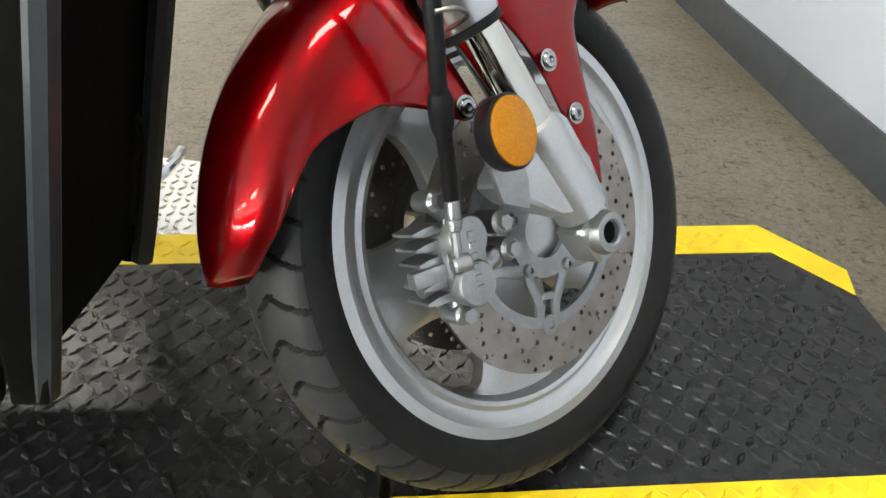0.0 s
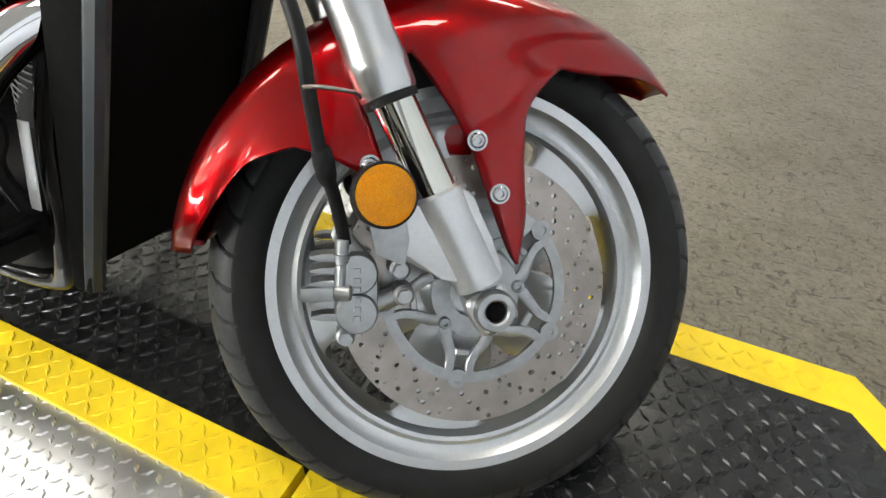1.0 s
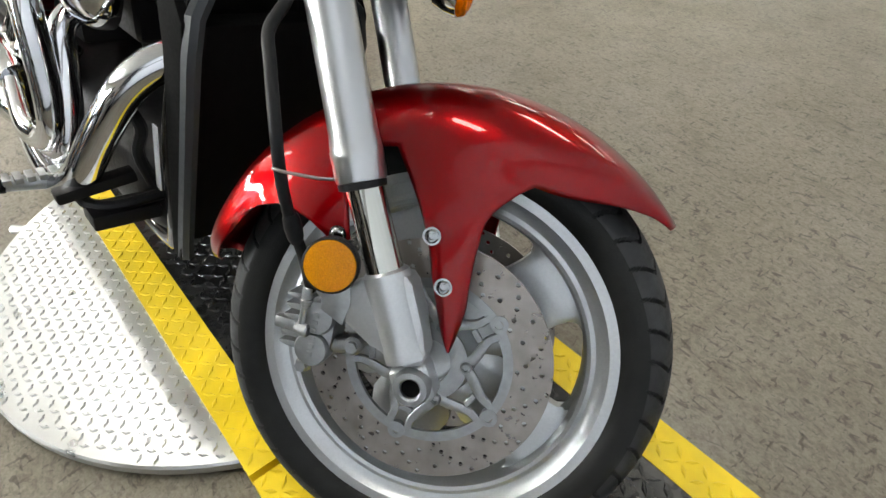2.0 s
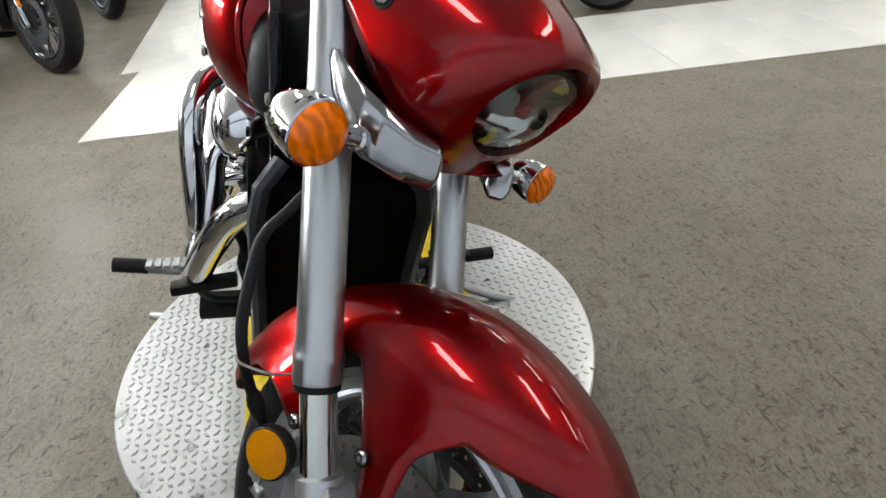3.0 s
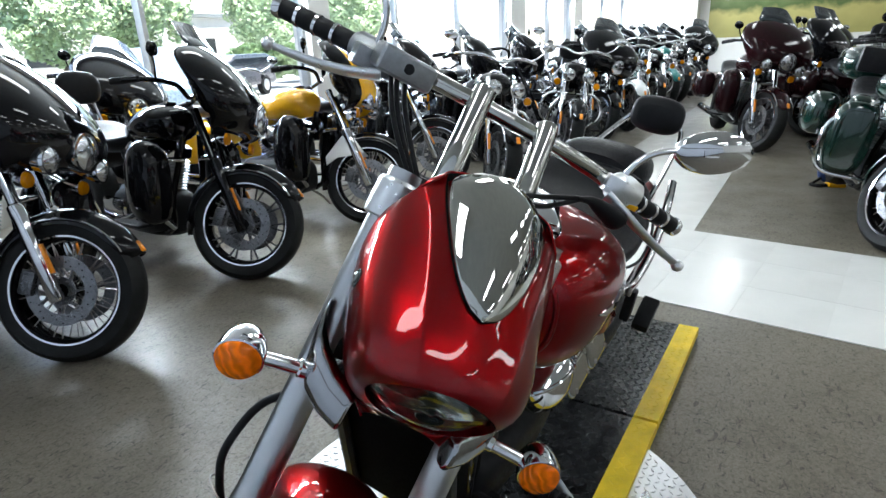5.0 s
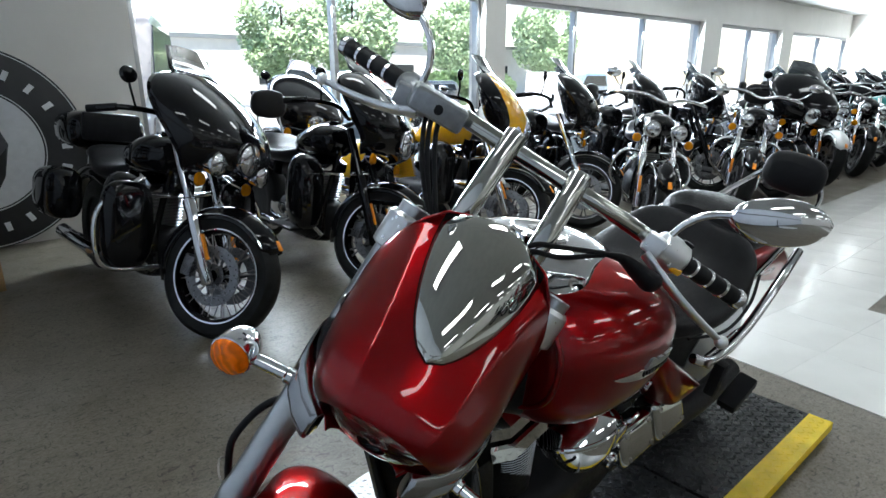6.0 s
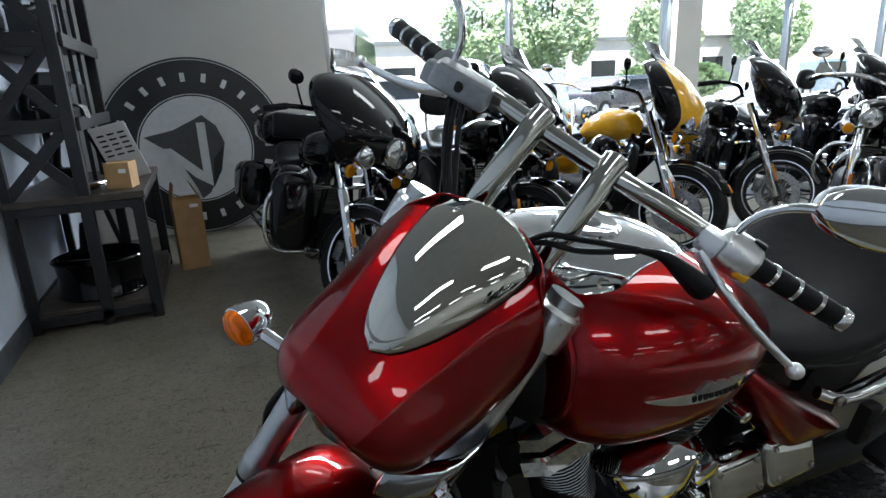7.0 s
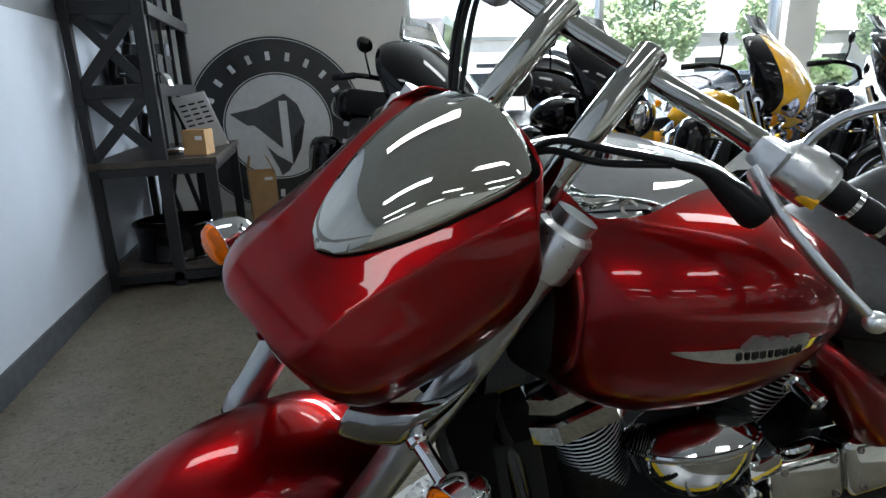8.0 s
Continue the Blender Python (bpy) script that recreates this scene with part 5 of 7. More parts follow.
# engine
bm = pod(dense(((-0.54, 0, 0.27, 0.09, 0.05, 0.08), (-0.58, 0, 0.28, 0.145, 0.075, 0.12), (-0.75, 0, 0.29, 0.165, 0.085, 0.14), (-0.95, 0, 0.31, 0.160, 0.14, 0.15), (-1.10, 0, 0.31, 0.12, 0.11, 0.10))), 24, 3.2)
part("crankcase", bm, BLACKMATT, bike, "black engine crankcase", BM)
for base, top in (((-0.660, 0.035, 0.325), (-0.568, 0.035, 0.566)), ((-0.845, 0.050, 0.430), (-0.917, 0.050, 0.640))):
    base, top = Vector(base), Vector(top)
    h = (top - base).length
    m = along(base, top)
    oval = Matrix.Diagonal((1.25, 1.0, 1, 1))
    bm = bmesh.new()
    lathe(bm, [(0.066, 0), (0.066, h)], m @ oval, 28)
    cyl = part("cylinder", bm, BLACKMATT, bike, "black finned engine cylinder", BM)
    bm = bmesh.new()
    lathe(bm, [(0.060, -0.0022), (0.086, -0.0016), (0.0875, 0.0), (0.086, 0.0016), (0.060, 0.0022)], oval, 28)
    fin = part("fin", bm, BLACKGLOSS, cyl, "thin black cooling fin with a bright edge")
    fin.data.materials.append(CAST)
    for pl in fin.data.polygons:
        c = pl.center
        pl.material_index = 1 if math.hypot(c.x / 1.25, c.y) > 0.0845 else 0
    for k in range(18):
        f = fin if k == 0 else new("fin", fin.data)
        f.parent = cyl
        g = 1.0 - 0.36 * (1 - k / 17) ** 1.1
        f.matrix_basis = Matrix.Translation((-0.022 * (1 - k / 17), 0, 0)) @ m @ Matrix.Translation((0, 0, 0.030 + (h - 0.040) / 17 * k)) @ Matrix.Diagonal((g, g, 1, 1))
    # two faceted bands with a dark groove between them
    octo = ((1, 0.55), (0.8, 1), (-0.8, 1), (-1, 0.55), (-1, -0.55), (-0.8, -1), (0.8, -1), (1, -0.55))
    # chrome darkened in colour, in place of darker surroundings to mirror
    for name, label, material, steps in (("rocker_base", "faceted chrome rocker base", DARKCHROME, ((-0.004, 0.112, 0.078), (0.000, 0.118, 0.084), (0.034, 0.114, 0.082), (0.037, 0.108, 0.076))),
                                         ("rocker_gasket", "dark groove of the rocker cover", BLACKGLOSS, ((0.030, 0.098, 0.068), (0.054, 0.098, 0.068))),
                                         ("rocker_cover", "faceted chrome rocker cover", DARKCHROME, ((0.049, 0.100, 0.070), (0.052, 0.106, 0.075), (0.078, 0.102, 0.071), (0.086, 0.086, 0.056), (0.088, 0.070, 0.042)))):
        if name != "rocker_base" and base.x < -0.7:
            continue
        bm = bmesh.new()
        loft(bm, [[m @ Vector((x * w, y * d, h + z)) for x, y in octo] for z, w, d in steps])
        part(name, bm, material, bike, label, BM, sharp=20)
# added block that keeps the gap between the cylinders black and hides chrome behind
bm = bmesh.new()
box(bm, 0.150, 0.15, 0.16, Matrix.Translation((-0.745, -0.02, 0.570)), 0.02, 3)
part("engine_filler", bm, BLACKMATT, bike, "black filler block between the cylinders", BM)
# teardrop air cleaner on one side, round intake cover on the other
AIR = Matrix.Translation((-0.754, 0.142, 0.514)) @ Matrix.Rotation(radians(22), 4, 'X') @ Matrix.Rotation(radians(3), 4, 'Y')
bm = bmesh.new()
lathe(bm, [(0.001, 0.046), (0.03, 0.0445), (0.06, 0.038), (0.085, 0.026), (0.100, 0.013), (0.1085, 0.003), (0.112, 0.0025), (0.1145, -0.001), (0.1135, -0.006), (0.108, -0.010), (0.104, -0.022), (0.094, -0.046), (0.076, -0.070), (0.05, -0.088), (0.02, -0.096), (0.001, -0.097)], Matrix.Diagonal((1, 0.74, 1, 1)), 64)
aircl = part("air_cleaner", bm, CHROME, bike, "domed chrome air cleaner cover with a rolled rim", BM @ AIR, sharp=30)
bm = bmesh.new()
tube(bm, [(0.0, 0.068, -0.050), (0.0, 0.056, -0.068), (0.0, 0.030, -0.088)], 0.0018, 6)
part("cover_seam", bm, STEEL, aircl)
bm = bmesh.new()
lathe(bm, [(0.094, 0), (0.096, 0.012), (0.094, 0.030), (0.084, 0.052), (0.060, 0.072), (0.03, 0.082), (0.003, 0.084)], along((-0.655, -0.130, 0.600), (-0.655, -1.130, 0.720)) @ Matrix.Diagonal((0.80, 0.80, 0.85, 1)), 48)
part("intake_cover", bm, CHROME, bike, "domed chrome intake cover", BM, sharp=60)
for s in (-1, 1):
    # two polished cases side by side, their faces leaning back
    for cx, cz, ln, hh in ((-0.975, 0.392, 0.150, 0.100), (-1.125, 0.405, 0.145, 0.110)):
        CM = Matrix.Translation((cx, s * 0.168, cz)) @ Matrix.Rotation(radians(s * 24), 4, 'X') @ Matrix.Rotation(radians(3), 4, 'Y')
        bm = bmesh.new()
        box(bm, ln, 0.070, hh, CM, 0.022, 4)
        # polished metal, its darker reflections put into the colour
        case = part("side_case", bm, DARKCHROME, bike, "polished engine side case", BM, sharp=50)
        for qx, qz in ((0.42, 0.30), (-0.42, 0.30), (0.42, -0.30), (-0.42, -0.30)):
            bm = bmesh.new()
            bolt(bm, CM @ Vector((qx * ln * 0.8, s * 0.034, qz * hh)), CM.to_3x3() @ Vector((0, s, 0)), 0.007, 0.005)
            part("case_bolt", bm, STEEL, case)
    bm = bmesh.new()
    tube(bm, smooth_path([(-0.935, s * 0.15, 0.440), (-0.945, s * 0.172, 0.462), (-0.975, s * 0.172, 0.466), (-0.990, s * 0.160, 0.444)], 4), 0.0075, 10)
    part("case_bracket", bm, CHROME, bike, "small chrome bracket on the case", BM)
    bm = bmesh.new()
    box(bm, 0.060, 0.045, 0.050, Matrix.Translation((-0.885, s * 0.165, 0.445)) @ Matrix.Rotation(radians(24), 4, 'Y'), 0.008, 2)
    rod(bm, (-0.865, s * 0.15, 0.395), (-0.865, s * 0.200, 0.390), 0.021, 20, 0.004)
    part("lifter_block", bm, CHROME, bike, "small chrome lifter block", BM, sharp=40)
    bm = bmesh.new()
    corner = [Vector((x, 0, z)) for x, z in ((-0.912, 0.676), (-0.935, 0.682), (-1.06, 0.602), (-1.20, 0.512), (-1.275, 0.462), (-1.278, 0.446), (-1.19, 0.440), (-1.095, 0.446), (-1.055, 0.470), (-0.975, 0.560), (-0.920, 0.645))]
    outline = smooth_path(corner[-2:] + corner + corner[:2], 4)[8:-5]
    rings = []
    for i in range(12):
        q = i / 11 * math.pi / 2
        rings.append([Vector((-1.085, s * (0.130 + 0.088 * math.sin(q)), 0.530)) + Vector((v.x + 1.085, 0, v.z - 0.530)) * max(math.cos(q), 0.02) ** 0.45 for v in outline])
    loft(bm, rings)
    part("side_cover", bm, RED, bike, "candy red side cover", BM, sharp=60)
    # fastener with a finned knob above the case
    bm = bmesh.new()
    rod(bm, (-0.920, s * 0.10, 0.598), (-0.924, s * 0.150, 0.590), 0.027, 6, 0.004)
    rod(bm, (-0.924, s * 0.145, 0.591), (-0.930, s * 0.195, 0.584), 0.015, 18, 0.004)
    part("plug", bm, CHROME, bike, "chrome breather plug", BM)
    # seat rail
    bm = bmesh.new()
    tube(bm, smooth_path([(-1.09, s * 0.208, 0.612), (-1.13, s * 0.228, 0.602), (-1.20, s * 0.236, 0.610), (-1.30, s * 0.240, 0.655), (-1.45, s * 0.228, 0.735), (-1.64, s * 0.20, 0.785)], 6), 0.013, 14)
    plate(bm, [(-1.10, 0.610), (-1.28, 0.635), (-1.38, 0.635), (-1.32, 0.560), (-1.18, 0.570)], 0.010, Matrix.Translation((0, s * 0.222, 0)), 0.003)
    rail = part("seat_rail", bm, CHROME, bike, "chrome rail under the seat", BM)
    bm = bmesh.new()
    bolt(bm, (-1.120, s * 0.236, 0.604), (0, s, 0), 0.013, 0.009)
    part("rail_bolt", bm, STEEL, rail)
    # pegs
    bm = bmesh.new()
    rod(bm, (-0.620, s * 0.215, 0.294), (-0.636, s * 0.338, 0.302), 0.0130, 12, 0.003)
    for k in range(6):
        box(bm, 0.030, 0.012, 0.010, Matrix.Translation((-0.628, s * (0.248 + 0.0165 * k), 0.312)), 0.002)
    part("foot_peg", bm, CAST if s < 0 else BLACKMATT, bike, "folding foot peg with a ribbed rubber end", BM)
    bm = bmesh.new()
    tube(bm, [(-0.634, s * 0.333, 0.302), (-0.635, s * 0.348, 0.304), (-0.640, s * 0.396, 0.306)], 0.0150, 12)
    part("peg_rubber", bm, BLACKMATT, bike, "", BM)
    bm = bmesh.new()
    tube(bm, smooth_path([(-0.56, s * 0.12, 0.27), (-0.565, s * 0.20, 0.262), (-0.600, s * 0.235, 0.262), (-0.605, s * 0.24, 0.30)], 4), 0.011, 10)
    box(bm, 0.060, 0.11, 0.028, Matrix.Translation((-0.575, s * 0.185, 0.245)), 0.006)
    part("peg_bracket", bm, BLACKMATT, bike, "black peg bracket", BM)
bm = bmesh.new()
box(bm, 0.030, 0.120, 0.020, Matrix.Translation((-0.545, -0.225, 0.318)) @ Matrix.Rotation(radians(8), 4, 'X'), 0.005)
part("brake_pedal", bm, BLACKMATT, bike, "black brake pedal pad", BM)
bm = bmesh.new()
tube(bm, smooth_path([(-0.600, 0.18, 0.26), (-0.500, 0.24, 0.250), (-0.470, 0.30, 0.262), (-0.470, 0.36, 0.265)], 5), 0.009, 10)
part("shift_lever", bm, CHROME, bike, "chrome shift lever", BM)
bm = bmesh.new()
tube(bm, smooth_path([(-0.86, 0.16, 0.20), (-0.80, 0.30, 0.150), (-0.745, 0.44, 0.110), (-0.710, 0.555, 0.098)], 5), [0.012, 0.009], 12)
tube(bm, [(-0.712, 0.54, 0.100), (-0.690, 0.60, 0.095)], [0.010, 0.016], 10, 0.5)
part("kickstand", bm, CAST, bike, "lowered side stand", BM)
# exhaust
for pts, r in (([(-0.430, -0.060, 0.550), (-0.460, -0.120, 0.533), (-0.487, -0.168, 0.492), (-0.520, -0.208, 0.415), (-0.560, -0.240, 0.333), (-0.640, -0.255, 0.285), (-0.80, -0.250, 0.262), (-1.1, -0.225, 0.247)], 0.027),
               ([(-0.800, -0.090, 0.660), (-0.765, -0.195, 0.655), (-0.710, -0.232, 0.620), (-0.682, -0.240, 0.550), (-0.668, -0.240, 0.450), (-0.672, -0.243, 0.375), (-0.720, -0.250, 0.330), (-0.85, -0.255, 0.310), (-1.1, -0.225, 0.325)], 0.0225),
               ([(-0.740, -0.110, 0.565), (-0.705, -0.190, 0.525), (-0.678, -0.206, 0.460), (-0.664, -0.218, 0.380), (-0.680, -0.234, 0.315), (-0.80, -0.242, 0.290)], 0.020)):
    bm = bmesh.new()
    tube(bm, smooth_path(pts, 7), r, 24)
    part("exhaust_pipe", bm, CHROME, bike, "polished chrome exhaust pipe", BM)
for z in (0.275, 0.355):
    bm = bmesh.new()
    lathe(bm, [(0.030, 0), (0.042, 0.05), (0.044, 0.6), (0.048, 0.72), (0.040, 0.73), (0.036, 0.60)], along((-1.05, -0.225, z - 0.03), (-1.9, -0.235, z)), 30)
    part("muffler", bm, CHROME, bike, "polished chrome muffler", BM)
bm = bmesh.new()
box(bm, 0.15, 0.24, 0.27, Matrix.Translation((-1.09, 0, 0.565)), 0.015)
box(bm, 0.16, 0.17, 0.27, Matrix.Translation((-0.98, -0.04, 0.565)), 0.015)
part("battery_box", bm, BLACKMATT, bike, "black box under the seat", BM)
# seat and tail
bm = pod(dense(((-0.895, 0, 0.715, 0.070, 0.020, 0.05), (-0.93, 0, 0.712, 0.125, 0.035, 0.06), (-1.02, 0, 0.700, 0.185, 0.040, 0.06), (-1.15, 0, 0.700, 0.215, 0.045, 0.06), (-1.28, 0, 0.730, 0.215, 0.060, 0.07), (-1.36, 0, 0.775, 0.190, 0.075, 0.09), (-1.42, 0, 0.79, 0.15, 0.06, 0.08))), 36, 2.6)
seat = part("seat", bm, LEATHER, bike, "black vinyl rider seat", BM, sharp=60)
bm = pod(dense(((-1.38, 0, 0.80, 0.11, 0.075, 0.06), (-1.45, 0, 0.825, 0.145, 0.075, 0.06), (-1.6, 0, 0.815, 0.135, 0.065, 0.06), (-1.74, 0, 0.80, 0.09, 0.04, 0.05))), 30, 2.6)
part("passenger_seat", bm, LEATHER, bike, "black vinyl passenger seat", BM, sharp=60)
bm = bmesh.new()
tube(bm, smooth_path([(-1.02, 0.205, 0.690), (-1.15, 0.235, 0.688), (-1.28, 0.228, 0.722), (-1.37, 0.20, 0.77)], 5), 0.004, 8)
part("seat_piping", bm, BLACKMATT, seat)
bm = pod(dense(((-1.25, 0, 0.62, 0.10, 0.06, 0.05), (-1.45, 0, 0.68, 0.135, 0.07, 0.05), (-1.75, 0, 0.70, 0.135, 0.06, 0.08), (-1.98, 0, 0.62, 0.115, 0.05, 0.10), (-2.05, 0, 0.56, 0.06, 0.03, 0.05))), 30, 2.4)
part("rear_fender", bm, RED, bike, "candy red rear fender", BM, sharp=60)
bm = bmesh.new()
for s in (-1, 1):
    tube(bm, smooth_path([(-1.50, s * 0.15, 0.70), (-1.66, 0.02 + s * 0.14, 0.80), (-1.80, 0.05 + s * 0.11, 0.90), (-1.815, 0.062 + s * 0.07, 0.96)], 5), 0.008, 10)
part("sissy_bar", bm, CHROME, bike, "chrome backrest bar", BM)
bm = pod(dense(((-1.770, 0.064, 0.955, 0.060, 0.040, 0.035), (-1.785, 0.064, 0.957, 0.086, 0.062, 0.056), (-1.81, 0.064, 0.958, 0.090, 0.065, 0.060), (-1.83, 0.064, 0.957, 0.07, 0.045, 0.040))), 30, 2.8)
part("backrest_pad", bm, LEATHER, bike, "black padded backrest", BM, sharp=60)
RW = BM @ Matrix.Translation((-1.66, 0, 0.325))
bm = bmesh.new()
lathe(bm, [(0.20, -0.08), (0.325, -0.045), (0.33, 0), (0.325, 0.045), (0.20, 0.08)], YAX, 60)
rw = part("rear_wheel", bm, RUBBER, bike, "black rear tyre on a cast wheel", RW)
bm = bmesh.new()
lathe(bm, [(0.03, -0.09), (0.18, -0.084), (0.205, -0.082), (0.205, 0.082), (0.18, 0.084), (0.03, 0.09)], YAX, 48)
part("rear_rim", bm, ALUPAINT, rw)
bm = bmesh.new()
tube(bm, smooth_path([(-1.02, 0.16, 0.33), (-1.40, 0.17, 0.32), (-1.66, 0.15, 0.325)], 4), 0.035, 14)
for s in (-1, 1):
    tube(bm, [(-1.10, s * 0.15, 0.30), (-1.66, s * 0.15, 0.325)], 0.024, 10)
part("swingarm", bm, BLACKMATT, bike, "", BM)
bm = bmesh.new()
box(bm, 0.12, 0.05, 0.03, Matrix.Translation((-1.30, 0.28, 0.47)) @ Matrix.Rotation(radians(25), 4, 'Y'), 0.008)
box(bm, 0.04, 0.03, 0.10, Matrix.Translation((-1.26, 0.23, 0.50)), 0.008)
part("passenger_peg", bm, BLACKMATT, bike, "black passenger foot peg", BM)

# ---- white aisles ----
cross = aisle("tile_aisle_cross", -1.165, 0.0, -1.10, BACKY - 0.3, 3, 26, "glossy white tiled aisle across the showroom")
cross.matrix_basis = Matrix.Translation((-2.335, 0, 0)) @ Matrix.Rotation(radians(-6.0), 4, 'Z')
along_aisle = aisle("tile_aisle_long", FARX, -3.50, -1.092, 0.05, 43, 3, "glossy white tiled aisle along the showroom")
along_aisle.matrix_basis = Matrix.Translation((0, 0, -0.0008))

# ---- sign, shelf and boxes by the wall ----
SGN = Matrix.Translation((0.060, -4.63, FLOOR + 0.750)) @ Matrix.Rotation(radians(-6), 4, 'X')
sign = empty("round_sign", "large round grey emblem sign leaning on the wall", "sign", m=SGN)
SY = Matrix.Rotation(radians(-90), 4, 'X')
bm = bmesh.new()
lathe(bm, [(0.750, -0.03), (0.755, -0.02), (0.755, 0.008), (0.748, 0.012), (0.002, 0.012)], SY, 96)
part("sign_board", bm, SIGNG, sign, "dark grey round board")
for r0, r1 in ((0.735, 0.741), (0.458, 0.465)):
    bm = bmesh.new()
    lathe(bm, [(r0, 0.010), (r0, 0.016), (r1, 0.016), (r1, 0.010)], SY, 96, close=True)
    part("sign_ring", bm, SIGNL, sign)
bm = bmesh.new()
lathe(bm, [(0.446, 0.010), (0.446, 0.018), (0.002, 0.018)], SY, 80)
part("sign_field", bm, SIGNL, sign, "light grey inner disc")


def flat_shape(name, pts, y, material):
    bm = bmesh.new()
    plate(bm, [(-x * 0.87, z * 0.87) for x, z in pts], 0.008, Matrix.Translation((0, y, 0)))
    return part(name, bm, material, sign)


flat_shape("emblem_shield", [(-0.46, 0.15), (-0.20, 0.20), (0.02, 0.30), (0.08, 0.33), (0.20, 0.22), (0.26, 0.05), (0.20, -0.22), (0.06, -0.45), (-0.02, -0.50), (-0.05, -0.40), (-0.20, -0.05)], 0.022, SIGNM)
flat_shape("emblem_stroke", [(-0.33, 0.03), (-0.24, 0.03), (0.02, -0.22), (0.02, 0.26), (0.10, 0.26), (0.10, -0.38), (-0.05, -0.28)], 0.030, SIGNL)
flat_shape("emblem_blade", [(0.14, -0.10), (0.24, 0.02), (0.20, -0.22), (0.10, -0.40)], 0.028, SIGNG)
for k in range(17):
    a = radians(90 + (k - 4.2) * -15.5)
    bm = bmesh.new()
    box(bm, 0.038, 0.006, 0.070, Matrix.Translation((-0.600 * math.cos(a), 0.016, 0.600 * math.sin(a))) @ Matrix.Rotation(a - math.pi / 2, 4, 'Y'), 0.002)
    if -180 < math.degrees(a) < 165:
        part("letter_bar", bm, SIGNL, sign)
    else:
        bm.free()

shelf = empty("workshop_shelf", "tall black steel shelf with a wooden bench top and cross-braced ends", "shelf")


def bar(name, a, b, w, material=SHELFM, parent=shelf):
    bm = bmesh.new()
    a, b = Vector(a), Vector(b)
    h = (b - a).length
    box(bm, w, w, h, along(a, b) @ Matrix.Translation((0, 0, h / 2)), 0.002, 1)
    return part(name, bm, material, parent)


def board(name, x0, x1, y0, y1, z0, z1, material=WOODD, parent=shelf):
    bm = bmesh.new()
    box(bm, x1 - x0, y1 - y0, z1 - z0, Matrix.Translation(((x0 + x1) / 2, (y0 + y1) / 2, (z0 + z1) / 2)), 0.003, 1)
    return part(name, bm, material, parent)


Y0, Y1 = -2.62, -3.76
for x in (0.375, 0.62, 0.955):
    for y in (Y0, Y1):
        board("post", x - (0.030 if x < 0.9 else 0.015), x + 0.030, y - 0.025, y + 0.025, FLOOR, 0.63 if x == 0.375 else 2.05, SHELFM)
board("bench_top", 0.335, 0.985, Y1 - 0.02, Y0 + 0.03, 0.634, 0.672)
board("lower_shelf", 0.36, 0.98, Y1, Y0, 0.035, 0.06)
for z in (1.04, 1.45, 1.88):
    board("shelf_board", 0.60, 0.98, Y1, Y0 + 0.02, z - 0.012, z + 0.012, SHELFM)
    board("shelf_edge", 0.571, 0.589, Y1, Y0, z - 0.038, z + 0.030, SHELFM)
    board("shelf_edge", 0.651, 0.939, Y0 - 0.02, Y0 + 0.02, z - 0.038, z + 0.030, SHELFM)
bar("bench_edge", (0.375, Y0, 0.61), (0.955, Y0, 0.61), 0.045)
bar("bench_edge", (0.375, Y0, 0.61), (0.375, Y1, 0.61), 0.045)
bar("base_edge", (0.375, Y0, FLOOR + 0.06), (0.955, Y0, FLOOR + 0.06), 0.05)
bar("base_edge", (0.375, Y0, FLOOR + 0.06), (0.375, Y1, FLOOR + 0.06), 0.05)
for z0, z1 in ((0.68, 1.04), (1.04, 1.45), (1.45, 1.88)):
    for xa, xb in ((0.62, 0.955), (0.955, 0.62)):
        bm = bmesh.new()
        h = math.hypot(0.335, z1 - z0)
        box(bm, 0.010, 0.055, h, Matrix.Translation((0, 0.0 if xa < xb else 0.012, 0)) @ along((xa, Y0, z0), (xb, Y0, z1)) @ Matrix.Translation((0, 0, h / 2)))
        part("brace", bm, SHELFM, shelf)
    for k in range(1, 4):
        bar("divider", (0.64, Y0 - k * 0.28, z0), (0.64, Y0 - k * 0.28, z1), 0.022)
for xa, xb, zt in ((0.62, 0.76, 0.62), (0.76, 0.90, 0.62), (0.90, 0.76, 0.62)):
    bar("back_brace", (xa, Y1, FLOOR + 0.06), (xb, Y1, zt), 0.03)


def dark_filler_box(x, y, z, sx, sy, sz, rz, material, label):
    bm = bmesh.new()
    box(bm, sx, sy, sz, Matrix.Translation((0, 0, sz / 2)), 0.006, 2)
    body = part("dark_filler_box", bm, material, None, m=Matrix.Translation((x, y, z)) @ Matrix.Rotation(radians(rz), 4, 'Z'))
    tagged(body, label, "box", "boxes on the shelf")
    bm = bmesh.new()
    box(bm, sx + 0.008, sy + 0.008, 0.022, Matrix.Translation((0, 0, sz - 0.012)), 0.003, 1)
    part("lid", bm, material, body)


# invented boxes, added to darken the shelf where the wall behind lies in shadow
for x, y, z, sx, sy, sz, rz, material, label in ((0.78, -3.22, 1.055, 0.28, 0.26, 0.19, -6, SHELFM, "black filler box added to darken the steel shelf"),
                                                  (0.79, -3.40, 1.465, 0.26, 0.30, 0.22, -3, BASEB, "dark slate filler box added to darken the steel shelf"),
                                                  (0.80, -3.50, 1.055, 0.26, 0.24, 0.27, 5, WALLD, "grey filler box added to darken the steel shelf")):
    dark_filler_box(x, y, z, sx, sy, sz, rz, material, label)


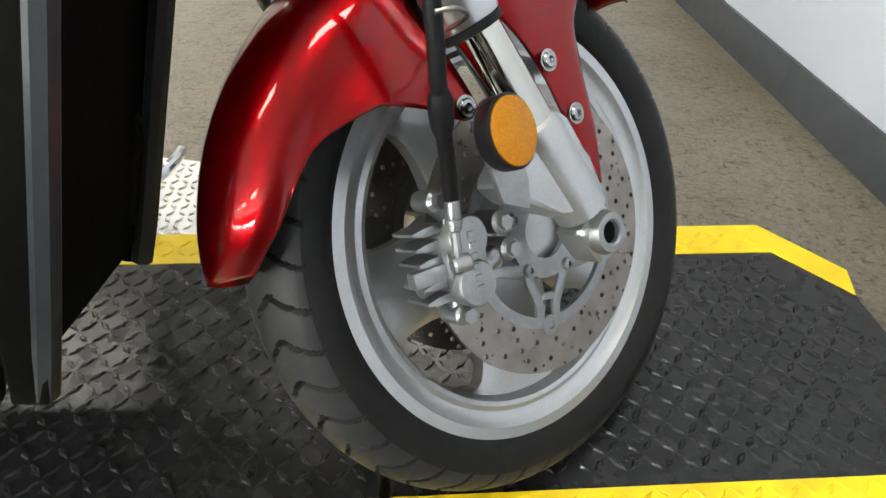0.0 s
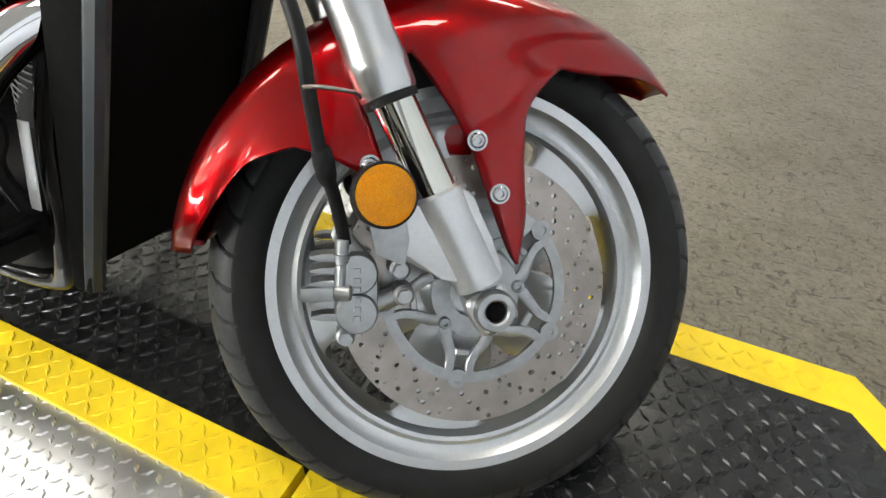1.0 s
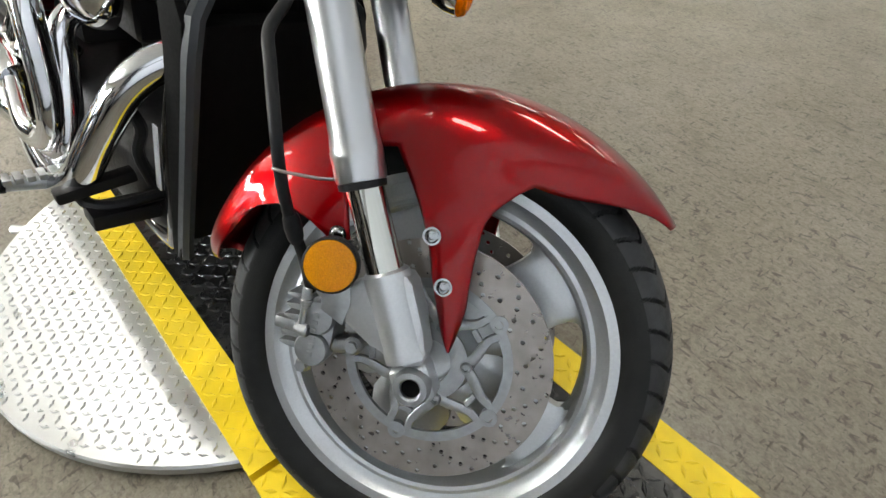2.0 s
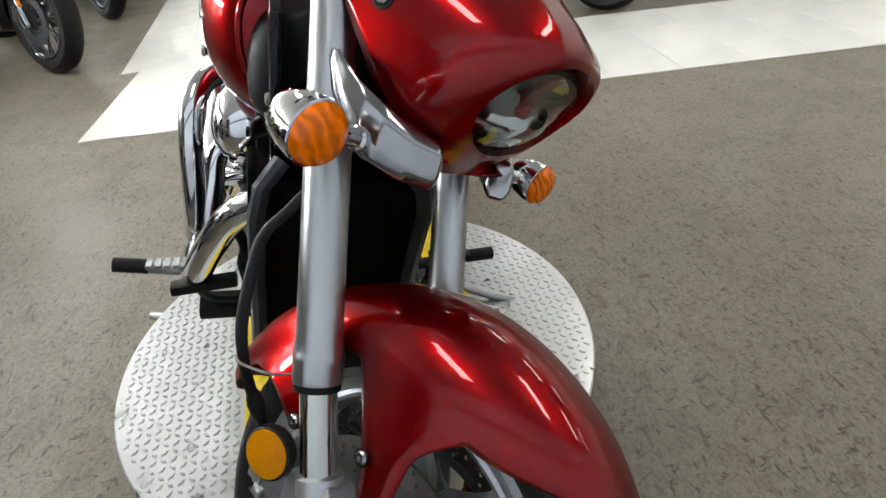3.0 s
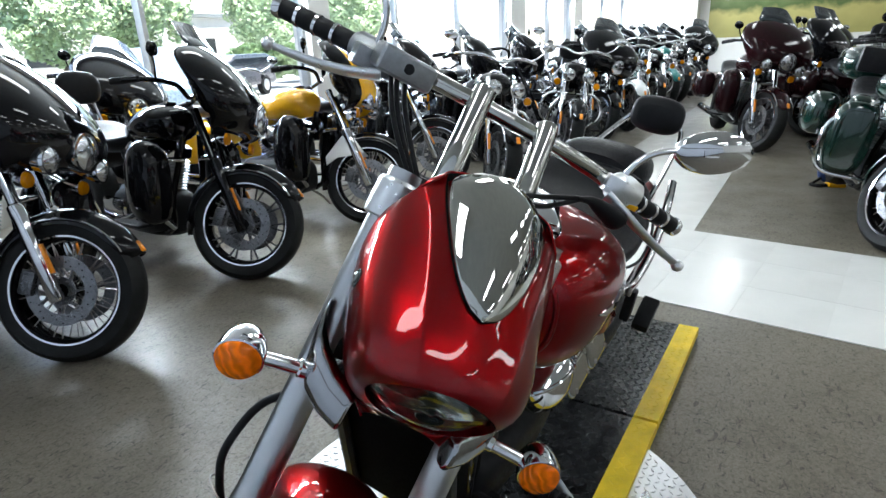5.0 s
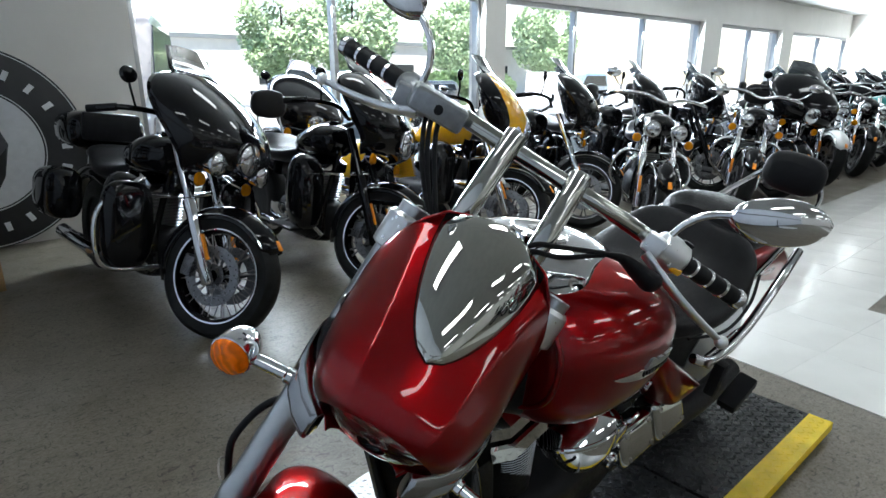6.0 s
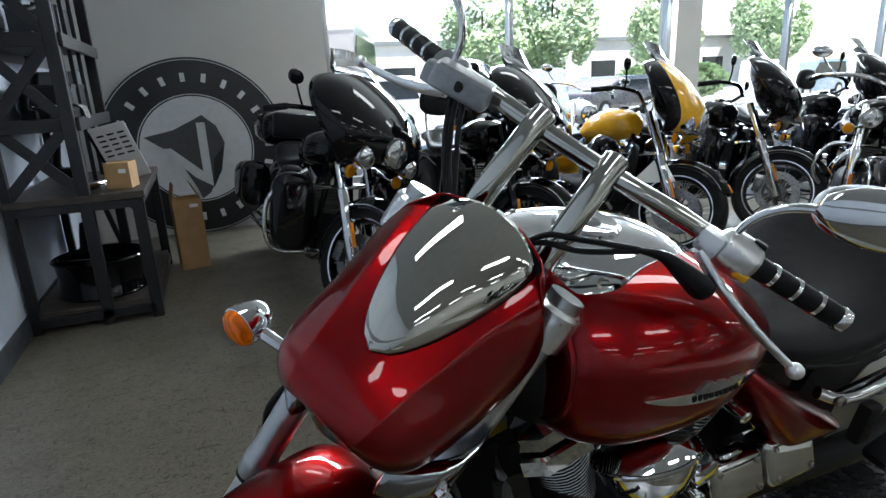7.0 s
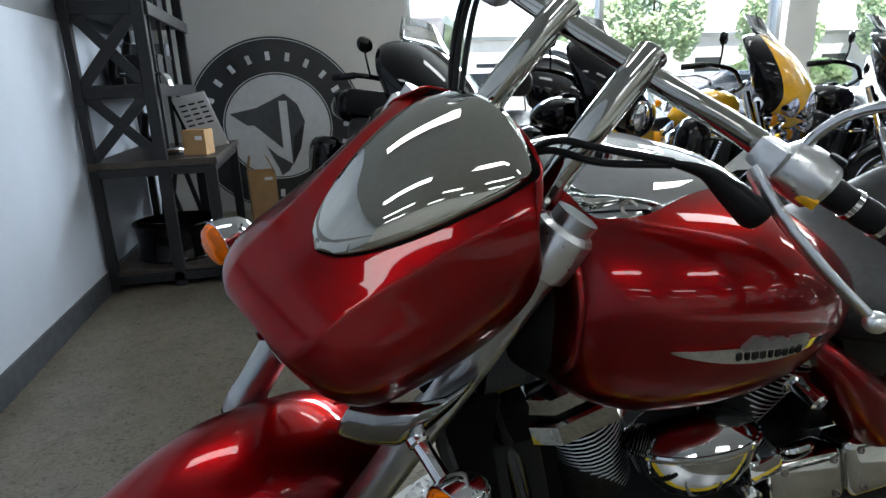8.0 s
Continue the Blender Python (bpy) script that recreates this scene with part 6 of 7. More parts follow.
def carton(sx, sy, sz, m, label, flaps=True):
    e = empty("cardboard_box", label, "cardboard box", m=m)
    bm = bmesh.new()
    t = 0.004
    for dx, dy, wx, wy in ((-sx / 2, 0, t, sy), (sx / 2, 0, t, sy), (0, -sy / 2, sx, t), (0, sy / 2, sx, t)):
        box(bm, wx, wy, sz, Matrix.Translation((dx, dy, sz / 2)))
    box(bm, sx, sy, t, Matrix.Translation((0, 0, t)))
    part("carton", bm, CARD, e)
    if flaps:
        for dx, ry in ((-1, 24), (1, -12)):
            bm = bmesh.new()
            box(bm, t, sy * 0.96, sx * 0.62, Matrix.Translation((dx * sx / 2, 0, sz)) @ Matrix.Rotation(radians(ry), 4, 'Y') @ Matrix.Translation((0, 0, sx * 0.31)))
            part("flap", bm, CARD, e)
    else:
        bm = bmesh.new()
        box(bm, sx * 0.99, sy * 0.99, t, Matrix.Translation((0, 0, sz - t)))
        part("flap", bm, CARD, e)
    bm = bmesh.new()
    box(bm, sx * 0.30, 0.002, 0.022, Matrix.Translation((-sx * 0.22, sy / 2 + 0.003, sz - 0.045)))
    part("box_label", bm, PAPER, e, "small white shipping label")
    return e


carton(0.185, 0.20, 0.50, Matrix.Translation((0.185, -3.61, FLOOR)) @ Matrix.Rotation(radians(8), 4, 'Z'), "tall open brown cardboard box on the floor")
carton(0.125, 0.13, 0.14, Matrix.Translation((0.450, -2.80, 0.674)) @ Matrix.Rotation(radians(-12), 4, 'Z'), "small brown cardboard box on the bench", False)
# slotted metal panel standing on the bench
pan = empty("slotted_panel", "pale slotted panel on a dark housing, leaning on the bench", "panel")
PM = Matrix.Translation((0.43, -3.20, 0.674))  @ Matrix.Rotation(radians(-8), 4, 'Z') @ Matrix.Rotation(radians(-20), 4, 'X') @ Matrix.Rotation(radians(12), 4, 'Y')
bm = bmesh.new()
box(bm, 0.21, 0.006, 0.36, Matrix.Translation((0, 0, 0.18)), 0.002, 1)
part("panel", bm, PAPER, pan, "", PM)
bm = bmesh.new()
box(bm, 0.17, 0.10, 0.32, Matrix.Translation((0.05, -0.07, 0.16)), 0.01)
part("housing", bm, BLACKMATT, pan, "black housing behind the panel", PM)
for i in range(3):
    for j in range(5):
        bm = bmesh.new()
        box(bm, 0.040, 0.003, 0.010, Matrix.Translation((-0.06 + 0.06 * i, 0.0045, 0.17 + 0.033 * j)))
        part("slot", bm, BLACKMATT, pan, "", PM)
# loose wheel rim under the bench
lw = empty("loose_wheel", "loose gloss black wheel rim under the bench", "wheel", m=Matrix.Translation((0.665, -2.94, 0.062)) @ Matrix.Diagonal((1.02, 1.02, 0.95, 1)))
bm = bmesh.new()
lathe(bm, [(0.235, 0.0), (0.245, 0.012), (0.232, 0.03), (0.222, 0.11), (0.232, 0.20), (0.245, 0.218), (0.238, 0.226), (0.214, 0.20), (0.205, 0.11), (0.214, 0.02)], Matrix(), 64, close=True)
part("barrel", bm, BLACKGLOSS, lw)
for k in range(5):
    bm = bmesh.new()
    a = 2 * math.pi * k / 5
    tube(bm, [(0.03 * math.cos(a), 0.03 * math.sin(a), 0.19), (0.215 * math.cos(a), 0.215 * math.sin(a), 0.205)], [0.022, 0.014], 10, 0.5)
    part("spoke", bm, BLACKGLOSS, lw)
# chrome parts on the bench and the shelf
for x, y, z, tilt in ((0.70, -2.92, 0.696, 20), (0.58, -2.84, 0.696, -25)):
    e = empty("chrome_pipe", "short chrome pipe lying on the bench", "pipe", "chrome pipes on the bench")
    bm = bmesh.new()
    rod(bm, (0, -0.16, 0), (0, 0.16, 0.0), 0.022, 18, 0.004)
    part("pipe", bm, CHROME, e, "", Matrix.Translation((x, y, z)) @ Matrix.Rotation(radians(tilt), 4, 'Z'))
e = empty("chrome_rack", "bent chrome luggage rack on a shelf", "luggage rack")
for dy in (0, 0.05, 0.10):
    bm = bmesh.new()
    tube(bm, smooth_path([(0.56, -2.80 - dy, 1.06), (0.58, -2.80 - dy, 1.12), (0.66, -2.80 - dy, 1.13), (0.80, -2.80 - dy, 1.13)], 4), 0.007, 10)
    part("rack_tube", bm, CHROME, e)
e = empty("coil_spring", "grey coil spring standing on the top shelf", "coil spring")
bm = bmesh.new()
tube(bm, [(0.74 + 0.05 * math.cos(a), -2.95 + 0.05 * math.sin(a), 1.475 + 0.018 * a) for a in (i * 0.35 for i in range(64))], 0.008, 8)
part("coil", bm, ALU, e)

# dark parts standing on the bench and shelves
for x, y, z, w, h in ((0.86, -3.45, 0.674, 0.16, 0.22), (0.84, -3.20, 1.053, 0.14, 0.26), (0.82, -2.80, 1.053, 0.10, 0.20), (0.80, -3.40, 1.463, 0.18, 0.24), (0.80, -3.40, 0.061, 0.20, 0.34)):
    e = empty("spare_part", "dark spare part standing on the steel shelf", "spare part", "spare parts on the shelf")
    bm = bmesh.new()
    tube(bm, smooth_path([(x, y - w / 2, z + 0.03), (x + 0.02, y, z + 0.03 + h * 0.2), (x, y + w / 3, z + h * 0.7), (x - 0.02, y + w / 2, z + h)], 4), [0.030, 0.022], 12)
    box(bm, w * 0.7, w * 0.6, h * 0.3, Matrix.Translation((x, y - w * 0.2, z + h * 0.15)), 0.01)
    part("casting", bm, BLACKMATT, e)
# dark post and a round white show base with a studded rim
pb = empty("display_base", "round white display base with a dark studded rim", "display base", m=Matrix.Translation((0.43, 3.25, FLOOR)))
bm = bmesh.new()
lathe(bm, [(0.50, 0), (0.505, 0.012), (0.46, 0.016), (0.455, 0.012)], Matrix(), 64, close=True)
part("rim", bm, BLACKMATT, pb)
bm = bmesh.new()
lathe(bm, [(0.457, 0), (0.457, 0.012), (0.002, 0.013)], Matrix(), 64)
part("top", bm, PAPER, pb)
for k in range(40):
    bm = bmesh.new()
    a = 2 * math.pi * k / 40
    ball(bm, 0.007, Matrix.Translation((0.482 * math.cos(a), 0.482 * math.sin(a), 0.014)), 8, 6)
    part("stud", bm, ALU, pb)
post = empty("stand_post", "dark steel stand post on the floor", "stand", m=Matrix.Translation((0.80, 2.86, FLOOR)))
bm = bmesh.new()
lathe(bm, [(0.09, 0), (0.09, 0.012), (0.02, 0.03), (0.018, 1.0), (0.002, 1.0)], Matrix(), 24)
part("post", bm, BLACKMATT, post)

# ---- parked motorcycles ----
bm = bmesh.new()
box(bm, 0.20, 0.15, 0.008)
FIN = bpy.data.meshes.new("fin")
bm.to_mesh(FIN)
bm.free()
FIN.materials.append(CAST)


def show_bike(label, paint, fairing=None, fpaint=None, bags=True, spokes="mag", pad=False, windshield=False, forkm=CHROME, steer=18, trunk=False, twin=False, whitewall=False, spots=True, two_tone=False):
    """A parked cruiser; its origin is on the floor under the front axle, +x ahead."""
    e = empty("parked_motorcycle", label, "motorcycle", "parked motorcycles")
    fpaint = fpaint or paint
    ax = Vector((0, 0, 0.315))
    head = Vector((-0.36, 0, 0.93))
    st = Matrix.Translation(head) @ Matrix.Rotation(radians(-steer), 4, (ax - head + Vector((-0.10, 0, 0)))) @ Matrix.Translation(-head)

    def p(name, bm, material, label="", m=None, parent=e, sharp=40):
        return part(name, bm, material, parent, label, m, sharp)
    # front wheel
    W = st @ Matrix.Translation(ax)
    bm = bmesh.new()
    lathe(bm, [(0.232, -0.050), (0.255, -0.062), (0.285, -0.062), (0.305, -0.045), (0.315, -0.018), (0.316, 0.018), (0.305, 0.045), (0.285, 0.062), (0.255, 0.062), (0.232, 0.050)], YAX, 56, close=True)
    fw = p("front_wheel", bm, RUBBER, "black front tyre", W)
    bm = bmesh.new()
    lathe(bm, [(0.230, -0.050), (0.222, -0.054), (0.212, -0.040), (0.206, 0.0), (0.212, 0.040), (0.222, 0.054), (0.230, 0.050)], YAX, 56, close=True)
    lathe(bm, [(0.02, -0.070), (0.040, -0.066), (0.045, 0.066), (0.02, 0.070)], YAX, 24)
    rim = p("rim", bm, FINRIM if spokes == "mag" else BLACKGLOSS, "dark wheel rim with a bright lip", None, fw)
    for sy in (-1, 1):
        bm = bmesh.new()
        lathe(bm, [(0.227, sy * 0.054), (0.228, sy * 0.0585), (0.236, sy * 0.0600), (0.238, sy * 0.054)], YAX, 64, close=True)
        p("rim_lip", bm, CHROME, "polished rim lip", None, fw)
    n = 40 if spokes == "wire" else (9 if spokes == "mag" else 10)
    for k in range(n):
        a = 2 * math.pi * k / n
        bm = bmesh.new()
        if spokes == "wire":
            rod(bm, polar(0.045, a, 0.03 if k % 2 else -0.03), polar(0.213, a + (0.25 if k % 4 < 2 else -0.25), 0.030 if k % 2 else -0.030), 0.0028, 5)
        else:
            for d in (-0.045, 0.045):
                tube(bm, [polar(0.04, a, -0.010), polar(0.13, a + d * 0.6, -0.026), polar(0.214, a + d * 2.2, -0.034)], [0.014, 0.0055, 0.0070], 6, 0.8)
        p("spoke", bm, STEEL if spokes == "wire" else FINRIM, "", None, fw)
    for sy in (-1, 1):
        bm = bmesh.new()
        lathe(bm, [(0.098, sy * 0.072), (0.098, sy * 0.078), (0.148, sy * 0.078), (0.148, sy * 0.072)], YAX, 44, close=True)
        disc = p("brake_disc", bm, DISCM, "bright drilled brake disc", None, fw)
        bm = bmesh.new()
        lathe(bm, [(0.030, sy * 0.071), (0.030, sy * 0.079), (0.060, sy * 0.080), (0.060, sy * 0.071)], YAX, 28, close=True)
        for k in range(7):
            a = 2 * math.pi * k / 7
            ab = bmesh.new()
            tube(ab, [polar(0.055, a, sy * 0.075), polar(0.080, a + 0.16, sy * 0.075), polar(0.102, a + 0.20, sy * 0.075)], [0.010, 0.007, 0.008], 6, 0.5)
            p("carrier_arm", ab, FINRIM, "", None, disc)
        p("disc_carrier", bm, FINRIM, "", None, disc)
        bm = bmesh.new()
        for k in range(30):
            a = 2 * math.pi * k / 30
            r = 0.110 + 0.013 * (k % 3)
            rod(bm, polar(r, a, sy * 0.0775), polar(r, a, sy * 0.0790), 0.0034, 6)
        p("disc_holes", bm, FINBLACK, "", None, disc)["kind"] = "stuff"
        # caliper on the rear edge of the disc
        bm = bmesh.new()
        box(bm, 0.060, 0.052, 0.105, Matrix.Translation(polar(0.135, radians(168), sy * 0.080)) @ Matrix.Rotation(radians(10), 4, 'Y'), 0.012, 2)
        p("brake_caliper", bm, FINRIM, "", None, fw)
        if whitewall:
            bm = bmesh.new()
            lathe(bm, [(0.238, sy * 0.0600), (0.262, sy * 0.0640), (0.262, sy * 0.0645), (0.238, sy * 0.0605)], YAX, 48, close=True)
            p("whitewall", bm, PAPER, "", None, fw)
    # fender
    bm = bmesh.new()
    rings = []
    for i in range(23):
        a = radians(195 - 165 * i / 22)
        w = 0.088 * min(1, math.sin(math.pi * (i + 1) / 24) * 2.2) ** 0.5
        rings.append([polar(0.352 - 0.07 * (abs(k) / 6) ** 2.4, a, w * k / 6) for k in range(-6, 7)])
    loft(bm, rings, closed=False)
    f = p("front_fender", bm, paint, "", W, sharp=60)
    f.modifiers.new("thickness", 'SOLIDIFY').thickness = 0.004
    bm = bmesh.new()
    for sy in (-1, 1):
        tube(bm, [polar(0.305, radians(a), sy * 0.089) for a in range(36, 130, 6)], 0.005, 6)
    p("fender_trim", bm, CHROME, "", None, f)
    bm = bmesh.new()
    box(bm, 0.055, 0.030, 0.022, Matrix.Translation(polar(0.345, radians(36))) @ Matrix.Rotation(radians(50), 4, 'Y'), 0.006)
    p("fender_lamp", bm, ORANGEFORK, "", None, f)
    # fork
    for sy in (-1, 1):
        bm = bmesh.new()
        y = sy * 0.115
        lo, hi = Vector((0.0, y, 0.30)), Vector((-0.315, y, 0.93))
        lathe(bm, [(0.022, -0.03), (0.030, -0.02), (0.030, 0.34), (0.034, 0.36), (0.034, 0.40), (0.024, 0.41), (0.024, 0.70)], along(lo, hi), 18)
        leg = p("fork_leg", bm, forkm, "", st)
        bm = bmesh.new()
        c = lo.lerp(hi, 0.22)
        box(bm, 0.010, 0.022, 0.13, Matrix.Translation(c + Vector((0.030, sy * 0.004, 0.012))) @ Matrix.Rotation(radians(-26.5), 4, 'Y'), 0.003)
        p("fork_reflector", bm, ORANGEFORK, "", None, leg)
    # headlight group
    if twin:
        lamps = [(-0.16, 0.10, 0.86, 0.060), (-0.16, -0.10, 0.86, 0.060)]
    elif fairing:
        lamps = [(0.022, 0, 0.905, 0.086)] + ([(-0.01, 0.185, 0.850, 0.058), (-0.01, -0.185, 0.850, 0.058)] if spots else [])
    else:
        lamps = [(-0.10, 0, 0.84, 0.085)]
    for x, y, z, r in lamps:
        bm = bmesh.new()
        lathe(bm, [(r * 0.3, -r * 1.1), (r * 0.8, -r * 0.8), (r, -0.01), (r * 1.04, 0), (r * 1.02, 0.012), (r * 0.93, 0.012)], Matrix.Translation((x, y, z)) @ Matrix.Rotation(radians(90), 4, 'Y'), 28)
        hl = p("headlight", bm, CHROME, "", st)
        bm = bmesh.new()
        lathe(bm, [(r * 0.95, 0.006), (r * 0.7, 0.022), (r * 0.3, 0.030), (0.002, 0.031)], Matrix.Translation((x, y, z)) @ Matrix.Rotation(radians(90), 4, 'Y'), 24)
        p("lens", bm, LENS, "", None, hl)
    for sy in (-1, 1):
        bm = bmesh.new()
        c = Vector((-0.09, sy * 0.19, 0.765)) if fairing else Vector((-0.16, sy * 0.20, 0.78))
        lathe(bm, [(0.012, -0.05), (0.032, -0.03), (0.036, 0.0)], Matrix.Translation(c) @ Matrix.Rotation(radians(90), 4, 'Y'), 18)
        rod(bm, c, (c.x - 0.04, sy * 0.11, c.z + 0.02), 0.009, 8)
        ts = p("turn_signal", bm, CHROME, "", st)
        bm = bmesh.new()
        lathe(bm, [(0.034, 0), (0.028, 0.016), (0.002, 0.022)], Matrix.Translation(c) @ Matrix.Rotation(radians(90), 4, 'Y'), 18)
        p("signal_lens", bm, AMBER, "", None, ts)
    if fairing:
        # batwing shell from the nose to the top, a dark inner fairing behind it
        SH = ((-0.100, 0.815, 0.16, 0.05), (-0.025, 0.835, 0.23, 0.08), (0.024, 0.895, 0.285, 0.10), (0.022, 0.985, 0.335, 0.125), (-0.030, 1.080, 0.360, 0.135), (-0.115, 1.170, 0.335, 0.125), (-0.210, 1.240, 0.270, 0.095), (-0.290, 1.285, 0.170, 0.06))
        bm = bmesh.new()
        rings = []
        for xc, zc, w, dep in dense(SH, 3):
            rings.append([Vector((xc - 1.6 * dep * abs(k / 10) ** 2.2, 1.1 * w * math.sin(k / 10 * math.pi / 2), zc - 0.035 * (k / 10) ** 2)) for k in range(-10, 11)])
        loft(bm, rings, closed=False)
        fr = p("fairing", bm, fpaint, "", st, sharp=60)
        if two_tone:
            fr.data.materials.append(BLACKGLOSS)
            for pl in fr.data.polygons:
                pl.material_index = 0 if 3 <= pl.index % 20 < 17 else 1
        fr.modifiers.new("thickness", 'SOLIDIFY').thickness = 0.012
        bm = bmesh.new()
        rings = []
        for k in range(-8, 9):
            q = abs(k) / 8
            y, g = 0.325 * k / 8, (1 - 0.97 * q ** 3.5)
            c = Vector((-0.190 - 0.03 * q * q, y, 1.060))
            rings.append([c + Vector((x - 0.35 * max(0, z + 0.05), 0, 0.80 * z)) * g for x, z in ((0.195, -0.115), (0.165, -0.050), (0.105, 0.030), (0.035, 0.110), (-0.030, 0.185), (-0.075, 0.220), (-0.105, 0.180), (-0.125, 0.080), (-0.120, -0.030), (-0.090, -0.130), (-0.040, -0.195), (0.050, -0.195), (0.140, -0.165))])
        loft(bm, rings)
        p("inner_fairing", bm, BLACKGLOSS, "", st, sharp=60)
        bm = bmesh.new()
        rings = []
        top = 1.41
        for z, xc, w in ((1.220, -0.195, 0.24), (1.290, -0.280, 0.225), (top, -0.280 - (top - 1.29) * 0.9, 0.15)):
            rings.append([Vector((xc - 0.07 * abs(k / 8) ** 2, w * k / 8, z - 0.02 * (k / 8) ** 2)) for k in range(-8, 9)])
        loft(bm, rings, closed=False)
        ws = p("windscreen", bm, CLEAR if windshield else CARGLASS, "", st, sharp=60)
        ws.modifiers.new("thickness", 'SOLIDIFY').thickness = 0.004
    if trunk:
        # lower fairings that shield the rider's legs
        for sy in (-1, 1):
            shield = p("leg_shield", pod(dense(((-0.300, sy * 0.270, 0.560, 0.060, 0.130, 0.160), (-0.315, sy * 0.275, 0.555, 0.105, 0.185, 0.225), (-0.370, sy * 0.280, 0.545, 0.120, 0.200, 0.245), (-0.440, sy * 0.275, 0.535, 0.095, 0.170, 0.220), (-0.470, sy * 0.270, 0.535, 0.05, 0.10, 0.14)), 3), 28, 3.2), paint, "", None, sharp=60)
            bm = bmesh.new()
            tube(bm, smooth_path([(-0.36, sy * 0.13, 0.30), (-0.345, sy * 0.36, 0.315), (-0.345, sy * 0.425, 0.42), (-0.350, sy * 0.400, 0.62), (-0.36, sy * 0.20, 0.76)], 6), 0.013, 12)
            p("engine_guard", bm, CHROME, "chrome engine guard bar")
    # bars, lower and narrower behind a fairing
    wide, low = (0.80, 0.05) if fairing else (1.0, 0.0)
    BH = st @ Matrix.Translation((0, 0, -low)) @ Matrix.Diagonal((1, wide, 1, 1))
    bm = bmesh.new()
    tube(bm, smooth_path([(-0.66, -0.42, 1.04), (-0.52, -0.36, 1.08), (-0.42, -0.16, 1.10), (-0.40, 0, 1.06), (-0.42, 0.16, 1.10), (-0.52, 0.36, 1.08), (-0.66, 0.42, 1.04)], 5), 0.014, 10)
    bars = p("handlebar", bm, CHROME if not fairing else BLACKGLOSS, "", BH)
    for sy in (-1, 1):
        bm = bmesh.new()
        rod(bm, (-0.53, sy * 0.365, 1.078), (-0.66, sy * 0.42, 1.04), 0.019, 12, 0.003)
        p("grip", bm, BLACKMATT, "", None, bars)
        bm = bmesh.new()
        tube(bm, smooth_path([(-0.47, sy * 0.30, 1.09), (-0.45, sy * 0.38, 1.15), (-0.45, sy * 0.42, 1.20)], 4), 0.006, 8)
        lathe(bm, [(0.01, -0.02), (0.045, -0.012), (0.052, 0.004), (0.047, 0.008)], Matrix.Translation((-0.45, sy * 0.43, 1.225)) @ Matrix.Rotation(radians(-90), 4, 'Y') @ Matrix.Diagonal((0.75, 1.2, 1, 1)), 20)
        p("mirror", bm, CHROME if not fairing else BLACKGLOSS, "", None, bars)
    # tank, seat, tail
    tk = pod(dense(((-0.46, 0, 0.87, 0.06, 0.05, 0.06), (-0.50, 0, 0.86, 0.12, 0.09, 0.10), (-0.62, 0, 0.85, 0.165, 0.12, 0.11), (-0.80, 0, 0.83, 0.155, 0.10, 0.10), (-0.98, 0, 0.78, 0.07, 0.04, 0.05)), 3), 24, 2.2)
    p("fuel_tank", tk, paint, "", sharp=60)
    bm = bmesh.new()
    box(bm, 0.26, 0.07, 0.02, Matrix.Translation((-0.70, 0, 0.955)) @ Matrix.Rotation(radians(-10), 4, 'Y'), 0.008)
    p("tank_dash", bm, CHROME)
    p("seat", pod(dense(((-0.92, 0, 0.76, 0.08, 0.03, 0.04), (-1.02, 0, 0.735, 0.16, 0.035, 0.06), (-1.20, 0, 0.73, 0.19, 0.045, 0.07), (-1.36, 0, 0.79, 0.17, 0.06, 0.09), (-1.50, 0, 0.81, 0.13, 0.04, 0.08), (-1.66, 0, 0.79, 0.10, 0.03, 0.05)), 3), 20, 2.6), LEATHER, "", sharp=60)
    p("rear_fender", pod(dense(((-1.30, 0, 0.60, 0.09, 0.10, 0.05), (-1.60, 0, 0.66, 0.11, 0.07, 0.05), (-1.88, 0, 0.60, 0.11, 0.06, 0.12), (-1.98, 0, 0.48, 0.09, 0.04, 0.10)), 3), 18, 2.4), paint, "", sharp=60)
    bm = bmesh.new()
    lathe(bm, [(0.18, -0.065), (0.25, -0.075), (0.30, -0.055), (0.315, 0), (0.30, 0.055), (0.25, 0.075), (0.18, 0.065)], YAX, 40, close=True)
    lathe(bm, [(0.03, -0.05), (0.19, -0.045), (0.19, 0.045), (0.03, 0.05)], YAX, 32)
    p("rear_wheel", bm, RUBBER, "", Matrix.Translation((-1.62, 0, 0.315)))
    # engine
    p("crankcase", pod(dense(((-0.52, 0, 0.30, 0.08, 0.08, 0.08), (-0.60, 0, 0.32, 0.14, 0.14, 0.14), (-0.85, 0, 0.32, 0.16, 0.15, 0.15), (-1.10, 0, 0.32, 0.12, 0.12, 0.12)), 2), 16, 3), BLACKMATT)
    for b, t in (((-0.72, 0, 0.44), (-0.62, 0, 0.74)), ((-0.80, 0, 0.44), (-0.93, 0, 0.72))):
        m = along(b, t)
        bm = bmesh.new()
        box(bm, 0.15, 0.11, 0.24, m @ Matrix.Translation((0, 0, 0.12)))
        cy = p("cylinder", bm, BLACKMATT)
        for k in range(10):
            f = new("fin", FIN)
            f.parent = cy
            f.matrix_basis = m @ Matrix.Translation((0, 0, 0.04 + 0.020 * k))
        bm = bmesh.new()
        box(bm, 0.21, 0.155, 0.07, m @ Matrix.Translation((0, 0, 0.275)), 0.015)
        p("rocker_cover", bm, CHROME, "", None, cy)
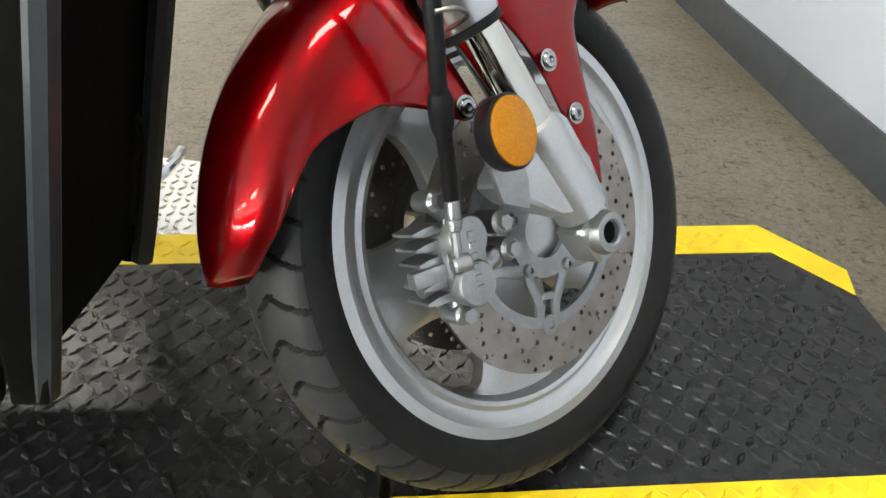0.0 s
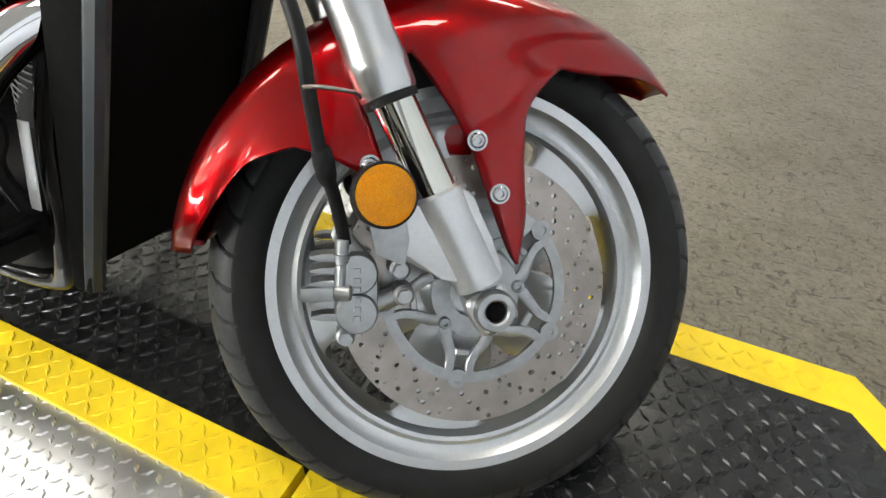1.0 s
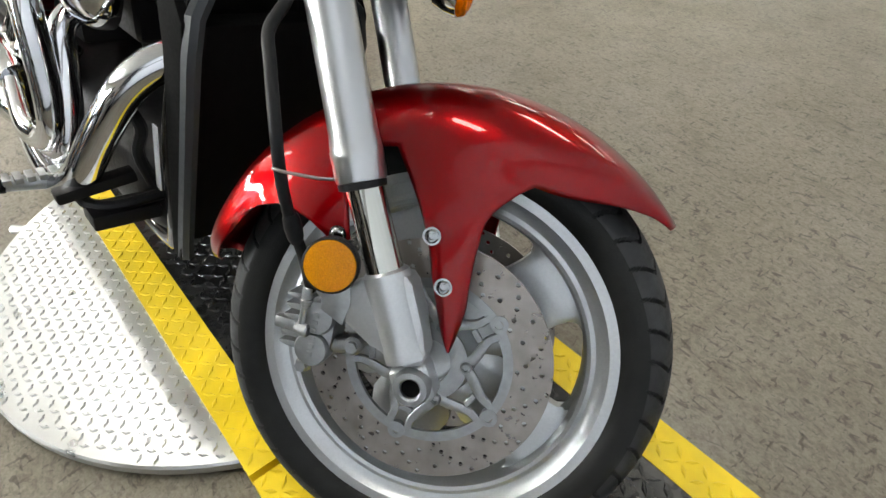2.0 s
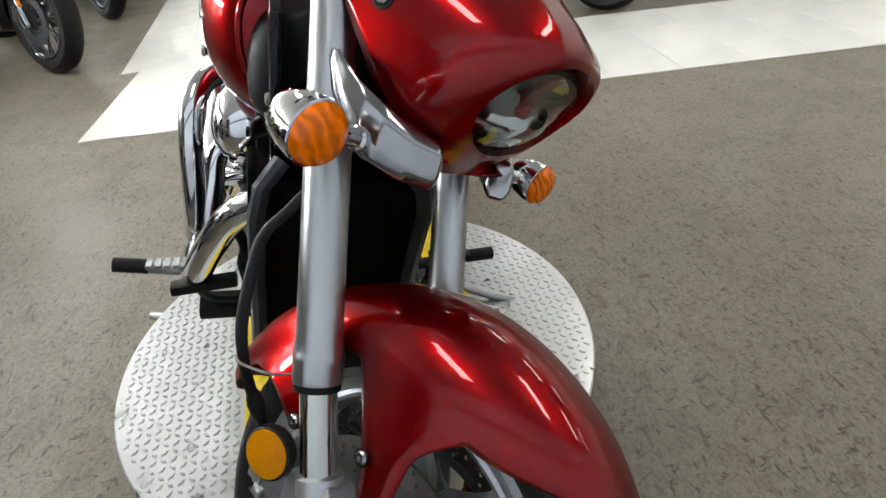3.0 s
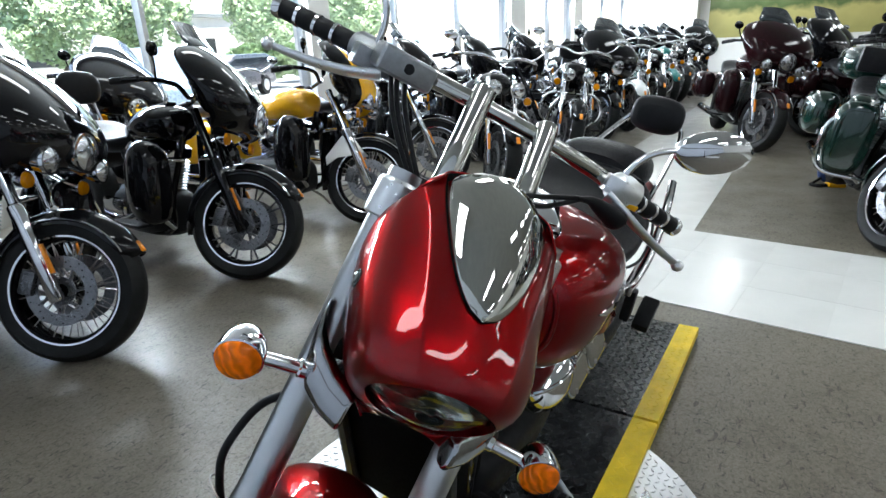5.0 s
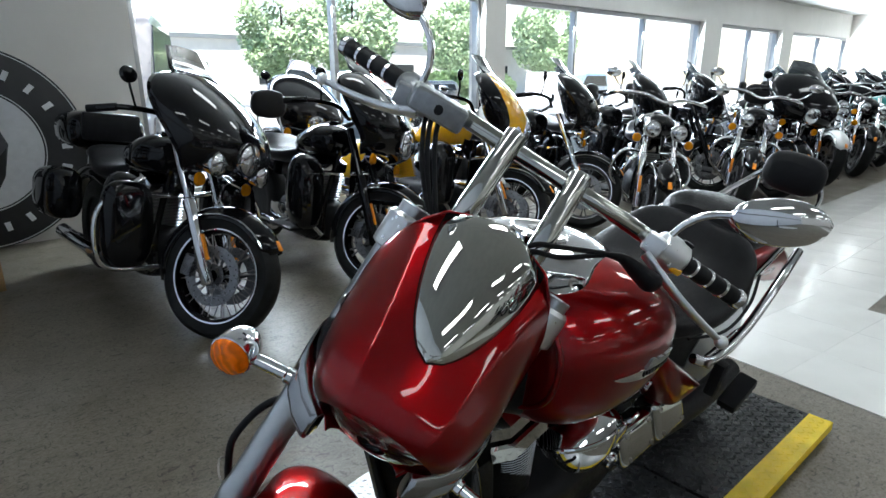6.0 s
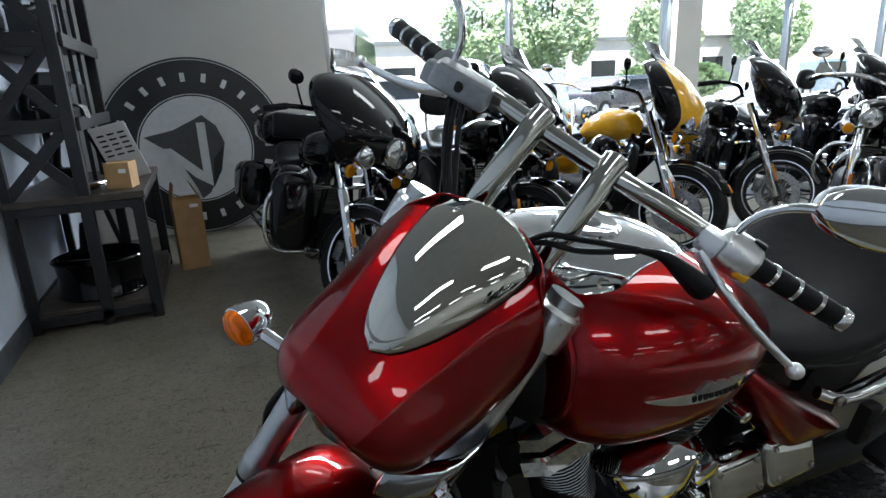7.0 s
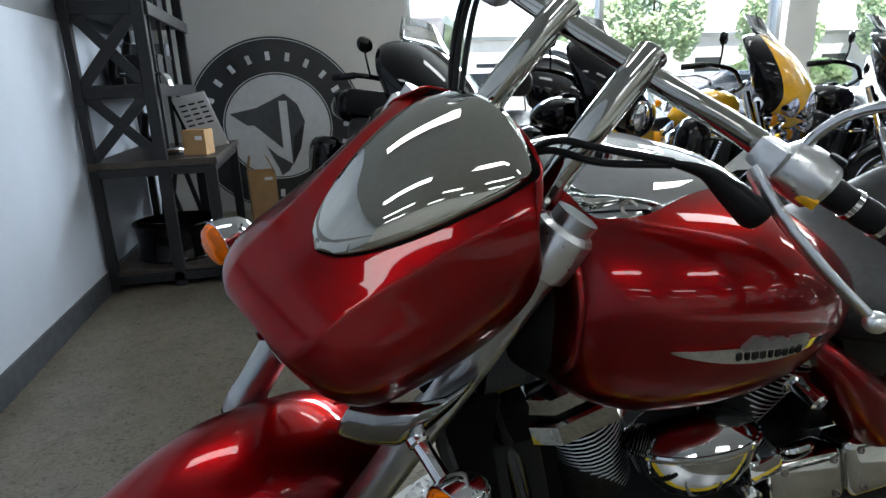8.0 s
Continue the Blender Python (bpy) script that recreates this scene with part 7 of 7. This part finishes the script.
    for sy in (-1, 1):
        bm = bmesh.new()
        lathe(bm, [(0.085, 0), (0.088, 0.02), (0.07, 0.045), (0.02, 0.055), (0.002, 0.056)], along((-0.77, sy * 0.13, 0.60 if sy < 0 else 0.36), (-0.77, sy * 1.0, 0.60 if sy < 0 else 0.36)), 24)
        p("engine_cover", bm, CHROME)
        bm = bmesh.new()
        box(bm, 0.24, 0.05, 0.12, Matrix.Translation((-0.98, sy * 0.17, 0.34)), 0.03, 2)
        p("primary_cover", bm, CHROME)
        bm = bmesh.new()
        box(bm, 0.30, 0.10, 0.018, Matrix.Translation((-0.60, sy * 0.30, 0.30)), 0.006)
        p("footboard", bm, BLACKMATT)
        bm = bmesh.new()
        tube(bm, smooth_path([(-0.42, sy * 0.05, 0.66), (-0.40, sy * 0.22, 0.66), (-0.40, sy * 0.30, 0.56), (-0.42, sy * 0.29, 0.42), (-0.46, sy * 0.12, 0.26)], 5), 0.015, 10)
        p("engine_guard", bm, CHROME)
        bm = bmesh.new()
        tube(bm, smooth_path([(-0.40, sy * 0.05, 0.80), (-0.48, sy * 0.10, 0.45), (-0.55, sy * 0.10, 0.22), (-1.2, sy * 0.11, 0.22)], 4), 0.018, 8)
        p("frame_tube", bm, BLACKGLOSS)
        bm = bmesh.new()
        lathe(bm, [(0.035, 0), (0.045, 0.05), (0.045, 0.75), (0.035, 0.78)], along((-0.95, sy * 0.22, 0.24), (-1.9, sy * 0.23, 0.27)), 16)
        p("muffler", bm, CHROME)
        if bags:
            p("saddlebag", pod(dense(((-1.34, sy * 0.29, 0.56, 0.06, 0.10, 0.12), (-1.40, sy * 0.29, 0.55, 0.10, 0.15, 0.16), (-1.65, sy * 0.29, 0.54, 0.11, 0.15, 0.16), (-1.92, sy * 0.28, 0.50, 0.07, 0.11, 0.12)), 3), 18, 3.2), paint, "", sharp=60)
        if fairing == "plain" or trunk:
            p("lower_fairing", pod(dense(((-0.365, sy * 0.235, 0.50, 0.05, 0.16, 0.16), (-0.40, sy * 0.245, 0.52, 0.095, 0.23, 0.21), (-0.49, sy * 0.25, 0.53, 0.105, 0.25, 0.22), (-0.57, sy * 0.25, 0.53, 0.08, 0.20, 0.18)), 2), 18, 3), paint, "", sharp=60)
    bm = bmesh.new()
    tube(bm, smooth_path([(-0.60, -0.10, 0.60), (-0.58, -0.18, 0.50), (-0.66, -0.22, 0.34), (-0.95, -0.22, 0.25)], 5), 0.024, 12)
    p("exhaust_pipe", bm, CHROME)
    bm = bmesh.new()
    tube(bm, [(-0.72, 0.16, 0.22), (-0.66, 0.30, 0.12), (-0.62, 0.40, 0.012)], [0.012, 0.010], 8)
    p("kickstand", bm, STEEL)
    if pad:
        bm = bmesh.new()
        for sy in (-1, 1):
            tube(bm, [(-1.45, sy * 0.10, 0.70), (-1.60, sy * 0.09, 0.95), (-1.62, sy * 0.08, 1.02)], 0.009, 8)
        p("sissy_bar", bm, CHROME)
        p("backrest_pad", pod(dense(((-1.575, 0, 1.06, 0.10, 0.07, 0.07), (-1.59, 0, 1.06, 0.14, 0.11, 0.10), (-1.63, 0, 1.06, 0.14, 0.11, 0.10), (-1.65, 0, 1.06, 0.09, 0.06, 0.06)), 2), 20, 2.8), LEATHER, "", sharp=60)
    if trunk:
        p("trunk", pod(dense(((-1.50, 0, 0.93, 0.18, 0.10, 0.10), (-1.56, 0, 0.93, 0.23, 0.12, 0.13), (-1.85, 0, 0.93, 0.23, 0.12, 0.13), (-1.95, 0, 0.92, 0.16, 0.08, 0.10)), 2), 20, 3), paint, "", sharp=60)
        bm = bmesh.new()
        box(bm, 0.07, 0.34, 0.18, Matrix.Translation((-1.48, 0, 0.96)), 0.03)
        p("trunk_backrest", bm, LEATHER)
    return e


FINRIM = mat("dark_alloy", (0.10, 0.10, 0.105), 0.3, 0.8, 0.1, 40)
DISCM = mat("bright_disc_steel", (0.17, 0.17, 0.175), 0.32, 0.95, 0.12, 60, 0.05, 500)
LENS = mat("headlamp_lens", (0.50, 0.51, 0.53), 0.08, 0.9, 0.15, 60, 0.4, 60, coat=1.0)


def stand_at(x, y, heading, lean=7):
    return Matrix.Translation((x, y, FLOOR)) @ Matrix.Rotation(radians(heading), 4, 'Z') @ Matrix.Rotation(radians(-lean), 4, 'X')


tour = show_bike("gloss black touring motorcycle with a batwing fairing and chrome lamps", BLACKGLOSS, "plain", trunk=True, windshield=True, spokes="wire", steer=30)
tour.matrix_basis = stand_at(-0.63, -2.00, 95, 8)
street = show_bike("gloss black bagger motorcycle with a batwing fairing and backrest", BLACKGLOSS, "plain", pad=True, forkm=BLACKGLOSS, steer=34, spokes="ten", spots=False)
street.matrix_basis = stand_at(-1.635, -2.05, 89)
yellow = show_bike("yellow and black touring motorcycle with a yellow fairing", YELLOWPAINT, "plain", spokes="wire", two_tone=True, steer=30, pad=True)
yellow.matrix_basis = stand_at(-2.79, -2.07, 94)
for ch in yellow.children:
    if ch.name.split(".")[0] in ("front_fender", "lower_fairing") and ch.type == 'MESH':
        ch.data.materials[0] = BLACKGLOSS
for sy in (-1, 1):
    bm = bmesh.new()
    plate(bm, [(-0.03, 0.50), (-0.14, 0.63), (-0.20, 0.62), (-0.31, 0.46), (-0.30, 0.40), (-0.23, 0.46)], 0.004, Matrix.Translation((0, sy * 0.094, 0)), 0.001)
    head = Vector((-0.36, 0, 0.93))
    part("fender_skirt", bm, WHITEPAINT, yellow, "white fender side", Matrix.Translation(head) @ Matrix.Rotation(radians(-30), 4, Vector((0.26, 0, -0.615))) @ Matrix.Translation(-head))
cruiser = show_bike("black bagger motorcycle with a batwing fairing and chrome fork", BLACKGLOSS, "plain", steer=28, spots=False)
cruiser.matrix_basis = stand_at(-3.82, -2.15, 96)
naked = show_bike("black bare cruiser motorcycle with twin headlights and a chrome fork", BLACKGLOSS, None, bags=False, twin=True, steer=10, pad=True)
naked.matrix_basis = stand_at(-3.79, -1.52, 36, 6)
green = show_bike("dark green touring motorcycle with chrome lamps and wire wheel", DEEPGREEN, "plain", steer=28, spokes="wire", trunk=True)
green.matrix_basis = stand_at(-3.56, 1.04, 8, 10)
redb = show_bike("dark red touring motorcycle with chrome engine guards", DEEPRED, "plain", steer=14, spokes="ten")
redb.matrix_basis = stand_at(-3.43, 2.10, 30)
wine = show_bike("wine-black touring motorcycle with a broad fairing", WINE, "plain", steer=20, spokes="mag")
wine.matrix_basis = stand_at(-6.45, 0.10, 20)
white = show_bike("white and chrome cruiser motorcycle with a dark seat", WHITEPAINT, None, steer=12, spokes="wire", bags=False)
white.matrix_basis = stand_at(-4.25, 3.55, 24)
bluec = show_bike("teal cruiser motorcycle in a packed row", TEAL, None, steer=10, spokes="wire", bags=False, pad=True)
bluec.matrix_basis = stand_at(-9.5, -2.0, 46)
random.seed(4)
# the rest of the rows
for i in range(9):
    copy_thing((cruiser, street, naked, cruiser, white, street, naked)[i % 7], stand_at(-5.05 - 1.08 * i, -2.15 + random.uniform(-0.12, 0.12), 95 + random.uniform(-4, 4)))
for i in range(7):
    copy_thing((naked, cruiser, white, naked, bluec)[i % 5], stand_at(-5.25 - 1.15 * i, -1.55 + random.uniform(-0.1, 0.1), 26 + random.uniform(-5, 5)))
for i, (b, x, y, h) in enumerate(((wine, -6.35, 1.35, 26), (street, -7.6, 0.55, 30), (cruiser, -8.9, 0.6, 28), (naked, -10.2, 0.5, 30), (wine, -6.1, 2.75, 24), (white, -7.4, 1.9, 26), (bluec, -8.7, 1.9, 24), (street, -10.0, 1.9, 26), (redb, -6.0, 4.2, 22), (green, -4.3, 4.9, 20), (tour, -6.2, 5.6, 22),
                                  (naked, -11.5, 0.6, 28), (white, -12.8, 0.6, 26), (cruiser, -11.4, 2.0, 26), (naked, -12.8, 2.1, 26), (tour, -7.6, 3.4, 24), (cruiser, -9.0, 3.4, 24), (redb, -10.6, 3.5, 24), (street, -2.1, -4.1, 60), (white, -3.5, -4.2, 62))):
    copy_thing(b, stand_at(x, y, h))

# ---- outside: cars, trees, a building ----
def car(label, paint, m, suv=True):
    e = empty("car", label, "car", "cars outside", m)
    h = 1.75 if suv else 1.45
    prof = [(2.25, 0.35), (2.30, 0.75), (2.1, 0.95), (1.15, 1.05), (0.55, h - 0.08), (0.3, h), (-1.7, h), (-2.05, h - 0.1), (-2.25, 1.0), (-2.28, 0.4)]
    bm = bmesh.new()
    plate(bm, prof, 1.8, Matrix(), 0.08)
    part("body", bm, paint, e, "", None, 50)
    for s in (-1, 1):
        bm = bmesh.new()
        plate(bm, [(1.0, 1.08), (0.50, h - 0.14), (-1.75, h - 0.14), (-1.95, 1.08)], 0.02, Matrix.Translation((0, s * 0.905, 0)))
        part("side_window", bm, CARGLASS, e)
        for x in (1.4, -1.4):
            bm = bmesh.new()
            lathe(bm, [(0.2, -0.11), (0.34, -0.10), (0.36, 0), (0.34, 0.10), (0.2, 0.11)], Matrix.Translation((x, s * 0.82, 0.36)) @ YAX, 28)
            w = part("wheel", bm, RUBBER, e)
            bm = bmesh.new()
            lathe(bm, [(0.02, -0.13), (0.20, -0.12), (0.22, 0.0), (0.20, 0.12), (0.02, 0.13)], Matrix.Translation((x, s * 0.82, 0.36)) @ YAX, 20)
            part("hub", bm, ALU, w)
    bm = bmesh.new()
    box(bm, 0.03, 1.5, 0.42, Matrix.Translation((-2.13, 0, h - 0.42)) @ Matrix.Rotation(radians(12), 4, 'Y'), 0.01)
    part("rear_window", bm, CARGLASS, e)
    if suv:
        bm = bmesh.new()
        lathe(bm, [(0.15, -0.09), (0.34, -0.08), (0.36, 0), (0.34, 0.08), (0.15, 0.09)], Matrix.Translation((-2.38, 0, 0.98)) @ Matrix.Rotation(radians(90), 4, 'Y'), 28)
        part("spare_wheel", bm, RUBBER, e)
    return e


G = FLOOR - 0.3
CARGREY = mat("car_dark_grey", (0.10, 0.10, 0.105), 0.35, 0.2, 0.04, 5, coat=0.6)
ca = car("blue-grey boxy off-road car parked outside", CARBLUE, Matrix.Translation((-9.0, -14.5, G)) @ Matrix.Rotation(radians(62), 4, 'Z'))
cb = car("white van parked in the sun outside", CARWHITE, Matrix.Translation((-4.0, -16.5, G)) @ Matrix.Rotation(radians(12), 4, 'Z'))
cc = car("dark saloon car parked outside", CARDARK, Matrix.Translation((-13.5, -17.0, G)) @ Matrix.Rotation(radians(20), 4, 'Z'), False)
copy_thing(cb, Matrix.Translation((-19.0, -15.0, G)) @ Matrix.Rotation(radians(40), 4, 'Z'))
copy_thing(ca, Matrix.Translation((-26.0, -19.0, G)) @ Matrix.Rotation(radians(10), 4, 'Z'))
car("dark grey van parked close to the window", CARGREY, Matrix.Translation((-1.9, -10.2, G)) @ Matrix.Rotation(radians(68), 4, 'Z') @ Matrix.Diagonal((1.15, 1.1, 1.45, 1)))


def tree(label, h, r, m, seed):
    rnd = random.Random(seed)
    e = empty("tree", label, "tree", "trees outside", m)
    bm = bmesh.new()
    tube(bm, smooth_path([(0, 0, 0), (0.05, 0.02, h * 0.25), (-0.04, 0.05, h * 0.5), (0.0, 0.0, h * 0.8)], 4), [0.16, 0.04], 10)
    for k in range(6):
        a = k * 1.1
        tube(bm, [(0, 0, h * (0.3 + 0.06 * k)), (r * 0.55 * math.cos(a), r * 0.55 * math.sin(a), h * (0.45 + 0.06 * k))], [0.05, 0.015], 6)
    part("trunk", bm, BARK, e)
    verts, faces = [], []
    for k in range(7500):
        while True:
            q = Vector((rnd.uniform(-1, 1), rnd.uniform(-1, 1), rnd.uniform(-1, 1)))
            if 0.25 < q.length < 1 and noise.noise(q * 1.7 + Vector((seed, 0, 0))) > -0.06:
                break
        c = Vector((q.x * r, q.y * r, h * 0.60 + q.z * h * 0.42))
        s = rnd.uniform(0.09, 0.19)
        u = Vector((rnd.uniform(-1, 1), rnd.uniform(-1, 1), rnd.uniform(-1, 1))).normalized()
        v = u.orthogonal().normalized()
        i = len(verts)
        verts += [c - u * s, c + v * s * 0.6, c + u * s, c - v * s * 0.6]
        faces.append((i, i + 1, i + 2, i + 3))
    raw("crown", verts, faces, GREENLEAF, e)["kind"] = "stuff"
    return e


t1 = tree("leafy green tree outside, its colour paled for glare", 6.6, 2.5, Matrix.Translation((-3.2, -33, G)), 1)
for x, y, k in ((-15.5, -31, 1.0), (-22.0, -34, 1.2), (-33, -36, 1.1), (5, -30, 1.0), (-46, -38, 1.3)):
    c = copy_thing(t1, Matrix.Translation((x, y, G)) @ Matrix.Rotation(x, 4, 'Z'))
    c.scale = (k, k, k)
b1 = tree("round green shrub outside", 1.8, 1.4, Matrix.Translation((-17.5, -19.5, G)), 5)
copy_thing(b1, Matrix.Translation((-21.5, -21.0, G)))
bld = empty("building", "long pale low building across the car park", "building")
bm = bmesh.new()
box(bm, 60, 8, 4.2, Matrix.Translation((-20, -46, G + 2.1)))
part("wall", bm, WALLW, bld)
bm = bmesh.new()
box(bm, 60.6, 8.6, 0.3, Matrix.Translation((-20, -46, G + 4.35)))
part("roof", bm, FRAMEM, bld)
for k in range(9):
    bm = bmesh.new()
    box(bm, 2.4, 0.08, 1.5, Matrix.Translation((-44 + 6 * k, -41.98, G + 1.9)))
    part("window", bm, CARGLASS, bld)

# a small bag left on the floor by the parked row
BAGBLUE = mat("blue_nylon", (0.02, 0.04, 0.13), 0.6, 0, 0.2, 30, 0.3, 300)
bag = empty("bag", "small dark blue bag with a yellow tag on the floor", "bag")
part("pouch", pod(dense(((-5.36, 0.82, FLOOR + 0.07, 0.05, 0.05, 0.06), (-5.33, 0.82, FLOOR + 0.085, 0.10, 0.075, 0.083), (-5.26, 0.81, FLOOR + 0.085, 0.115, 0.085, 0.083), (-5.18, 0.80, FLOOR + 0.07, 0.09, 0.06, 0.068), (-5.16, 0.80, FLOOR + 0.06, 0.04, 0.03, 0.03)), 3), 20, 2.6), BAGBLUE, bag, "", sharp=60)
bm = bmesh.new()
box(bm, 0.10, 0.12, 0.030, Matrix.Translation((-5.08, 0.83, FLOOR + 0.017)) @ Matrix.Rotation(0.3, 4, 'Z'), 0.010, 2)
part("tag", bm, YELLOWPAINT, bag, "yellow tag")
bm = bmesh.new()
tube(bm, smooth_path([(-5.19, 0.74, FLOOR + 0.05), (-5.12, 0.68, FLOOR + 0.014), (-5.06, 0.66, FLOOR + 0.012), (-5.03, 0.71, FLOOR + 0.012), (-5.06, 0.78, FLOOR + 0.012)], 4), 0.011, 8)
part("strap", bm, BLACKMATT, bag, "black strap")
